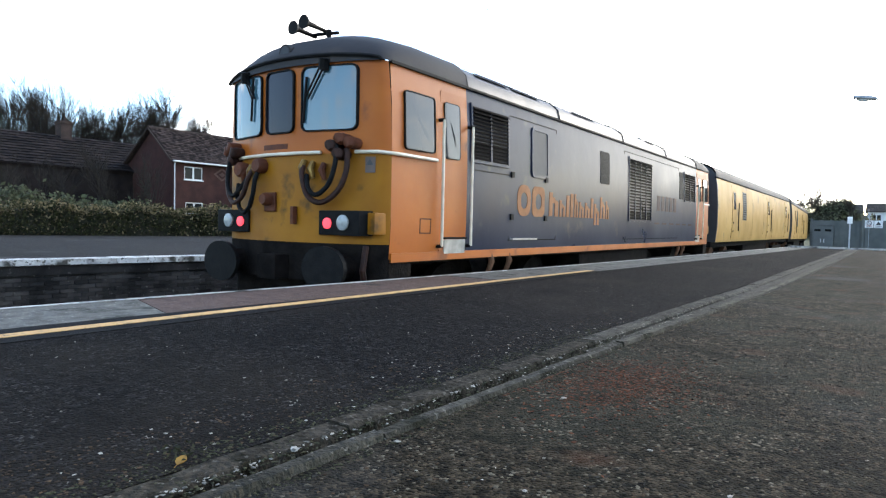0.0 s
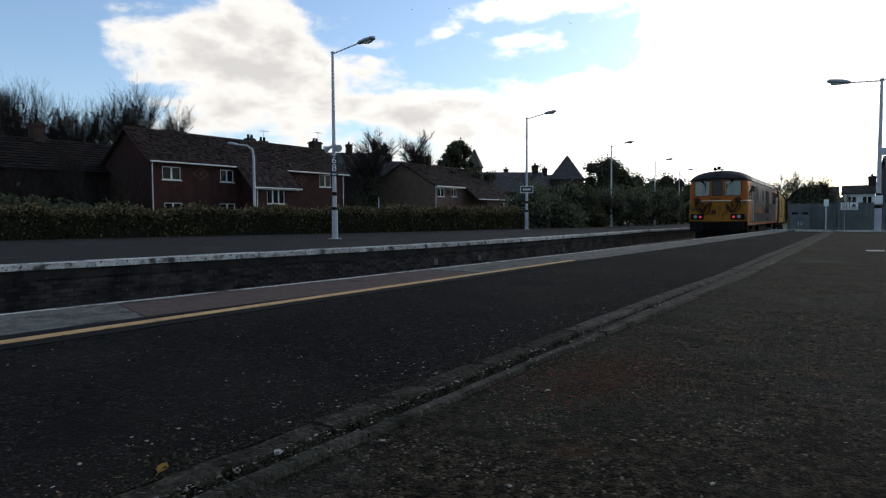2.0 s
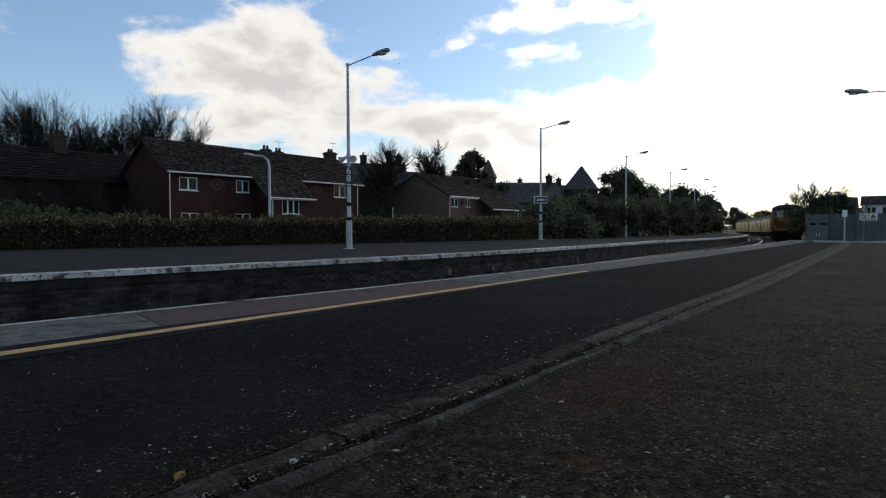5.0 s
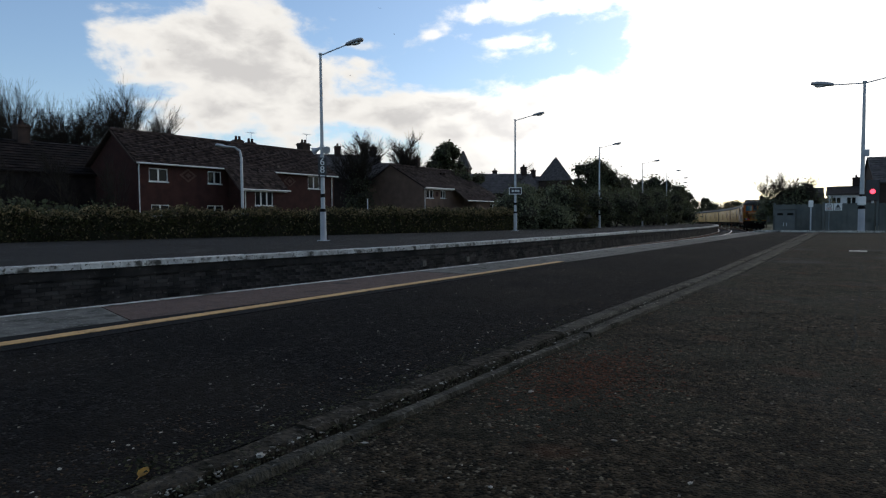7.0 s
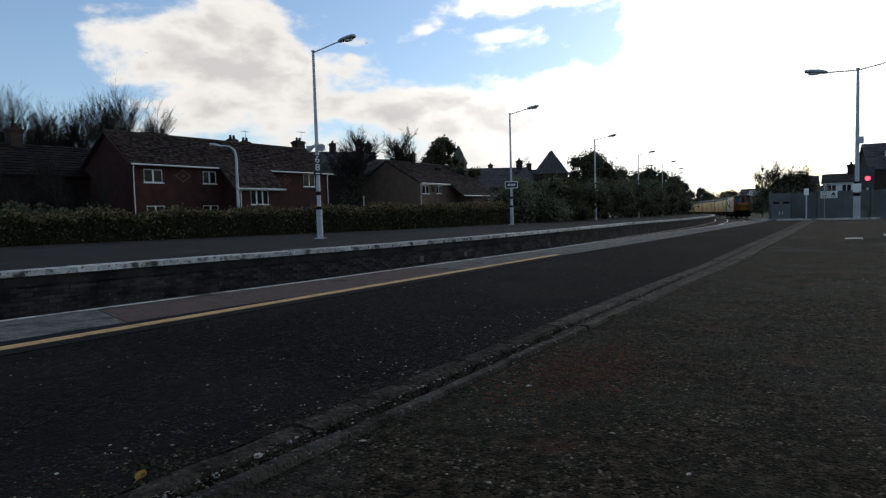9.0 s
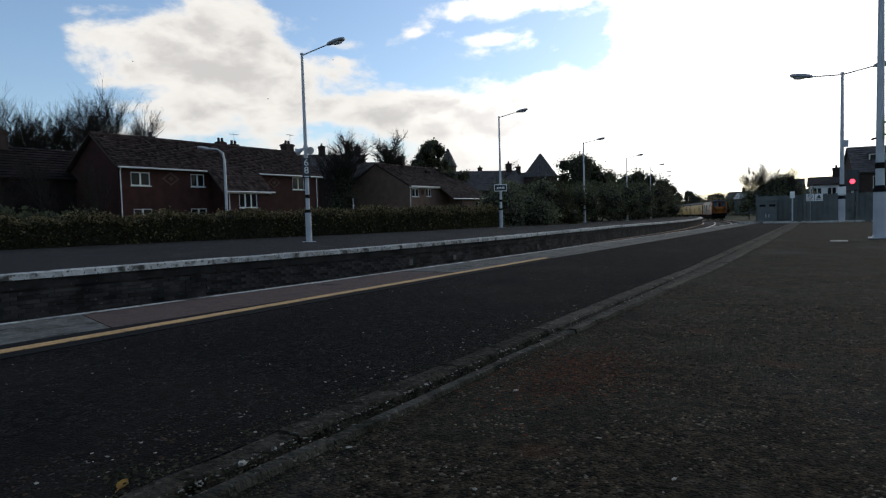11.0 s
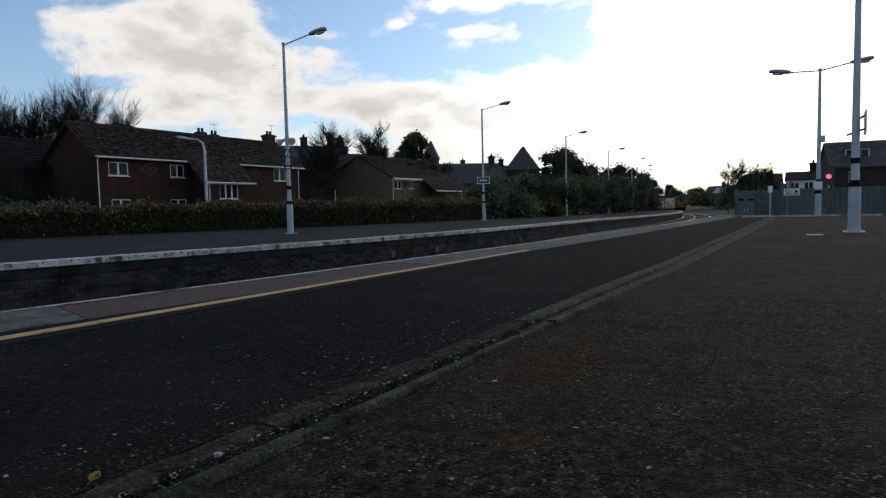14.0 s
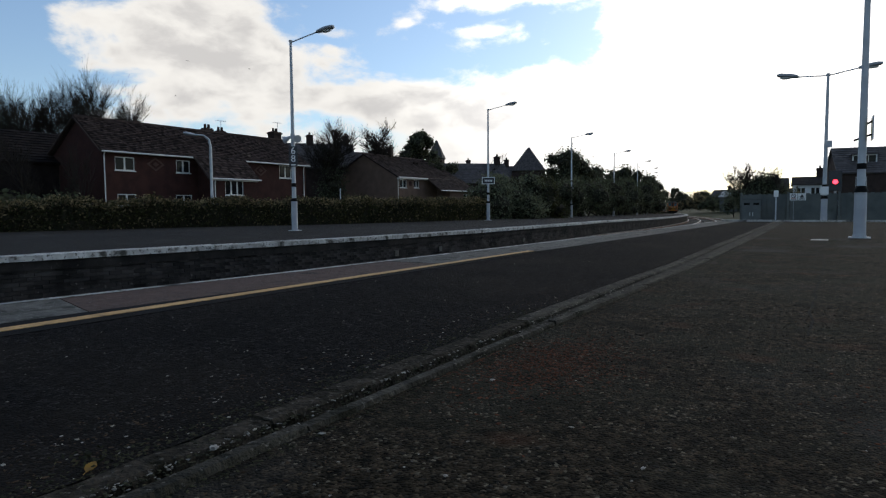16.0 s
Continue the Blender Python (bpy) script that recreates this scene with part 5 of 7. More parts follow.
def vehicle_pose(s_mid, wheelbase):
    ax, ay = on_line(s_mid - wheelbase / 2)
    bx, by = on_line(s_mid + wheelbase / 2)
    return pose((ax + bx) / 2, (ay + by) / 2, RAIL + grade((ay + by) / 2), -0.4 if (ay + by) / 2 > 45 else 0, 0, math.degrees(math.atan2(-(bx - ax), by - ay)))


def motions():
    times = [i * 0.5 for i in range(33)]
    walk(LOCO, [(t, vehicle_pose(tail_s(t) + LOCO_L / 2, 9.75)) for t in times])
    for i, c in enumerate(COACHES):
        off = LOCO_L + 0.95 + COALIP_A / 2 + i * (COALIP_A + 0.75)
        walk(c, [(t, vehicle_pose(tail_s(t) + off, 13.2)) for t in times])
    for k, (g, rows) in enumerate(GULLS):
        walk(g, [(t, pose(2.3 * x, 2.3 * y, 0.62 + 2.3 * (z - 0.62), 6 - 4 * k, 12 - 8 * k, 50 + 25 * k)) for t, x, y, z in rows])


# ---- foliage ----
def leaf_mesh(name, points, size, material, rng, flat=0.0):
    """Small bent leaf clumps (two triangles each) at points, as one mesh."""
    n = len(points)
    P = np.asarray(points, float)
    a = rng.normal(size=(n, 3)); a /= np.linalg.norm(a, axis=1)[:, None]
    b = rng.normal(size=(n, 3)); b -= a * (a * b).sum(1)[:, None]; b /= np.linalg.norm(b, axis=1)[:, None]
    s = size * rng.uniform(0.6, 1.4, n)[:, None]
    V = np.stack([P - a * s, P + b * s * 0.55, P + a * s, P - b * s * 0.55], 1).reshape(-1, 3)
    F = np.arange(4 * n).reshape(-1, 4)
    return mesh_of(name, V.tolist(), F.tolist(), material)


def lump_points(rng, lumps, n, shell=0.45):
    """Points in the outer part of several ellipsoids (x, y, z, rx, ry, rz)."""
    L = np.asarray(lumps, float)
    w = (L[:, 3] * L[:, 4] + L[:, 3] * L[:, 5] + L[:, 4] * L[:, 5])
    k = rng.choice(len(L), n, p=w / w.sum())
    d = rng.normal(size=(n, 3)); d /= np.linalg.norm(d, axis=1)[:, None]
    r = 1 - shell * rng.random(n) ** 1.4 + 0.26 * np.abs(rng.normal(size=n))
    return L[k, :3] + d * r[:, None] * L[k, 3:]


def core_mesh(name, lumps, material, rng, shrink=0.8):
    bm = bmesh.new()
    for x, y, z, rx, ry, rz in lumps:
        r = bmesh.ops.create_icosphere(bm, subdivisions=2, radius=1.0)
        for v in r["verts"]:
            f = shrink * (0.92 + 0.5 * noise.noise(v.co * 1.9 + Vector((x, y, z))))
            v.co = Vector((x + v.co.x * rx * f, y + v.co.y * ry * f, z + v.co.z * rz * f))
    return finish(bm, name)


def branches(rng, base, height, spread, depth=4, trunk=0.16, lean=0.0, split=4, fan=0.62, start=0.25):
    """Limbs of a leafless tree: list of (points, radii)."""
    out = []

    def grow(p, d, length, r, level):
        pts, q, dd = [p], p, d
        n = 3
        for i in range(n):
            dd = (dd + Vector(rng.normal(0, 0.12, 3)) + Vector((0, 0, 0.10))).normalized()
            q = q + dd * (length / n)
            pts.append(q)
        out.append((pts, [max(r * (1 - 0.55 * i / n), 0.006) for i in range(n + 1)], level))
        if level >= depth:
            return
        for _ in range(split if level else split + 3):
            f = rng.uniform(start if level == 0 else 0.25, 1.0)
            k = min(int(f * n), n - 1)
            at = pts[k].lerp(pts[k + 1], f * n - k)
            side = Vector(rng.normal(0, 1, 3)); side.z *= 0.35
            nd = (dd * (1 - fan * 0.6) + side.normalized() * fan * spread).normalized()
            grow(at, nd, length * rng.uniform(0.45, 0.72), r * 0.5, level + 1)
    grow(Vector(base), Vector((lean, 0, 1)).normalized(), height * 0.62, trunk, 0)
    return out


def bare_tree(x, y, z, h, spread, seed, depth=4, split=4, trunk=0.16, label="leafless tree with fine upright twigs", ivy=0.0, thick=1.0):
    rng = np.random.default_rng(seed)
    t = thing("bare_tree", pose(x, y, z), label, "tree", "bare trees")
    br = branches(rng, (0, 0, 0), h, spread, depth, trunk, split=split)
    tr, cr = bmesh.new(), bmesh.new()
    for pts, rad, level in br:
        tube(tr if level < 2 else cr, pts, [r * (1 if level < 2 else thick) for r in rad], 6 if level == 0 else 3, cap=False)
    part("trunk", tr, M["bark"], t)
    part("crown", cr, M["bark"], t, "fine bare twigs")
    if ivy:
        lumps = [(0, 0, h * f, h * ivy * s, h * ivy * s, h * ivy * 1.1) for f, s in ((0.2, 1.0), (0.35, 1.1), (0.5, 0.8), (0.62, 0.45))]
        part("ivy", leaf_mesh("ivy", lump_points(rng, lumps, 2200, 0.6), 0.13, M["leaf_dark"], rng), None, t, "dark ivy on the trunk")
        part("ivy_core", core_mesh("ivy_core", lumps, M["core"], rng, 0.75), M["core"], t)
    return t


def shrub(name, x, y, z, lumps, n, size, material, seed, label, category="bush", group="", stem=0.1):
    rng = np.random.default_rng(seed)
    t = thing(name, pose(x, y, z), label, category, group)
    part("crown", leaf_mesh("crown", lump_points(rng, lumps, n), size, M[material], rng), None, t)
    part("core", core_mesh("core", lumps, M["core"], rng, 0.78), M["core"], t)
    bm = bmesh.new()
    for l in lumps[:4]:
        tube(bm, [(l[0] * 0.3, l[1] * 0.3, 0), (l[0] * 0.7, l[1] * 0.7, l[2] * 0.5), (l[0], l[1], l[2])], [stem, stem * 0.7, stem * 0.4], 6)
    part("trunk", bm, M["bark"], t)
    return t


def rand_lumps(rng, n, rx, ry, h, r0, r1):
    out = []
    for _ in range(n):
        r = rng.uniform(r0, r1)
        zz = rng.uniform(r * 0.6, h - r * 0.8)
        s = 1 - 0.45 * (zz / h) ** 2
        out.append((rng.uniform(-rx, rx) * s, rng.uniform(-ry, ry) * s, zz, r, r, r * rng.uniform(0.75, 1.1)))
    return out


def hedge():
    """The clipped hedge behind the opposite platform: many leaves over a solid core coloured as inner shade, with sawn
    uneven top.
    """
    rng = np.random.default_rng(5)
    line = [(-31.0, 0.0), (-28.2, 9.0), (-25.6, 18.7), (-22.6, 25.0), (-21.0, 31.0), (-20.3, 38.5)]
    Ys = [p[1] for p in line]; Xs = [p[0] for p in line]
    base = FAR_Z - 0.02
    runs = 7
    edges = np.linspace(0.0, 38.5, runs + 1)
    for i in range(runs):
        a, b = edges[i], edges[i + 1]
        h0 = thing("hedge", pose(0, 0, 0), "clipped evergreen hedge with dry leaves and a top coloured sunlit along the platform", "hedge", "hedge plants")
        pts, dry, cv = [], [], bmesh.new()
        n = 5200
        y = rng.uniform(a - 0.12, b + 0.12, n)
        x = np.interp(y, Ys, Xs)
        H = 1.08 + 0.0045 * y + 0.10 * np.sin(y * 1.9) + 0.07 * np.sin(y * 5.1 + 1) + 0.07 * np.abs(rng.normal(size=n))
        kind = rng.random(n)
        fx = np.where(kind < 0.62, x + 0.55 + 0.10 * rng.normal(size=n), x + rng.uniform(-0.5, 0.6, n))
        fz = np.where(kind < 0.62, base + H * rng.random(n) ** 0.8, base + H + 0.06 * rng.normal(size=n))
        P = np.stack([fx, y, fz], 1)
        top = fz > base + H * 0.78
        # half the top leaves take the paler tone, painting sunlight there
        mask = (rng.random(n) < np.where(top, 0.5, 0.13))
        part("foliage", leaf_mesh("leaves", P[~mask], 0.062, M["leaf"], rng), None, h0, "small dark green leaves")
        part("dry_leaves", leaf_mesh("dry_leaves", P[mask], 0.060, M["leaf_dry"], rng), None, h0, "straw-coloured leaves, some dry, some painting sunlit tips")
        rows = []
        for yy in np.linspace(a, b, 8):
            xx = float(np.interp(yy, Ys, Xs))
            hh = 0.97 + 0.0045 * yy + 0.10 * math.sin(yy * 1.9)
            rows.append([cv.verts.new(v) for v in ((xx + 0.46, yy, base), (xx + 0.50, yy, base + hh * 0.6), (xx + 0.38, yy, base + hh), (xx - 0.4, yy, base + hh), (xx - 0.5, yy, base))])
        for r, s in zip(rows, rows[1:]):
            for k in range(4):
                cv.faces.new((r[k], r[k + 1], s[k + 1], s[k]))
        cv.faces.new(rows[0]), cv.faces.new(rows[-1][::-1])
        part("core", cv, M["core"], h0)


hedge()

# trees and bushes beyond the hedge, from the left
rng_t = np.random.default_rng(11)
for i in range(18):
    az = 73.5 - i * 0.86
    d = 62 + 5 * rng_t.random()
    top = float(np.interp(az, [52, 56, 60, 64, 68, 73], [7.6, 8.8, 9.5, 8.9, 9.0, 9.7]))
    bare_tree(-d * math.sin(radians(az)), d * math.cos(radians(az)), -0.4, top * 0.98 + rng_t.random(), 0.40, 100 + i, depth=4, split=7, trunk=0.10, thick=0.8)
for i in range(10):
    az = 73 - i * 1.35
    d = 45 + 3 * rng_t.random()
    bare_tree(*(-d * math.sin(radians(az)), d * math.cos(radians(az))), -0.45, 3.6 + 1.6 * rng_t.random(), 0.45, 120 + i, depth=3, split=5, trunk=0.07, label="thin bare shrub in front of a dark house", thick=0.9)
for i, (az, d, hh, w) in enumerate(((74, 40, 2.9, 2.2), (71, 41, 2.4, 1.8), (67.0, 42, 2.0, 1.6), (63.5, 44, 1.8, 1.4))):
    r = np.random.default_rng(40 + i)
    shrub("ivy_bush", -d * math.sin(radians(az)), d * math.cos(radians(az)), -0.45, rand_lumps(r, 14, w, w, hh, 0.6, 1.1), 4200, 0.13, "leaf_dark", 60 + i, "dense dark ivy-covered bush behind the hedge", "bush", "dark thicket", 0.1)

# bushes behind the posts
BUSHES = [(24.2, 46.5, 3.3, 1.9, "leaf_grey"), (23.2, 49.0, 3.7, 2.4, "leaf_grey"), (21.0, 52.0, 4.1, 2.4, "leaf"), (19.2, 58.0, 3.6, 2.4, "leaf_dark"),
          (17.3, 66.0, 4.0, 2.8, "leaf_dark"), (15.6, 75.0, 4.3, 3.0, "leaf_dark"), (14.2, 84.0, 4.6, 3.2, "leaf_dark"), (13.0, 95.0, 5.0, 3.4, "leaf_dark")]
for i, (az, d, hh, w, m) in enumerate(BUSHES):
    r = np.random.default_rng(80 + i)
    x, y = -d * math.sin(radians(az)), d * math.cos(radians(az))
    shrub("bush", x - 1.8, y, -0.45, rand_lumps(r, 13, w, w, hh, 0.6, 1.15), 6500, 0.10, m, 90 + i, "rounded evergreen bush behind the platform" if "dark" in m else "grey-green leafy bush behind the platform", "bush", "platform bushes", 0.09)
# taller trees behind them
TALL = [(20.6, 84, 8.4, 3.2, 1.0), (18.9, 86, 7.9, 2.8, 1.0), (17.4, 92, 6.8, 3.0, 1.0), (15.2, 96, 6.9, 4.0, 1.0), (13.7, 105, 6.2, 3.4, 1.0), (13.2, 122, 6.0, 3.0, 1.0), (10.6, 215, 7.0, 6.0, 1.0), (9.0, 220, 6.4, 6.0, 1.0), (7.4, 215, 5.8, 6.0, 1.0), (5.6, 190, 5.4, 6.0, 1.0)]
for i, (az, d, hh, w, _) in enumerate(TALL):
    r = np.random.default_rng(140 + i)
    shrub("evergreen_tree", -d * math.sin(radians(az)), d * math.cos(radians(az)), -0.45, [(0, 0, hh * 0.4, w * 0.6, w * 0.6, hh * 0.4)] + rand_lumps(r, 20, w * 0.62, w * 0.62, hh, 0.8, 1.5), 9000, 0.13, "leaf_dark", 160 + i, "dark rounded evergreen tree against the sky", "tree", "background trees", 0.2)


def conifer(x, y, z, h, w, seed):
    rng = np.random.default_rng(seed)
    t = thing("conifer", pose(x, y, z), "dark ragged conifer against the sky", "tree")
    lumps = []
    for k in range(110):
        f = rng.uniform(0.12, 0.96)
        r = w * (1 - f) ** 0.8 * math.sqrt(rng.random()) * rng.uniform(0.7, 1.15)
        a = rng.uniform(0, 6.28)
        lumps.append((r * math.cos(a), r * math.sin(a), h * f + 0.25 * r, 0.65, 0.65, 0.75))
    part("crown", leaf_mesh("crown", lump_points(rng, lumps, 12000, 0.6), 0.17, M["leaf_dark"], rng), None, t)
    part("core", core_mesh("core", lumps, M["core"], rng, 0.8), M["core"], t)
    part("trunk", tube(bmesh.new(), [(0, 0, 0), (0, 0, h * 0.95)], [0.25, 0.04], 8), M["bark"], t)


def polar(az, d):
    return -d * math.sin(radians(az)), d * math.cos(radians(az))


conifer(*polar(33.3, 92), -0.4, 11.8, 8.5, 3)
bare_tree(*polar(41.3, 78), -0.4, 10.5, 0.72, 31, depth=4, split=7, trunk=0.17, ivy=0.15, thick=1.5, label="leafless tree with dark ivy up its trunk")
bare_tree(*polar(37.4, 84), -0.4, 9.9, 0.9, 32, depth=4, split=8, trunk=0.22, thick=1.5, label="broad leafless tree with a rounded crown")
bare_tree(*polar(27.8, 100), -0.4, 8.4, 0.8, 33, depth=4, split=4, trunk=0.12, thick=1.0)
# tree and shrubs past the platform end
rb = np.random.default_rng(7)
shrub("scrub_tree", *polar(4.9, 66), -0.5, [(0, 0, 2.2, 2.3, 2.0, 1.5)] + rand_lumps(rb, 18, 2.4, 2.0, 3.9, 0.4, 0.75), 9000, 0.085, "leaf_grey", 201, "scrubby rounded tree with thin upright shoots beyond the platform", "tree", "", 0.12)
for i, (dx, hh) in enumerate(((-1.9, 3.6), (-0.9, 4.2), (0.1, 4.5), (1.1, 4.2), (2.0, 3.5))):
    bare_tree(polar(4.9, 65.5)[0] + dx, polar(4.9, 65.5)[1], -0.5, hh + 0.3, 0.5, 350 + i, depth=4, split=5, trunk=0.05, thick=0.8, label="bare upright shoots of a scrubby tree")
for i, (az, d, hh, w) in enumerate(((4.6, 100, 3.0, 1.8), (3.9, 92, 2.8, 2.0), (3.2, 80, 2.4, 2.2), (5.4, 120, 3.4, 2.2), (3.2, 95, 3.2, 3.0), (6.9, 150, 3.6, 3.0), (8.0, 175, 4.2, 4.0), (9.4, 200, 5.0, 5.0), (11.6, 235, 7.0, 6.0))):
    r = np.random.default_rng(210 + i)
    shrub("lineside_bush", *polar(az, d), -0.7, rand_lumps(r, 12, w, w, hh, 0.6, 1.2), 3600, 0.15, "leaf_dry" if i % 3 == 1 else "leaf_dark", 230 + i, "brown and green lineside bush", "bush", "lineside bushes", 0.08)


# ---- houses ----
def wall_x(bm, x0, x1, y0, y1, z0, z1, holes):
    """A wall across x0..x1 in thickness, along y, with rectangular holes (ya, yb, za, zb)."""
    ys = sorted({y0, y1, *[v for h in holes for v in h[:2]]})
    zs = sorted({z0, z1, *[v for h in holes for v in h[2:]]})
    for ya, yb in zip(ys, ys[1:]):
        for za, zb in zip(zs, zs[1:]):
            cy, cz = (ya + yb) / 2, (za + zb) / 2
            if not any(h[0] < cy < h[1] and h[2] < cz < h[3] for h in holes):
                box(bm, x0, x1, ya, yb, za, zb)
    bmesh.ops.remove_doubles(bm, verts=bm.verts, dist=0.0005)
    return bm


def window_unit(house, y0, y1, z0, z1, x, lights=2, arch=False):
    """A white framed window in an opening of a wall whose outer face is at x."""
    w = part("window", wall_x(bmesh.new(), x - 0.11, x - 0.03, y0, y1, z0, z1,
             [(y0 + 0.06 + k * (y1 - y0) / lights, y0 - 0.06 + (k + 1) * (y1 - y0) / lights, z0 + 0.06, z1 - 0.06) for k in range(lights)]), M["upvc"], house, "white framed casement window")
    for k in range(lights):
        a, b = y0 + 0.06 + k * (y1 - y0) / lights, y0 - 0.06 + (k + 1) * (y1 - y0) / lights
        part("pane", boxm(x - 0.085, x - 0.07, a, b, z0 + 0.06, z1 - 0.06), M["roomglass"], w)
    part("sill", boxm(x - 0.1, x + 0.08, y0 - 0.06, y1 + 0.06, z0 - 0.07, z0 - 0.004, bevel=0.01), M["upvc"], w, "white window sill")
    part("room_shade", boxm(x - 0.4, x - 0.38, y0, y1, z0, z1), M["brick_dark"], w)
    return w


def tiled_slope(house, name, p0, p1, q0, q1, rows, per_row, rng, material="tile", lift=0.03):
    """A roof slope between eaves p0-p1 and ridge q0-q1, of lapped tiles, as one mesh over a deck."""
    p0, p1, q0, q1 = map(Vector, (p0, p1, q0, q1))
    nrm_ = (p1 - p0).cross(q0 - p0).normalized()
    if nrm_.z < 0:
        nrm_ = -nrm_
    verts, faces = [], []
    for r in range(rows):
        f0, f1 = r / rows, min((r + 1.18) / rows, 1.0)
        a0, a1, b0, b1 = p0.lerp(q0, f0), p1.lerp(q1, f0), p0.lerp(q0, f1), p1.lerp(q1, f1)
        sh = 0.5 * (r % 2) / per_row
        for c in range(per_row):
            g0, g1 = max(0, min(1, (c + 0.03) / per_row + sh - 0.25 / per_row)), max(0, min(1, (c + 0.97) / per_row + sh - 0.25 / per_row))
            if g1 - g0 < 0.002:
                continue
            up = lift * (1 + rng.uniform(-0.3, 0.5))
            k = len(verts)
            lowA, lowB = a0.lerp(a1, g0) + nrm_ * (up + 0.045), a0.lerp(a1, g1) + nrm_ * (up + 0.045)
            topA, topB = b0.lerp(b1, g0) + nrm_ * up * 0.3, b0.lerp(b1, g1) + nrm_ * up * 0.3
            back_ = (q0 - p0).normalized() * 0.06 - nrm_ * 0.075
            verts += [lowA, lowB, topB, topA, lowA + back_, lowB + back_]
            faces += [(k, k + 1, k + 2, k + 3), (k + 4, k + 5, k + 1, k)]
    me = mesh_of("tiles", [tuple(v) for v in verts], faces, M[material])
    bm = bmesh.new()
    A = [bm.verts.new(v) for v in (p0, p1, q1, q0)]
    B = [bm.verts.new(v - nrm_ * 0.12) for v in (p0, p1, q1, q0)]
    for i in range(4):
        bm.faces.new((A[i], A[(i + 1) % 4], B[(i + 1) % 4], B[i]))
    bm.faces.new(A), bm.faces.new(B[::-1])
    deck = part(name, bm, M["slate"] if material == "slate" else M["tile"], house, "brown tiled roof slope")
    tagged(part("tiles", me, None, deck), kind="stuff")
    return deck


def chimney(house, x, y, z0, z1, w=0.6, pots=2):
    c = part("chimney", boxm(x - w / 2, x + w / 2, y - w * 0.6, y + w * 0.6, z0, z1), M["brick_dark"], house, "brick chimney stack")
    part("chimney_cap", boxm(x - w * 0.6, x + w * 0.6, y - w * 0.72, y + w * 0.72, z1 - 0.22, z1 - 0.08), M["brick_dark"], c)
    for k in range(pots):
        yy = y + (k - (pots - 1) / 2) * 0.36
        part("chimney_pot", tube(bmesh.new(), [(x, yy, z1), (x, yy, z1 + 0.35)], [0.13, 0.10], 8), M["tile"], c, "", True)
    return c


def aerial(house, x, y, z):
    bm = tube(bmesh.new(), [(x, y, z), (x, y, z + 1.0)], 0.02, 5)
    for k in range(5):
        tube(bm, [(x - 0.25, y - 0.4 + k * 0.2, z + 0.95), (x + 0.25, y - 0.4 + k * 0.2, z + 0.95)], 0.01, 4)
    tube(bm, [(x, y - 0.5, z + 0.95), (x, y + 0.5, z + 0.95)], 0.012, 4)
    part("tv_aerial", bm, M["galv"], house, "thin television aerial")


def downpipe(house, x, y, z0, z1):
    part("downpipe", tube(bmesh.new(), [(x + 0.06, y, z0), (x + 0.06, y, z1 - 0.25), (x + 0.16, y, z1)], 0.04, 6), M["upvc"], house, "white downpipe")


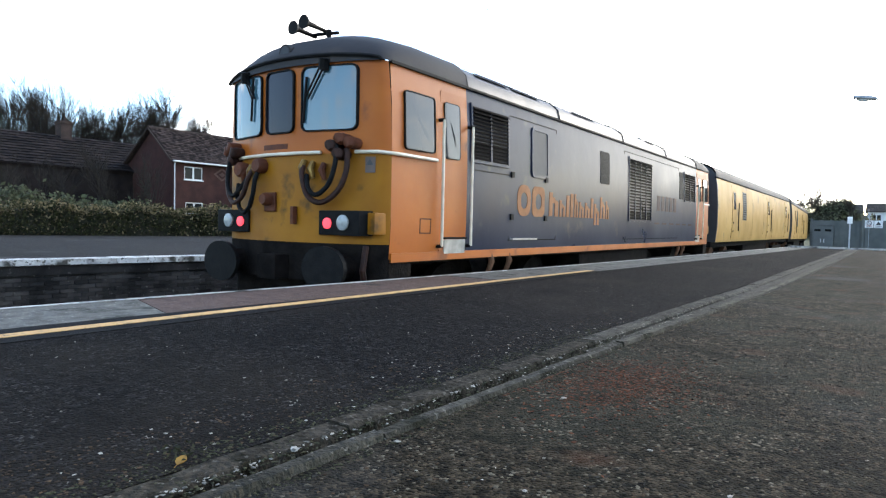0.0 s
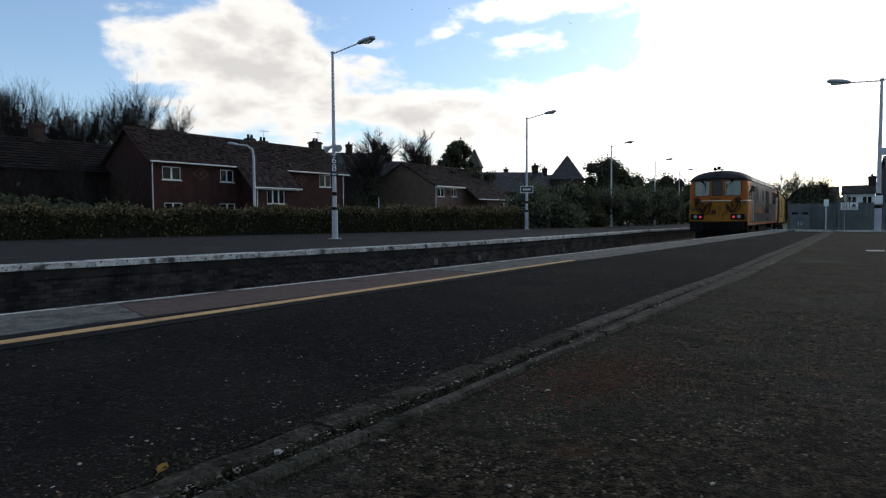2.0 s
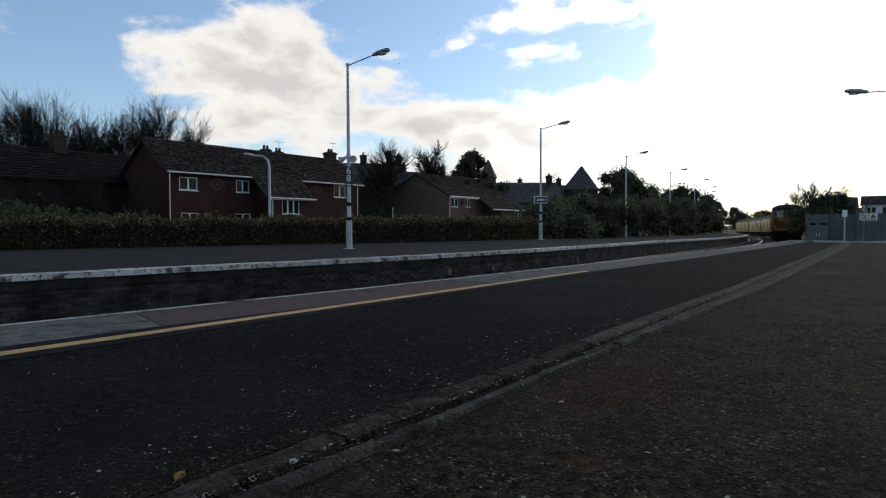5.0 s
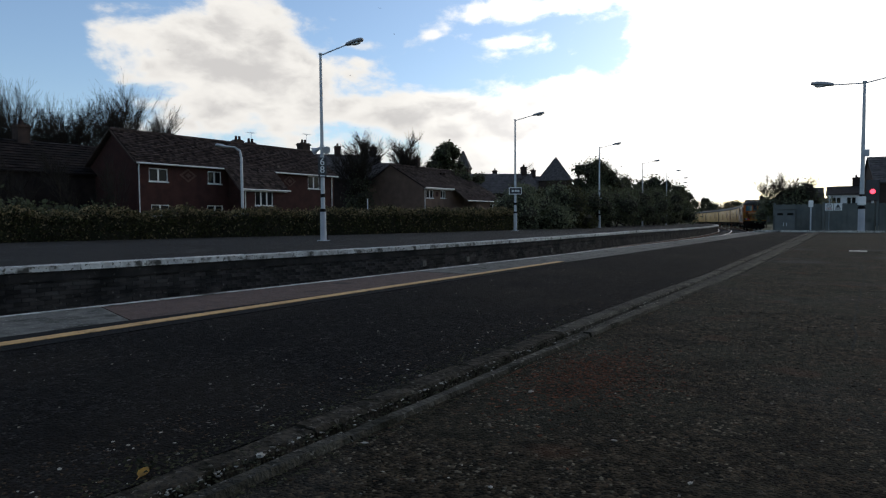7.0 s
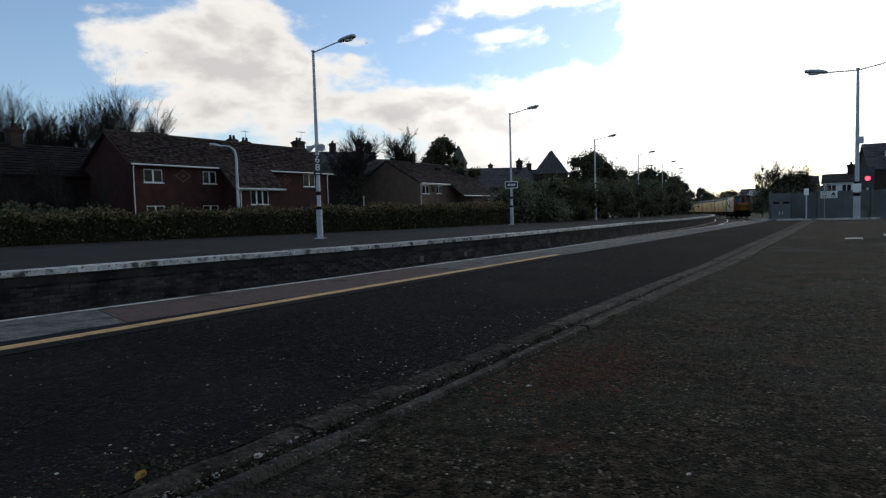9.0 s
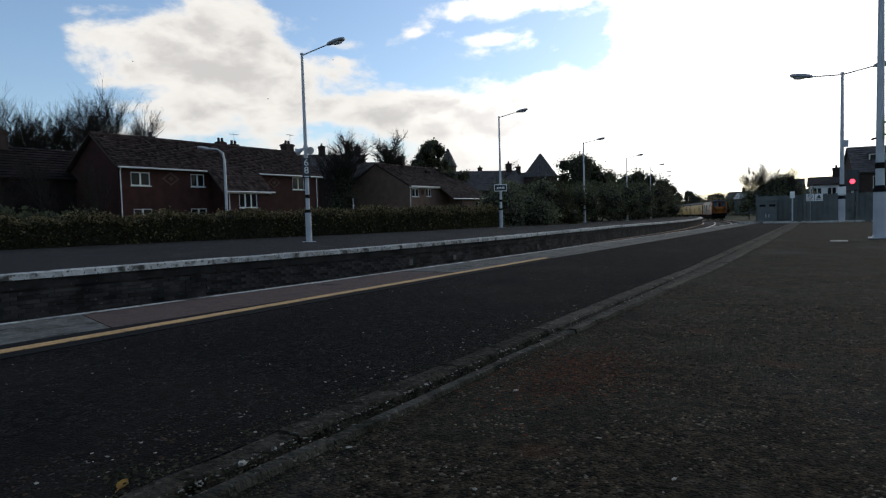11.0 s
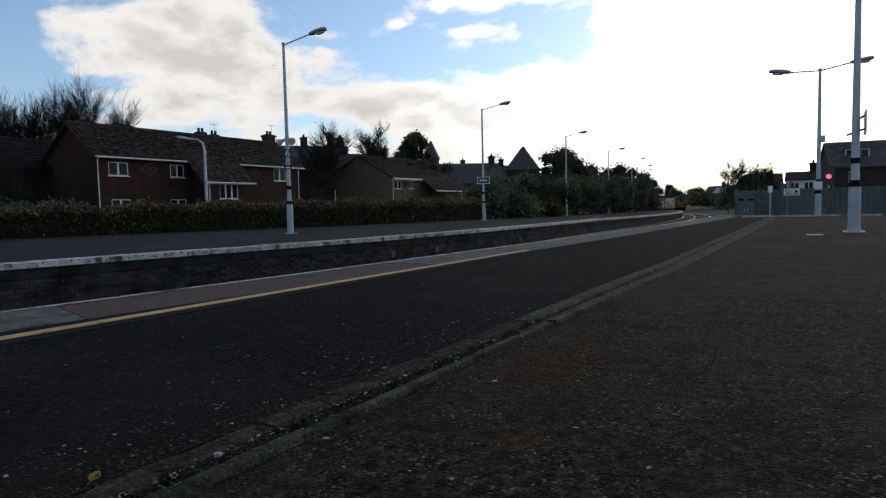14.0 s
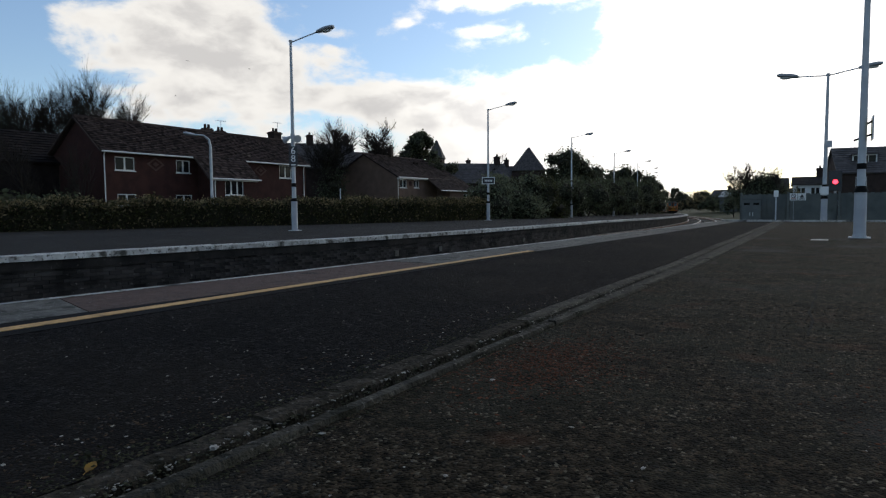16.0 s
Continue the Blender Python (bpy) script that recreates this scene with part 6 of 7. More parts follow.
def terrace():
    """The long brick house behind the hedge: two storeys, one tiled roof, a lower lean-to in the middle."""
    rng = np.random.default_rng(21)
    X, G = -42.0, -0.45
    h = thing("brick_house", pose(X, 24.6, G), "dark red brick terraced house with brown tiled roof and white windows", "house")
    zz = lambda z: z - G
    Y = lambda y: y - 24.6
    wins = [(25.5, 26.95, 3.40, 4.34), (30.3, 31.5, 3.43, 4.38), (40.8, 42.25, 3.42, 4.55), (25.6, 27.0, 0.95, 1.75), (30.2, 31.6, 0.6, 1.75)]
    holes = [(Y(a), Y(b), zz(c), zz(d)) for a, b, c, d in wins]
    part("front_wall", wall_x(bmesh.new(), -0.28, 0.0, 0.0, 19.5, 0.0, zz(4.72), holes), M["brick"], h, "dark red brick front wall")
    for q in holes:
        window_unit(h, *q, 0.0)
    for y0, y1 in ((0.0, 0.28), (19.22, 19.5)):
        bm = bmesh.new()
        prism(bm, [(-0.281, 0.0), (-6.0, 0.0), (-6.0, zz(4.72)), (-2.8, zz(7.02)), (-0.281, zz(4.9))], "y", y0, y1)
        part("gable_wall", bm, M["brick"], h)
    part("back_wall", boxm(-6.28, -6.001, 0, 19.5, 0, zz(4.72)), M["brick"], h)
    tiled_slope(h, "roof", (0.35, -0.25, zz(4.66)), (0.35, 19.75, zz(4.66)), (-2.8, -0.25, zz(7.16)), (-2.8, 19.75, zz(7.16)), 17, 84, rng)
    tiled_slope(h, "roof", (-6.35, -0.25, zz(4.66)), (-6.35, 19.75, zz(4.66)), (-2.8, -0.25, zz(7.16)), (-2.8, 19.75, zz(7.16)), 10, 20, rng)
    part("ridge_tiles", tube(bmesh.new(), [(-2.8, y, zz(7.19)) for y in steps(-0.27, 19.77, 40)], 0.12, 6), M["tile"], h)
    part("bargeboard", tube(bmesh.new(), [(0.36, -0.3, zz(4.6)), (-2.8, -0.3, zz(7.11)), (-6.36, -0.3, zz(4.6))], 0.07, 4), M["brick_dark"], h)
    part("gutter", tube(bmesh.new(), [(0.40, y, zz(4.62)) for y in (-0.2, 6.9)], 0.065, 6), M["upvc"], h, "white gutter")
    part("gutter", tube(bmesh.new(), [(0.40, y, zz(4.62)) for y in (11.6, 19.7)], 0.065, 6), M["upvc"], h, "white gutter")
    # catslide and lean-to with its own window
    lean_w = [(33.3, 35.1, 1.75, 2.92)]
    holes2 = [(Y(a), Y(b), zz(c), zz(d)) for a, b, c, d in lean_w]
    part("lean_to_wall", wall_x(bmesh.new(), 1.55, 1.8, 7.6, 11.8, 0.0, zz(3.02), holes2), M["brick"], h, "brick lean-to wall")
    for y0, y1 in ((7.6, 7.85), (11.55, 11.8)):
        bm = bmesh.new()
        prism(bm, [(0.001, 0), (1.549, 0), (1.549, zz(3.05)), (0.001, zz(4.55))], "y", y0, y1)
        part("lean_to_cheek", bm, M["brick"], h)
    for q in holes2:
        window_unit(h, *q, 1.8, 3)
    tiled_slope(h, "lean_to_roof", (2.1, 7.0, zz(3.0)), (2.1, 12.0, zz(3.0)), (0.30, 7.0, zz(4.80)), (0.30, 12.0, zz(4.80)), 9, 18, rng)
    part("gutter", tube(bmesh.new(), [(2.16, y, zz(2.98)) for y in (7.2, 12.1)], 0.065, 6), M["upvc"], h, "white gutter")
    part("fascia", boxm(1.8, 2.05, 7.4, 11.9, zz(2.86), zz(2.96)), M["upvc"], h)
    for y in (0.12, 7.7, 19.2):
        downpipe(h, 0.0 if y != 7.7 else 1.8, y, 0.0, zz(4.6) if y != 7.7 else zz(2.95))
    # diamond patterns of paler brick
    for y, z, s in ((Y(28.6), zz(3.95), 0.72), (Y(38.6), zz(3.98), 0.72)):
        o = [(y - s, z), (y, z - s * 0.7), (y + s, z), (y, z + s * 0.7)]
        i = [(y - s * 0.7, z), (y, z - s * 0.5), (y + s * 0.7, z), (y, z + s * 0.5)]
        i2 = [(y - s * 0.35, z), (y, z - s * 0.25), (y + s * 0.35, z), (y, z + s * 0.25)]
        bm = bmesh.new()
        for A, B in ((o, i),):
            for k in range(4):
                q = [A[k], A[(k + 1) % 4], B[(k + 1) % 4], B[k]]
                f = [bm.verts.new((0.02, *p)) for p in q]
                g = [bm.verts.new((-0.01, *p)) for p in q]
                bm.faces.new(f)
                for e in range(4):
                    bm.faces.new((f[e], f[(e + 1) % 4], g[(e + 1) % 4], g[e]))
        bm.faces.new([bm.verts.new((0.02, *p)) for p in i2])
        part("brick_diamond", bm, M["brick_pale"], h, "diamond of paler brick")
    chimney(h, -3.8, 5.0, zz(6.0), zz(7.5), 0.45, 1)
    chimney(h, -4.6, 12.2, zz(5.2), zz(7.75), 0.6, 2)
    chimney(h, -4.6, 13.6, zz(5.2), zz(7.65), 0.6, 2)
    chimney(h, -3.4, 19.0, zz(6.3), zz(8.0), 0.8, 2)
    aerial(h, -3.3, 19.3, zz(7.95))
    aerial(h, -4.6, 13.7, zz(7.6))
    return h


terrace()


def gable_house():
    """The house with a broad buff brick gable."""
    rng = np.random.default_rng(22)
    X, Y0, G = -44.0, 61.7, -0.45
    h = thing("gabled_house", pose(X, Y0, G), "buff brick house with a plain gable and brown tiled roof", "house")
    zz = lambda z: z - G
    wins = [(0.55, 2.0, zz(3.1), zz(4.1)), (3.6, 4.7, zz(3.15), zz(4.1))]
    part("front_wall", wall_x(bmesh.new(), -0.28, 0.0, 0.0, 15.0, 0.0, zz(4.45), wins), M["brick_buff"], h, "buff brick front wall")
    for q in wins:
        window_unit(h, *q, 0.0)
    for y0, y1 in ((0.0, 0.28), (14.72, 15.0)):
        bm = bmesh.new()
        prism(bm, [(-0.281, 0.0), (-10.0, 0.0), (-10.0, zz(4.45)), (-5.0, zz(7.25)), (-0.281, zz(4.6))], "y", y0, y1)
        part("gable_wall", bm, M["brick_buff"], h, "plain buff brick gable")
    part("back_wall", boxm(-10.28, -10.001, 0, 15.0, 0, zz(4.45)), M["brick_buff"], h)
    tiled_slope(h, "roof", (0.35, -0.2, zz(4.35)), (0.35, 15.2, zz(4.35)), (-5.0, -0.2, zz(7.35)), (-5.0, 15.2, zz(7.35)), 18, 48, rng)
    tiled_slope(h, "roof", (-10.35, -0.2, zz(4.35)), (-10.35, 15.2, zz(4.35)), (-5.0, -0.2, zz(7.35)), (-5.0, 15.2, zz(7.35)), 10, 20, rng)
    part("ridge_tiles", tube(bmesh.new(), [(-5.0, y, zz(7.38)) for y in steps(-0.2, 15.2, 30)], 0.12, 6), M["tile"], h)
    part("gutter", tube(bmesh.new(), [(0.4, y, zz(4.32)) for y in (-0.1, 6.2)], 0.08, 6), M["upvc"], h, "white gutter")
    part("fascia", boxm(0.1, 0.34, -0.1, 6.2, zz(4.16), zz(4.30)), M["upvc"], h, "white fascia board")
    part("brick_diamond", boxm(-0.01, 0.02, 2.5, 3.1, zz(3.35), zz(3.9)), M["brick"], h)
    # lower wing with a porch
    part("wing_wall", wall_x(bmesh.new(), 1.75, 2.0, 9.0, 14.9, 0, zz(3.0), [(12.6, 14.2, zz(1.1), zz(2.45))]), M["brick_buff"], h)
    window_unit(h, 12.6, 14.2, zz(1.1), zz(2.45), 2.0, 2)
    for y0, y1 in ((9.0, 9.25), (14.65, 14.9)):
        bm = bmesh.new()
        prism(bm, [(0.001, 0), (1.749, 0), (1.749, zz(3.0)), (0.001, zz(4.2))], "y", y0, y1)
        part("wing_cheek", bm, M["brick_buff"], h)
    tiled_slope(h, "wing_roof", (2.4, 6.2, zz(2.85)), (2.4, 15.3, zz(2.85)), (0.3, 6.2, zz(4.45)), (0.3, 15.3, zz(4.45)), 8, 28, rng)
    part("gutter", tube(bmesh.new(), [(2.46, y, zz(2.82)) for y in (6.2, 15.4)], 0.07, 6), M["upvc"], h, "white gutter")
    downpipe(h, 0.0, 0.15, 0, zz(4.3))
    chimney(h, -5.0, 5.6, zz(7.0), zz(8.6), 0.5, 1)
    part("roof_vent", boxm(-3.5, -3.2, 8.6, 8.9, zz(6.3), zz(6.75)), M["tile"], h)
    part("roof_vent", boxm(-3.5, -3.2, 9.4, 9.7, zz(6.3), zz(6.75)), M["tile"], h)
    part("boundary_pole", tube(bmesh.new(), [(-2.0, -8, 0), (-2.0, -8, 3.3)], 0.06, 6), M["galv"], h)
    return h


gable_house()


def plain_house(x, y, ang, w, l, eaves, ridge, wall, roof, label, seed, chimneys=((0.2, 1),), windows=0, hip=0.0):
    """A further house: l along its ridge, w deep, front to local -y."""
    rng = np.random.default_rng(seed)
    G = -0.5
    h = thing("house", pose(x, y, G, 0, 0, ang), label, "house", "background houses")
    e, r = eaves - G, ridge - G
    holes = [(-l / 2 + (k + 0.5) * l / windows - 0.5, -l / 2 + (k + 0.5) * l / windows + 0.5, e - 1.7, e - 0.5) for k in range(windows)]
    bm = wall_x(bmesh.new(), -0.25, 0.0, -l / 2, l / 2, 0, e, holes)
    part("front_wall", bm, M[wall], h).matrix_basis = pose(0, -w / 2, 0, 0, 0, -90)
    for q in holes:
        window_unit(h, *q, 0.0).matrix_basis = pose(0, -w / 2, 0, 0, 0, -90)
    part("back_wall", boxm(-l / 2, l / 2, w / 2 - 0.25, w / 2, 0, e), M[wall], h)
    for s in (-1, 1):
        bm = bmesh.new()
        top = [(0, r - 0.12)] if not hip else []
        prism(bm, [(-w / 2 + 0.251, 0), (w / 2 - 0.251, 0), (w / 2 - 0.251, e)] + top + [(-w / 2 + 0.251, e)], "x", s * l / 2 - (0.25 if s > 0 else 0), s * l / 2 + (0.25 if s < 0 else 0))
        part("gable_wall", bm, M[wall], h)
    k = hip
    for s in (-1, 1):
        tiled_slope(h, "roof", (-l / 2 - 0.2, s * (w / 2 + 0.25), e - 0.1), (l / 2 + 0.2, s * (w / 2 + 0.25), e - 0.1), (-l / 2 - 0.2 + k, 0, r), (l / 2 + 0.2 - k, 0, r), 12, 30, rng, roof)
        if k:
            tiled_slope(h, "roof", (s * (l / 2 + 0.2), -w / 2 - 0.25, e - 0.1), (s * (l / 2 + 0.2), w / 2 + 0.25, e - 0.1), (s * (l / 2 + 0.2 - k), -0.01, r), (s * (l / 2 + 0.2 - k), 0.01, r), 12, 16, rng, roof)
    for f, n in chimneys:
        chimney(h, (f - 0.5) * l, 0.0, r - 0.6, r + 1.1, 0.8, n)
    return h


# shade on this house sits in its roof and wall colours
plain_house(-51.5, 17.0, 90, 8, 22, 4.1, 6.6, "brick_shade", "tile_shade", "long dark brown house behind bare shrubs", 300, ((0.10, 2), (0.42, 2), (0.7, 2)), 0)
plain_house(*polar(43.2, 86), 48, 8, 11, 5.9, 9.3, "brick_dark", "slate", "dark old house with a slate roof and chimneys", 301, ((0.06, 2), (0.5, 2), (0.93, 2)))
plain_house(*polar(39.6, 88), 58, 8, 7, 5.4, 8.4, "brick_dark", "slate", "dark slate-roofed house behind the terrace", 302, ((0.2, 2),))
plain_house(*polar(29.5, 100), 40, 9, 13, 4.4, 7.6, "brick_dark", "slate", "long dark slate-roofed house", 303, ((0.08, 2), (0.92, 2)))
plain_house(*polar(27.2, 112), 30, 8, 9, 5.2, 7.9, "brick_dark", "slate", "dark slate-roofed house with chimneys", 304, ((0.1, 2), (0.85, 2)))
plain_house(*polar(23.6, 110), 20, 5.4, 5.4, 6.9, 10.9, "brick_dark", "slate", "tower house with a steep pyramid slate roof", 305, (), 0, 2.8)
plain_house(*polar(31.9, 122), 20, 2.6, 2.6, 10.2, 13.6, "brick_dark", "slate", "small church tower with a pointed cap", 306, (), 0, 1.4)
plain_house(-9.0, 205, 0, 8, 40, 3.4, 5.4, "brick_dark", "slate", "low dark buildings in the distance", 307, ((0.1, 2), (0.6, 2)))
plain_house(10.3, 84, 8, 9, 20, 4.0, 6.9, "brick_dark", "slate", "dark house with a slate roof and dormers", 308, (), 5)
plain_house(-2.3, 97, 4, 6, 3.2, 3.4, 4.4, "render_white", "slate", "white rendered house beyond the fence", 309, ((0.95, 2),), 2)
plain_house(-6.0, 99, 4, 6, 2.6, 3.2, 4.4, "brick_dark", "slate", "small dark house beyond the fence", 310, (), 0)
plain_house(-13.6, 128, -8, 5, 6, 2.3, 3.3, "fence", "render_white", "low shed with a pale sheet roof", 311, (), 0)


def dormer(x, y, z):
    d = thing("dormer_window", pose(x, y, z), "white dormer window standing on a slate roof", "window")
    part("frame", wall_x(bmesh.new(), -0.08, 0.0, -1.1, 1.1, 0, 0.95, [(-0.98, -0.36, 0.12, 0.85), (-0.3, 0.3, 0.12, 0.85), (0.36, 0.98, 0.12, 0.85)]), M["upvc"], d).matrix_basis = pose(0, 0, 0, 0, 0, -90)
    part("pane", boxm(-1.0, 1.0, 0.04, 0.05, 0.1, 0.87), M["roomglass"], d)
    part("dormer_roof", boxm(-1.25, 1.25, -0.2, 2.4, 0.951, 1.06), M["slate"], d)
    for s in (-1, 1):
        bm = bmesh.new()
        prism(bm, [(0.081, 0), (0.081, 0.95), (2.2, 0.95), (0.9, 0.0)], "x", s * 1.1 - 0.05, s * 1.1 + 0.05)
        part("cheek", bm, M["slate"], d)


dormer(3.3, 80.2, 4.95)
dormer(9.2, 81.0, 4.95)


def street_light(x, y, z, h):
    s = thing("street_light", pose(x, y, z), "slim pale street light with a curved neck", "street light")
    d = Vector((-0.6, -0.8, 0))
    part("column", tube(bmesh.new(), [(0, 0, 0), (0, 0, h - 0.6), tuple(d * 0.08 + Vector((0, 0, h - 0.2))), tuple(d * 0.35 + Vector((0, 0, h))), tuple(d * 0.75 + Vector((0, 0, h + 0.03)))], [0.09, 0.07, 0.06, 0.05, 0.05], 8), M["galv"], s, "", True)
    part("lantern", lantern(bmesh.new(), d.x * 0.75, d.y * 0.75, h, d.x, d.y, 0.65), M["galv"], s, "grey lantern head", True)


street_light(-29.6, 23.6, -0.45, 5.2)


# ---- beyond the platform end ----
def palisade():
    """Tall grey panel fence across the end of the platform."""
    f = thing("end_fence", pose(0, 0, 0), "tall dull grey panel fence across the end of the platform", "fence")
    x, k = -3.5, 0
    while x < 14.0:
        y = 33.6 - 0.10 * (x + 5.0)
        part("fence_post", boxm(x - 0.05, x + 0.05, y - 0.05, y + 0.05, -1.2, 1.22, bevel=0.01), M["fence"], f)
        p = part("fence_panel", boxm(x + 0.06, x + 1.94, y - 0.02 - 0.0, y + 0.015, -1.2, 1.12), M["fence"], f, "dull grey fence panel")
        for j in range(9):
            part("fence_pale", boxm(x + 0.1 + j * 0.205, x + 0.26 + j * 0.205, y - 0.045, y - 0.021, -1.2, 1.14 + 0.02 * (j % 2)), M["fence"], p)
        for z in (0.2, 0.9):
            part("fence_rail", boxm(x + 0.06, x + 1.94, y + 0.016, y + 0.06, z, z + 0.06), M["fence"], p)
        x += 2.0
        k += 1


palisade()


def trackside_cabinet(x, y, z, w, d, h, label):
    c = thing("trackside_cabinet", pose(x, y, z, 0, 0, 4), label, "cabinet", "trackside cabinets")
    part("plinth", boxm(-w / 2 - 0.04, w / 2 + 0.04, -d / 2 - 0.04, d / 2 + 0.04, 0, 0.1), M["kerb"], c)
    part("body", boxm(-w / 2, w / 2, -d / 2, d / 2, 0.1, h, bevel=0.015), M["cabinet"], c)
    part("lid", boxm(-w / 2 - 0.04, w / 2 + 0.04, -d / 2 - 0.05, d / 2 + 0.04, h, h + 0.06, bevel=0.015), M["cabinet"], c)
    for s in (-1, 1):
        door = part("door", boxm(min(0.012 * s, s * (w / 2 - 0.03)), max(0.012 * s, s * (w / 2 - 0.03)), -d / 2 - 0.02, -d / 2 - 0.001, 0.16, h - 0.05, bevel=0.006), M["cabinet"], c)
        part("handle", boxm(s * 0.06 - 0.015, s * 0.06 + 0.015, -d / 2 - 0.05, -d / 2 - 0.021, h * 0.5, h * 0.5 + 0.16), M["galv"], door)
        part("vent", boxm(s * w * 0.25 - 0.12, s * w * 0.25 + 0.12, -d / 2 - 0.026, -d / 2 - 0.0205, h - 0.26, h - 0.16), M["black"], door)


trackside_cabinet(-2.95, 32.4, -0.6, 0.8, 0.45, 1.5, "grey double-door equipment cabinet beyond the platform end")


def board_post(x, y):
    p = thing("sign_post", pose(x, y, -0.1), "slim post carrying a small pale board", "sign post")
    part("pole", tube(bmesh.new(), [(0, 0, 0), (0, 0, 1.28)], 0.028, 8), M["galv"], p)
    part("board", boxm(-0.09, 0.09, -0.05, -0.03, 1.08, 1.36, bevel=0.01), M["sign_white"], p, "small pale board")


board_post(-1.86, 30.9)


def warning_boards(x, y, z):
    s = thing("warning_sign", pose(x, y, z), "two white warning boards with round and triangular symbols", "sign")
    for k, dx in enumerate((-0.27, 0.27)):
        part("board", boxm(dx - 0.25, dx + 0.25, -0.02, 0.0, -0.26, 0.26, bevel=0.008), M["sign_white"], s)
        if k == 0:
            bm = bmesh.new()
            tube(bm, [(dx + 0.14 * math.cos(a), -0.028, 0.07 + 0.14 * math.sin(a)) for a in steps(0, 2 * math.pi, 20)], 0.022, 6)
            tube(bm, [(dx - 0.1, -0.028, 0.17), (dx + 0.1, -0.028, -0.03)], 0.02, 6)
            part("round_symbol", bm, M["sign_dark"], s, "round prohibition symbol")
        else:
            bm = bmesh.new()
            prism(bm, [(dx - 0.16, -0.06), (dx + 0.16, -0.06), (dx, 0.2)], "y", -0.03, -0.0205)
            part("triangle_symbol", bm, M["sign_dark"], s, "triangular warning symbol")
        for j in range(2):
            part("lettering_bar", boxm(dx - 0.18, dx + 0.18, -0.026, -0.0205, -0.14 - j * 0.07, -0.105 - j * 0.07), M["sign_red"] if k == 0 and j == 0 else M["sign_dark"], s)
    part("post", tube(bmesh.new(), [(-0.27, 0.03, (-z - 0.9) / 0.62), (-0.27, 0.03, 0.75)], 0.03, 6), M["galv"], s)
    s.scale = (0.62, 1.0, 0.62)


warning_boards(-1.12, 33.2, 1.0)


def signal(x, y):
    s = thing("railway_signal", pose(x, y, -0.9), "black railway signal head showing a lit red light", "signal")
    part("post", tube(bmesh.new(), [(0, 0.1, 0), (0, 0.1, 3.3)], 0.07, 10), M["galv"], s, "", True)
    part("backboard", boxm(-0.33, 0.33, -0.02, 0.02, 2.35, 3.55, bevel=0.05), M["sign_dark"], s, "black backing board")
    part("hood", tube(bmesh.new(), [(0, -0.02, 2.88), (0, -0.3, 2.88)], [0.14, 0.15], 14, cap=False), M["black"], s, "", True)
    part("red_light", tube(bmesh.new(), [(0, -0.022, 2.88), (0, -0.06, 2.88)], [0.135, 0.12], 16), M["signalred"], s, "glowing red signal light", True)
    part("number_plate_bar", boxm(-0.16, 0.16, -0.05, -0.03, 1.5, 1.85), M["sign_white"], s)


signal(0.42, 44.0)


def equipment_on_posts():
    p = near_posts[1]
    part("sign_box", boxm(-0.13, 0.13, -0.16, -0.08, 1.0, 1.3, bevel=0.01), M["sign_white"], p, "small pale notice box")
    part("floodlight", boxm(-0.02, 0.2, -0.09, 0.09, 2.75, 3.0, bevel=0.03), M["galv"], p, "small floodlight")
    q = near_posts[0]
    # a narrow framed board seen edge-on, on brackets
    b = part("side_board_frame", wall_x(bmesh.new(), 0.13, 0.155, -0.22, 0.22, 1.80, 2.22, [(-0.18, 0.18, 1.84, 2.18)]), M["galv"], q, "framed board on a bracket")
    part("side_board", boxm(0.136, 0.148, -0.18, 0.18, 1.84, 2.18), M["sign_yellow"], b)
    part("bracket", tube(bmesh.new(), [(0.0, 0, 2.06), (0.14, 0, 2.14)], 0.018, 6), M["black"], q)
    part("bracket", tube(bmesh.new(), [(-0.14, 0, 1.80), (0.14, 0, 1.90)], 0.018, 6), M["black"], q)
    for a in (0, 90, 180, 270):
        part("bolt", tube(bmesh.new(), [(0.13 * math.cos(radians(a + 45)), 0.13 * math.sin(radians(a + 45)), 0.02), (0.13 * math.cos(radians(a + 45)), 0.13 * math.sin(radians(a + 45)), 0.06)], 0.018, 6), M["galv"], q)


equipment_on_posts()


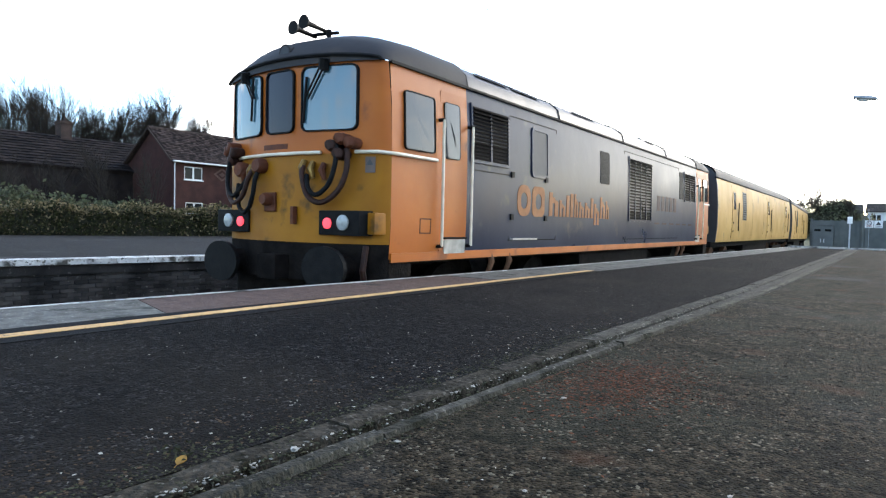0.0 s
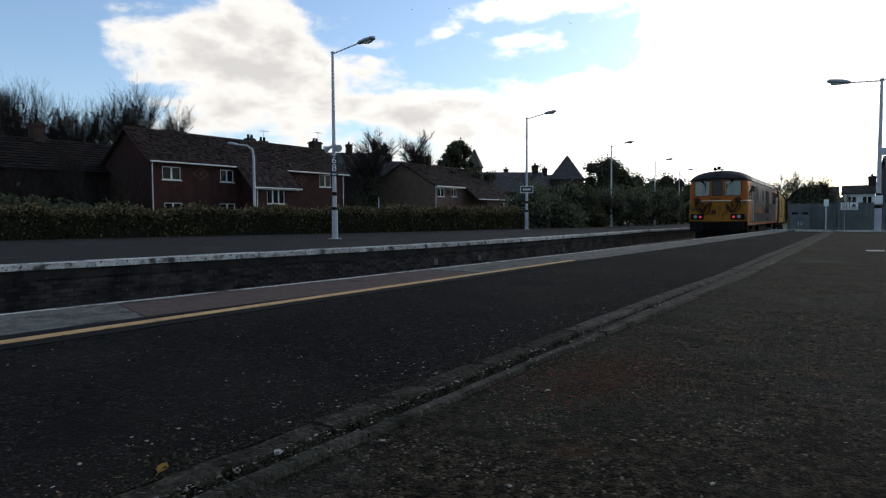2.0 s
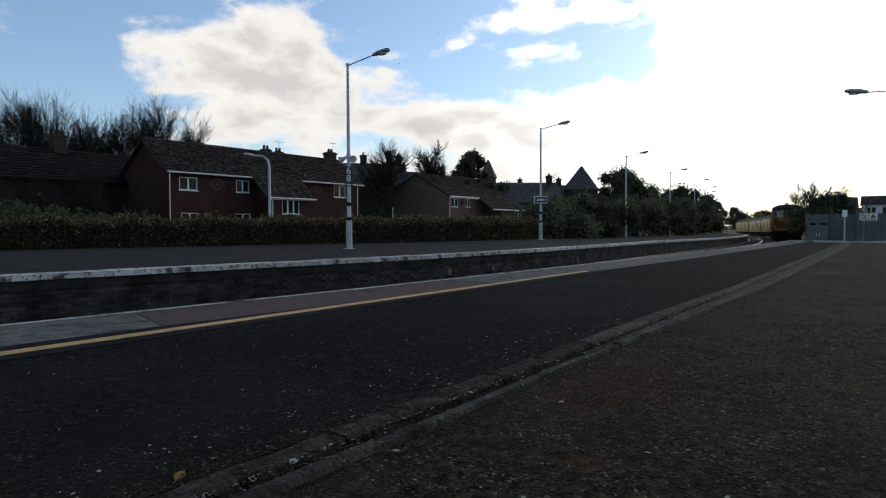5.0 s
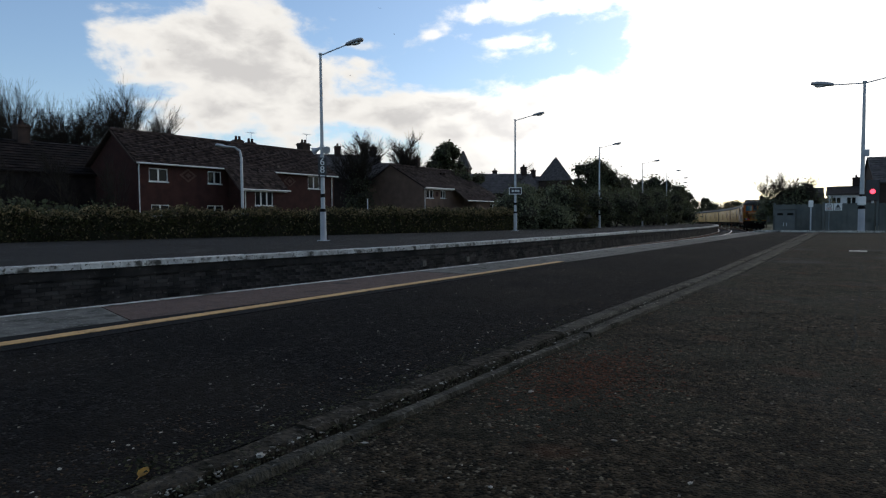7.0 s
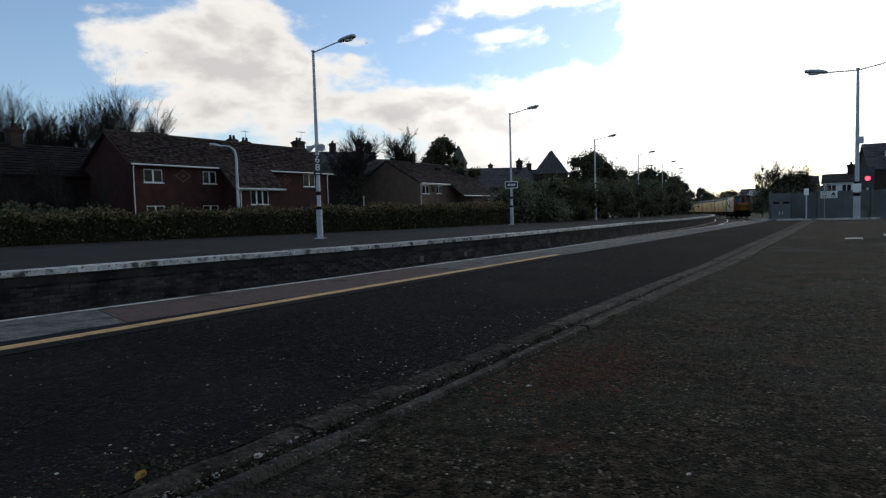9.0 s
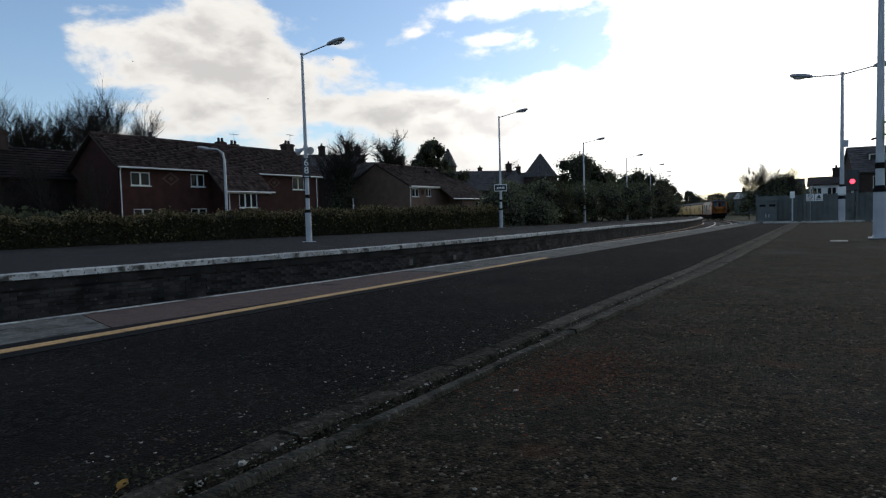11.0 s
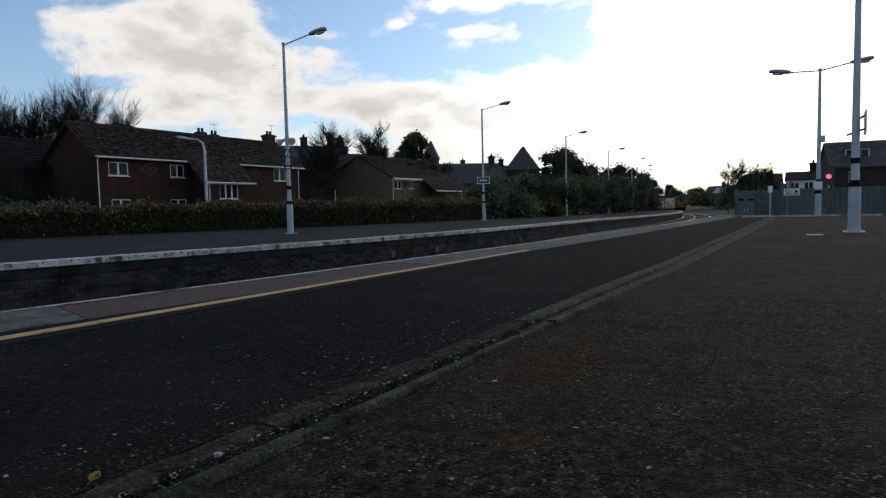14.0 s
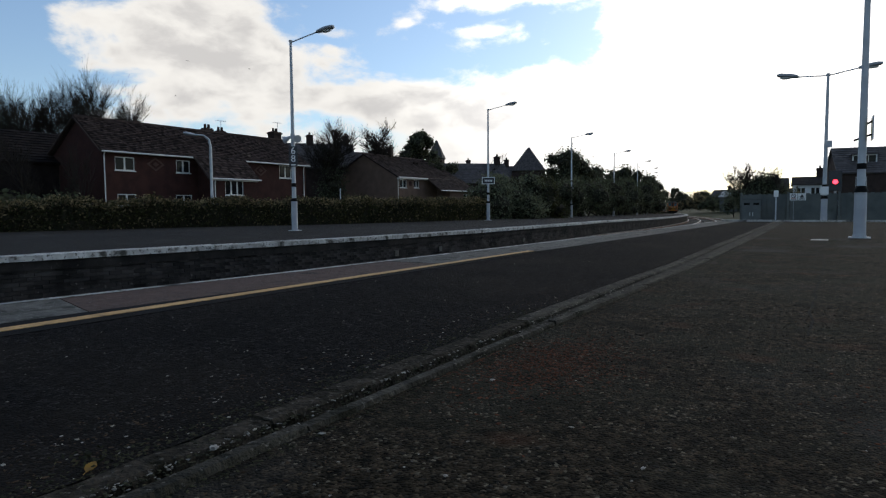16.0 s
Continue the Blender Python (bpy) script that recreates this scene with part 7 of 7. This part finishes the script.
# ---- gulls in the sky: two wings and a body each, drifting ----
def gull(x, y, z, s, head):
    g = thing("gull", pose(x, y, z, 0, 0, head), "small grey gull gliding high up", "bird", "gulls")
    bm = bmesh.new()
    tube(bm, [(0, -0.2, 0), (0, -0.11, 0), (0, 0.04, 0.01), (0, 0.14, 0.02), (0, 0.19, 0.01)], [0.014, 0.042, 0.053, 0.032, 0.008], 8)
    part("body", bm, M["gull"], g, "", True)
    for sx in (-1, 1):
        bm = bmesh.new()
        top = [(sx * u, c, zz) for u, c, zz in ((0.03, 0.07, 0.02), (0.21, 0.11, 0.10), (0.44, 0.02, 0.07))]
        bot = [(sx * u, c, zz) for u, c, zz in ((0.03, -0.06, 0.02), (0.21, -0.015, 0.10), (0.44, -0.02, 0.07))]
        A = [bm.verts.new(v) for v in top]; B = [bm.verts.new(v) for v in bot]
        C = [bm.verts.new((v[0], v[1], v[2] - 0.015)) for v in top]; D = [bm.verts.new((v[0], v[1], v[2] - 0.015)) for v in bot]
        for i in range(2):
            bm.faces.new((A[i], A[i + 1], B[i + 1], B[i])); bm.faces.new((C[i], D[i], D[i + 1], C[i + 1]))
            bm.faces.new((A[i], C[i], C[i + 1], A[i + 1])); bm.faces.new((B[i], B[i + 1], D[i + 1], D[i]))
        bm.faces.new((A[2], C[2], D[2], B[2]))
        part("wing", bm, M["gull"], g)
    return g


# ---- surface pieces: platform edge slabs, channel, wall, grit ----
def near_slabs():
    """Edge slabs of the near platform, each laid a little unevenly."""
    rng = np.random.default_rng(61)
    cuts = [-12, -8, -4.2, -0.9, 2.38, 5.9, 8.6, 11.4, 14.4, 17.4, 20.4, 23.4, 26.6, 30.2]
    for n, (y, y1) in enumerate(zip(cuts, cuts[1:])):
        dz = rng.uniform(-0.002, 0.003)
        g = 0.006
        sk = -0.25 if n in (3, 4) else 0.0
        bm = bmesh.new()
        ks = steps(0, 1, 6)
        left = [(near_edge(y + (y1 - y) * k), y + g + (y1 - y - 2 * g) * k) for k in ks]
        right = [(near_edge(y + (y1 - y) * k) + 0.855, y + g + (y1 - y - 2 * g) * k + (sk * (1 - k) if n == 4 else sk * k if n == 3 else 0)) for k in ks]
        rows = [[bm.verts.new(v) for v in ((a[0], a[1], dz), (b[0], b[1], dz), (b[0], b[1], -0.10), (a[0], a[1], -0.10))] for a, b in zip(left, right)]
        for r, s in zip(rows, rows[1:]):
            for k in range(4):
                bm.faces.new((r[k], r[(k + 1) % 4], s[(k + 1) % 4], s[k]))
        bm.faces.new(rows[0]), bm.faces.new(rows[-1][::-1])
        part("edge_slab", bm, M["coping_pink"] if n == 4 else M["coping"], PLAT)
    ribbon("edge_bed", steps(-30, 30.2, 60), (lambda y: near_edge(y) + 0.06, lambda y: near_edge(y) + 0.86), -0.101, M["mortar"], PLAT, 0.2)
    ribbon("white_edge_line", steps(-30, 30.2, 80), (lambda y: near_edge(y) + 0.01, lambda y: near_edge(y) + 0.075 + 0.012 * math.sin(y * 3.1)), 0.0075, M["white"], PLAT, 0.003)
    ribbon("dark_joint", steps(-30, 30, 60), (lambda y: near_edge(y) + 0.862, lambda y: max(near_edge(y) + 0.905, -3.67 + 0.012 * min(y, 8))), 0.004, M["joint"], PLAT, 0.003)
    ribbon("dark_joint", steps(-30, 8.2, 40), (lambda y: -3.555 + 0.012 * y, lambda y: -3.41 + 0.012 * y), 0.004, M["joint"], PLAT, 0.003)


near_slabs()


def channel():
    """Concrete drainage channel: a broad block on one lip, a dirty gutter, a narrow kerb on the other, paler and wider further on."""
    rng = np.random.default_rng(62)
    ribbon("gutter_floor", steps(-6, 29.8, 160), (lambda y: channel_x(y) + 0.005, lambda y: channel_r(y) - 0.005), -0.035, M["gutter"], PLAT, 0.05)
    ribbon("channel_bed", steps(2.9, 29.8, 80), (lambda y: channel_x(y) + 0.12, lambda y: channel_r(y) - 0.06), -0.012, M["kerb_pale"], PLAT, 0.015)
    y = -6.0
    while y < 29.0:
        ln = 0.91
        for side in (0, 1):
            dz, dx = rng.uniform(-0.004, 0.005), rng.uniform(-0.005, 0.005)
            bm = bmesh.new()
            rows = []
            for t in steps(0.005, ln - 0.005, 9):
                yy = y + t
                w = channel_w(yy)
                if side == 0:
                    x0, x1, top = channel_x(yy) + 0.002, channel_x(yy) + 0.10 + 0.2 * max(0.0, w - 0.24), 0.006
                else:
                    x0, x1, top = channel_r(yy) - 0.048 - 0.2 * max(0.0, w - 0.24), channel_r(yy) - 0.002, 0.018
                j = 0.007 * noise.noise(Vector((side * 9, yy * 6, 0)))
                q = 0.006 * noise.noise(Vector((side * 5 + 3, yy * 11, 0)))
                b_ = 0.10 * (x1 - x0)
                rows.append([bm.verts.new(v) for v in ((x0 + dx + q, yy, -0.06), (x0 + dx + q, yy, top + dz + j - 0.008), (x0 + b_ + dx, yy, top + dz + j), (x1 - b_ + dx + q, yy, top + dz + j), (x1 + dx + q, yy, top + dz - 0.012), (x1 + dx + q, yy, -0.06))])
            for r, s in zip(rows, rows[1:]):
                for k in range(5):
                    bm.faces.new((r[k], r[k + 1], s[k + 1], s[k]))
            bm.faces.new(rows[0]), bm.faces.new(rows[-1][::-1])
            part("kerb_block", bm, M["kerb"] if y < 2.6 and side == 0 else M["kerb_pale"], PLAT, "", True)
        y += ln


channel()


LEAF = (-1.44, 0.83)
LIP_A, LIP_B = channel_x(2.0), channel_r(2.0)


def grit():
    """Loose chips, moss and litter on the worn surface: far too many to count."""
    rng = np.random.default_rng(63)

    def scatter(name, n, xr, yr, size, material, flat, bias=1.0, label=""):
        base = bmesh.new()
        bmesh.ops.create_icosphere(base, subdivisions=1, radius=1.0)
        bv = np.array([v.co for v in base.verts]); bf = [[v.index for v in f.verts] for f in base.faces]
        base.free()
        V, F = [], []
        for i in range(n):
            s = size * rng.uniform(0.4, 1.5)
            a = rng.uniform(0, 6.28)
            c, sn = math.cos(a), math.sin(a)
            p = bv * np.array([s * rng.uniform(0.7, 1.5), s * rng.uniform(0.6, 1.1), s * flat]) * (1 + 0.4 * rng.normal(size=(len(bv), 1)))
            q = np.stack([p[:, 0] * c - p[:, 1] * sn, p[:, 0] * sn + p[:, 1] * c, p[:, 2]], 1)
            x = xr[0] + (xr[1] - xr[0]) * rng.random()
            y = yr[0] + (yr[1] - yr[0]) * rng.random() ** bias
            if material == "grit_rust":      # a ragged round stain, thinning outwards
                x = float(np.clip(rng.normal((xr[0] + xr[1]) / 2, (xr[1] - xr[0]) * 0.27), -1.15, 2.0))
                y = rng.normal((yr[0] + yr[1]) / 2, (yr[1] - yr[0]) * 0.27)
            k = len(V)
            V += (q + np.array([x, y, s * flat * 0.55])).tolist()
            F += [[k + j for j in f] for f in bf]
        tagged(part(name, mesh_of(name, V, F, M[material]), None), label, "grit", kind="stuff")
    scatter("rust_grit", 700, (0.15, 0.75), (1.7, 2.9), 0.0055, "grit_rust", 0.16, 1.0, "rust-brown stained strip of loose aggregate")
    scatter("rust_chips", 2600, (-1.15, -0.62), (1.85, 2.85), 0.0046, "grit_rust", 0.16, 1.0, "rust-brown stained patch of loose aggregate")
    scatter("stone_chips", 700, (-1.16, 3.2), (0.6, 8.0), 0.0030, "stone", 0.22, 1.6, "scattered pale stone chips on worn tarmac")
    scatter("dark_chips", 7000, (-1.16, 2.6), (0.6, 4.5), 0.0046, "grit_dark", 0.25, 1.3, "loose dark aggregate on worn tarmac")
    scatter("brown_chips", 5000, (-1.16, 2.4), (0.6, 4.5), 0.0042, "grit_brown", 0.2, 1.3, "loose brown aggregate on worn tarmac")
    scatter("grey_chips", 2600, (-1.16, 2.6), (0.6, 5.0), 0.0040, "grit_grey", 0.2, 1.3, "loose grey aggregate on worn tarmac")
    scatter("tarmac_chips", 170, (-3.3, -1.45), (0.6, 7.0), 0.0035, "stone", 0.4, 1.3, "few pale chips on dark tarmac")
    scatter("channel_litter", 130, (LIP_A + 0.09, LIP_B - 0.05), (0.5, 5.0), 0.0042, "stone", 0.4, 1.4, "pale litter and chips in the channel")
    scatter("lip_debris", 260, (LIP_A + 0.082, LIP_A + 0.115), (0.5, 6.0), 0.0042, "stone", 0.4, 1.3, "line of pale debris along the kerb inside the channel")
    scatter("kerb_wear", 260, (LIP_B - 0.016, LIP_B), (0.5, 6.0), 0.0035, "stone", 0.5, 1.3, "pale worn crumbs along the kerb lip")
    scatter("kerb_crumbs", 1500, (LIP_A - 0.40, LIP_A - 0.01), (0.5, 4.5), 0.0036, "grit_brown", 0.2, 1.5, "brown leaf crumbs strewn beside the channel")
    scatter("kerb_flecks", 120, (LIP_A - 0.30, LIP_A - 0.01), (0.6, 4.0), 0.0040, "stone", 0.25, 1.2, "pale flecks of litter beside the channel")
    scatter("kerb_dirt", 1600, (LIP_A - 0.32, LIP_A - 0.01), (0.5, 6.5), 0.004, "grit_dark", 0.2, 1.7, "brown dirt and crumbs beside the channel")
    scatter("channel_moss", 4200, (LIP_A - 0.10, LIP_B + 0.05), (0.5, 3.6), 0.0038, "moss", 0.35, 1.2, "moss and dirt along the channel")
    # larger pale lumps of litter that show one by one
    for x, y, s in ((-0.97, 2.0, 0.022), (-1.13, 1.29, 0.020), (-0.56, 1.68, 0.012), (-1.31, 2.55, 0.024), (-1.28, 2.62, 0.02), (-1.44, 1.98, 0.018), (-1.40, 1.92, 0.02), (-0.70, 1.23, 0.012), (-0.32, 1.5, 0.014), (-1.30, 1.07, 0.028)):
        r = bmesh.new()
        bmesh.ops.create_icosphere(r, subdivisions=2, radius=1.0)
        for v in r.verts:
            v.co *= 1 + 0.9 * noise.noise(v.co * 1.7 + Vector((x * 9, y * 9, 0)))
            v.co = Vector((v.co.x * s * 0.62, v.co.y * s * 0.36, v.co.z * s * 0.14))
        tagged(part("litter_fragment", r, M["stone"], None, "", True), "pale flat fragment of litter lying on the tarmac", "litter", "litter fragments").matrix_basis = pose(x, y, s * 0.1, 0, 0, x * 300)
    lf = thing("fallen_leaf", pose(LEAF[0], LEAF[1], 0.008, 8, 6, 30), "curled yellow fallen leaf beside the channel", "leaf")
    bm = bmesh.new()
    ring = [(0.6 * a, 0.6 * b, 0.6 * c) for a, b, c in ((0.0, -0.03, 0.0), (0.018, -0.016, 0.006), (0.024, 0.004, 0.01), (0.012, 0.022, 0.012), (0.0, 0.034, 0.008), (-0.012, 0.022, 0.010), (-0.022, 0.004, 0.008), (-0.017, -0.016, 0.004))]
    T = [bm.verts.new(v) for v in ring]; U = [bm.verts.new((v[0], v[1], v[2] - 0.002)) for v in ring]
    c0, c1 = bm.verts.new((0, 0, 0.002)), bm.verts.new((0, 0, 0.0))
    for i in range(8):
        bm.faces.new((T[i], T[(i + 1) % 8], c0)); bm.faces.new((U[(i + 1) % 8], U[i], c1)); bm.faces.new((T[i], U[i], U[(i + 1) % 8], T[(i + 1) % 8]))
    part("blade", bm, M["leaf_yellow"], lf)
    part("stalk", tube(bmesh.new(), [(0, -0.017, 0), (0.002, -0.033, 0.001)], 0.0008, 5), M["leaf_yellow"], lf)
    rngl = np.random.default_rng(5)
    P = np.stack([rngl.normal(LEAF[0] - 0.04, 0.05, 60), rngl.normal(LEAF[1] + 0.04, 0.04, 60), rngl.uniform(0.002, 0.02, 60)], 1)
    tagged(part("weed", leaf_mesh("weed", P, 0.007, M["moss"], rngl), None), "small tuft of weed at the channel edge", "weed", kind="stuff")


grit()


def far_edge_pieces():
    """White-edged coping stones and brick facing of the opposite platform."""
    rng = np.random.default_rng(64)
    V, F = [], []
    y, n = -6.0, 0
    while y < FAR_END - 1:
        ln = 1.2
        a, b = far_edge(y), far_edge(y + ln)
        g = 0.006
        gz = grade(y)
        top = FAR_Z + gz + rng.uniform(0.0, 0.012)
        vs = [(a - 0.46, y + g, top), (a, y + g, top - 0.004), (b, y + ln - g, top - 0.004), (b - 0.46, y + ln - g, top)]
        vs += [(v[0], v[1], FAR_Z + gz - 0.105) for v in vs]
        fs = [(0, 1, 2, 3), (7, 6, 5, 4), (0, 4, 5, 1), (1, 5, 6, 2), (2, 6, 7, 3), (3, 7, 4, 0)]
        if y < 62:
            me = mesh_of("coping_stone", vs, fs, M["white"])
            part("coping_stone", me, None, FARP)
        else:
            k = len(V)
            V += vs
            F += [tuple(k + i for i in f) for f in fs]
        y += ln
    tagged(part("coping_rest", mesh_of("coping_rest", V, F, M["white"]), None, FARP), kind="stuff")
    # two projecting dark courses under the coping
    ribbon("string_course", steps(-6, FAR_END, 120), (lambda y: far_edge(y) - 0.3, lambda y: far_edge(y) - 0.05), FAR_Z - 0.122, M["platwall"], FARP, 0.16)
    brick = {}
    V, F, n = [], [], 0
    course = 0
    z = FAR_Z - 0.285
    while z > RAIL - 0.35:
        y = -2.0 + (course % 2) * 0.12
        while y < 60:
            ln, hgt = 0.236, 0.078
            a = far_edge(y + ln / 2)
            slope = math.atan2(far_edge(y + ln) - far_edge(y), ln)
            pr = rng.uniform(0.0, 0.012)
            m = pose(a - 0.14 + pr, y + ln / 2, z + grade(y), 0, 0, -math.degrees(slope))
            if 9.0 < y < 15.0 and n < 300:
                if not brick:
                    bm = boxm(-0.05, 0.05, -0.1155, 0.1155, -0.0365, 0.0365, bevel=0.004)
                    brick["me"] = finish(bm, "brick")
                    brick["me"].materials.append(M["platwall"])
                ob = new("brick", brick["me"])
                ob.parent = FARP
                ob.matrix_basis = m
                n += 1
            else:
                k = len(V)
                V += [tuple(m @ Vector(v)) for v in ((0.05, -0.1155, -0.0365), (0.05, 0.1155, -0.0365), (0.05, 0.1155, 0.0365), (0.05, -0.1155, 0.0365), (-0.05, -0.1155, -0.0365), (-0.05, 0.1155, -0.0365), (-0.05, 0.1155, 0.0365), (-0.05, -0.1155, 0.0365))]
                F += [tuple(k + i for i in q) for q in ((0, 1, 2, 3), (3, 2, 6, 7), (0, 4, 5, 1), (1, 5, 6, 2), (0, 3, 7, 4))]
            y += ln
        z -= 0.078
        course += 1
    tagged(part("brick_rest", mesh_of("brick_rest", V, F, M["platwall"]), None, FARP), kind="stuff")
    ribbon("far_wall", steps(60, FAR_END, 60), (lambda y: far_edge(y) - 0.3, lambda y: far_edge(y) - 0.12), FAR_Z - 0.283, M["platwall"], FARP, 1.0)
    # small white marker plates fixed to the wall
    for y in (15.3, 17.6, 24.0):
        part("wall_marker", boxm(far_edge(y) - 0.09, far_edge(y) - 0.03, y - 0.09, y + 0.09, FAR_Z - 0.62, FAR_Z - 0.46), M["coping"], FARP, "small pale plate on the wall")


far_edge_pieces()


GULLS = [(gull(-22.8, 63.2, 20.4, 1, 60), [(0.0, -12.0, 66.0, 20.0), (1.5, -22.8, 63.2, 20.4), (3.5, -36.7, 56.1, 20.7), (7.0, -42.1, 51.5, 22.4), (16.0, -60.0, 40.0, 30.0)]),
         (gull(-49.5, 46.6, 17.3, 1, 40), [(0.0, -42.0, 54.0, 17.6), (3.5, -49.5, 46.6, 17.3), (7.0, -57.0, 37.0, 17.3), (11.0, -58.0, 36.0, 16.4), (16.0, -54.7, 41.1, 15.4)]),
         (gull(-41.4, 53.0, 20.0, 1, 80), [(0.0, -36.0, 56.0, 23.0), (7.0, -41.4, 53.0, 20.0), (13.0, -47.6, 48.9, 16.2), (16.0, -51.0, 45.7, 15.0)]),
         (gull(-53.2, 43.8, 12.8, 1, 20), [(0.0, -40.0, 55.0, 26.0), (8.0, -47.0, 50.0, 15.0), (13.0, -53.2, 43.8, 12.8), (16.0, -55.9, 40.5, 12.0)])]


motions()
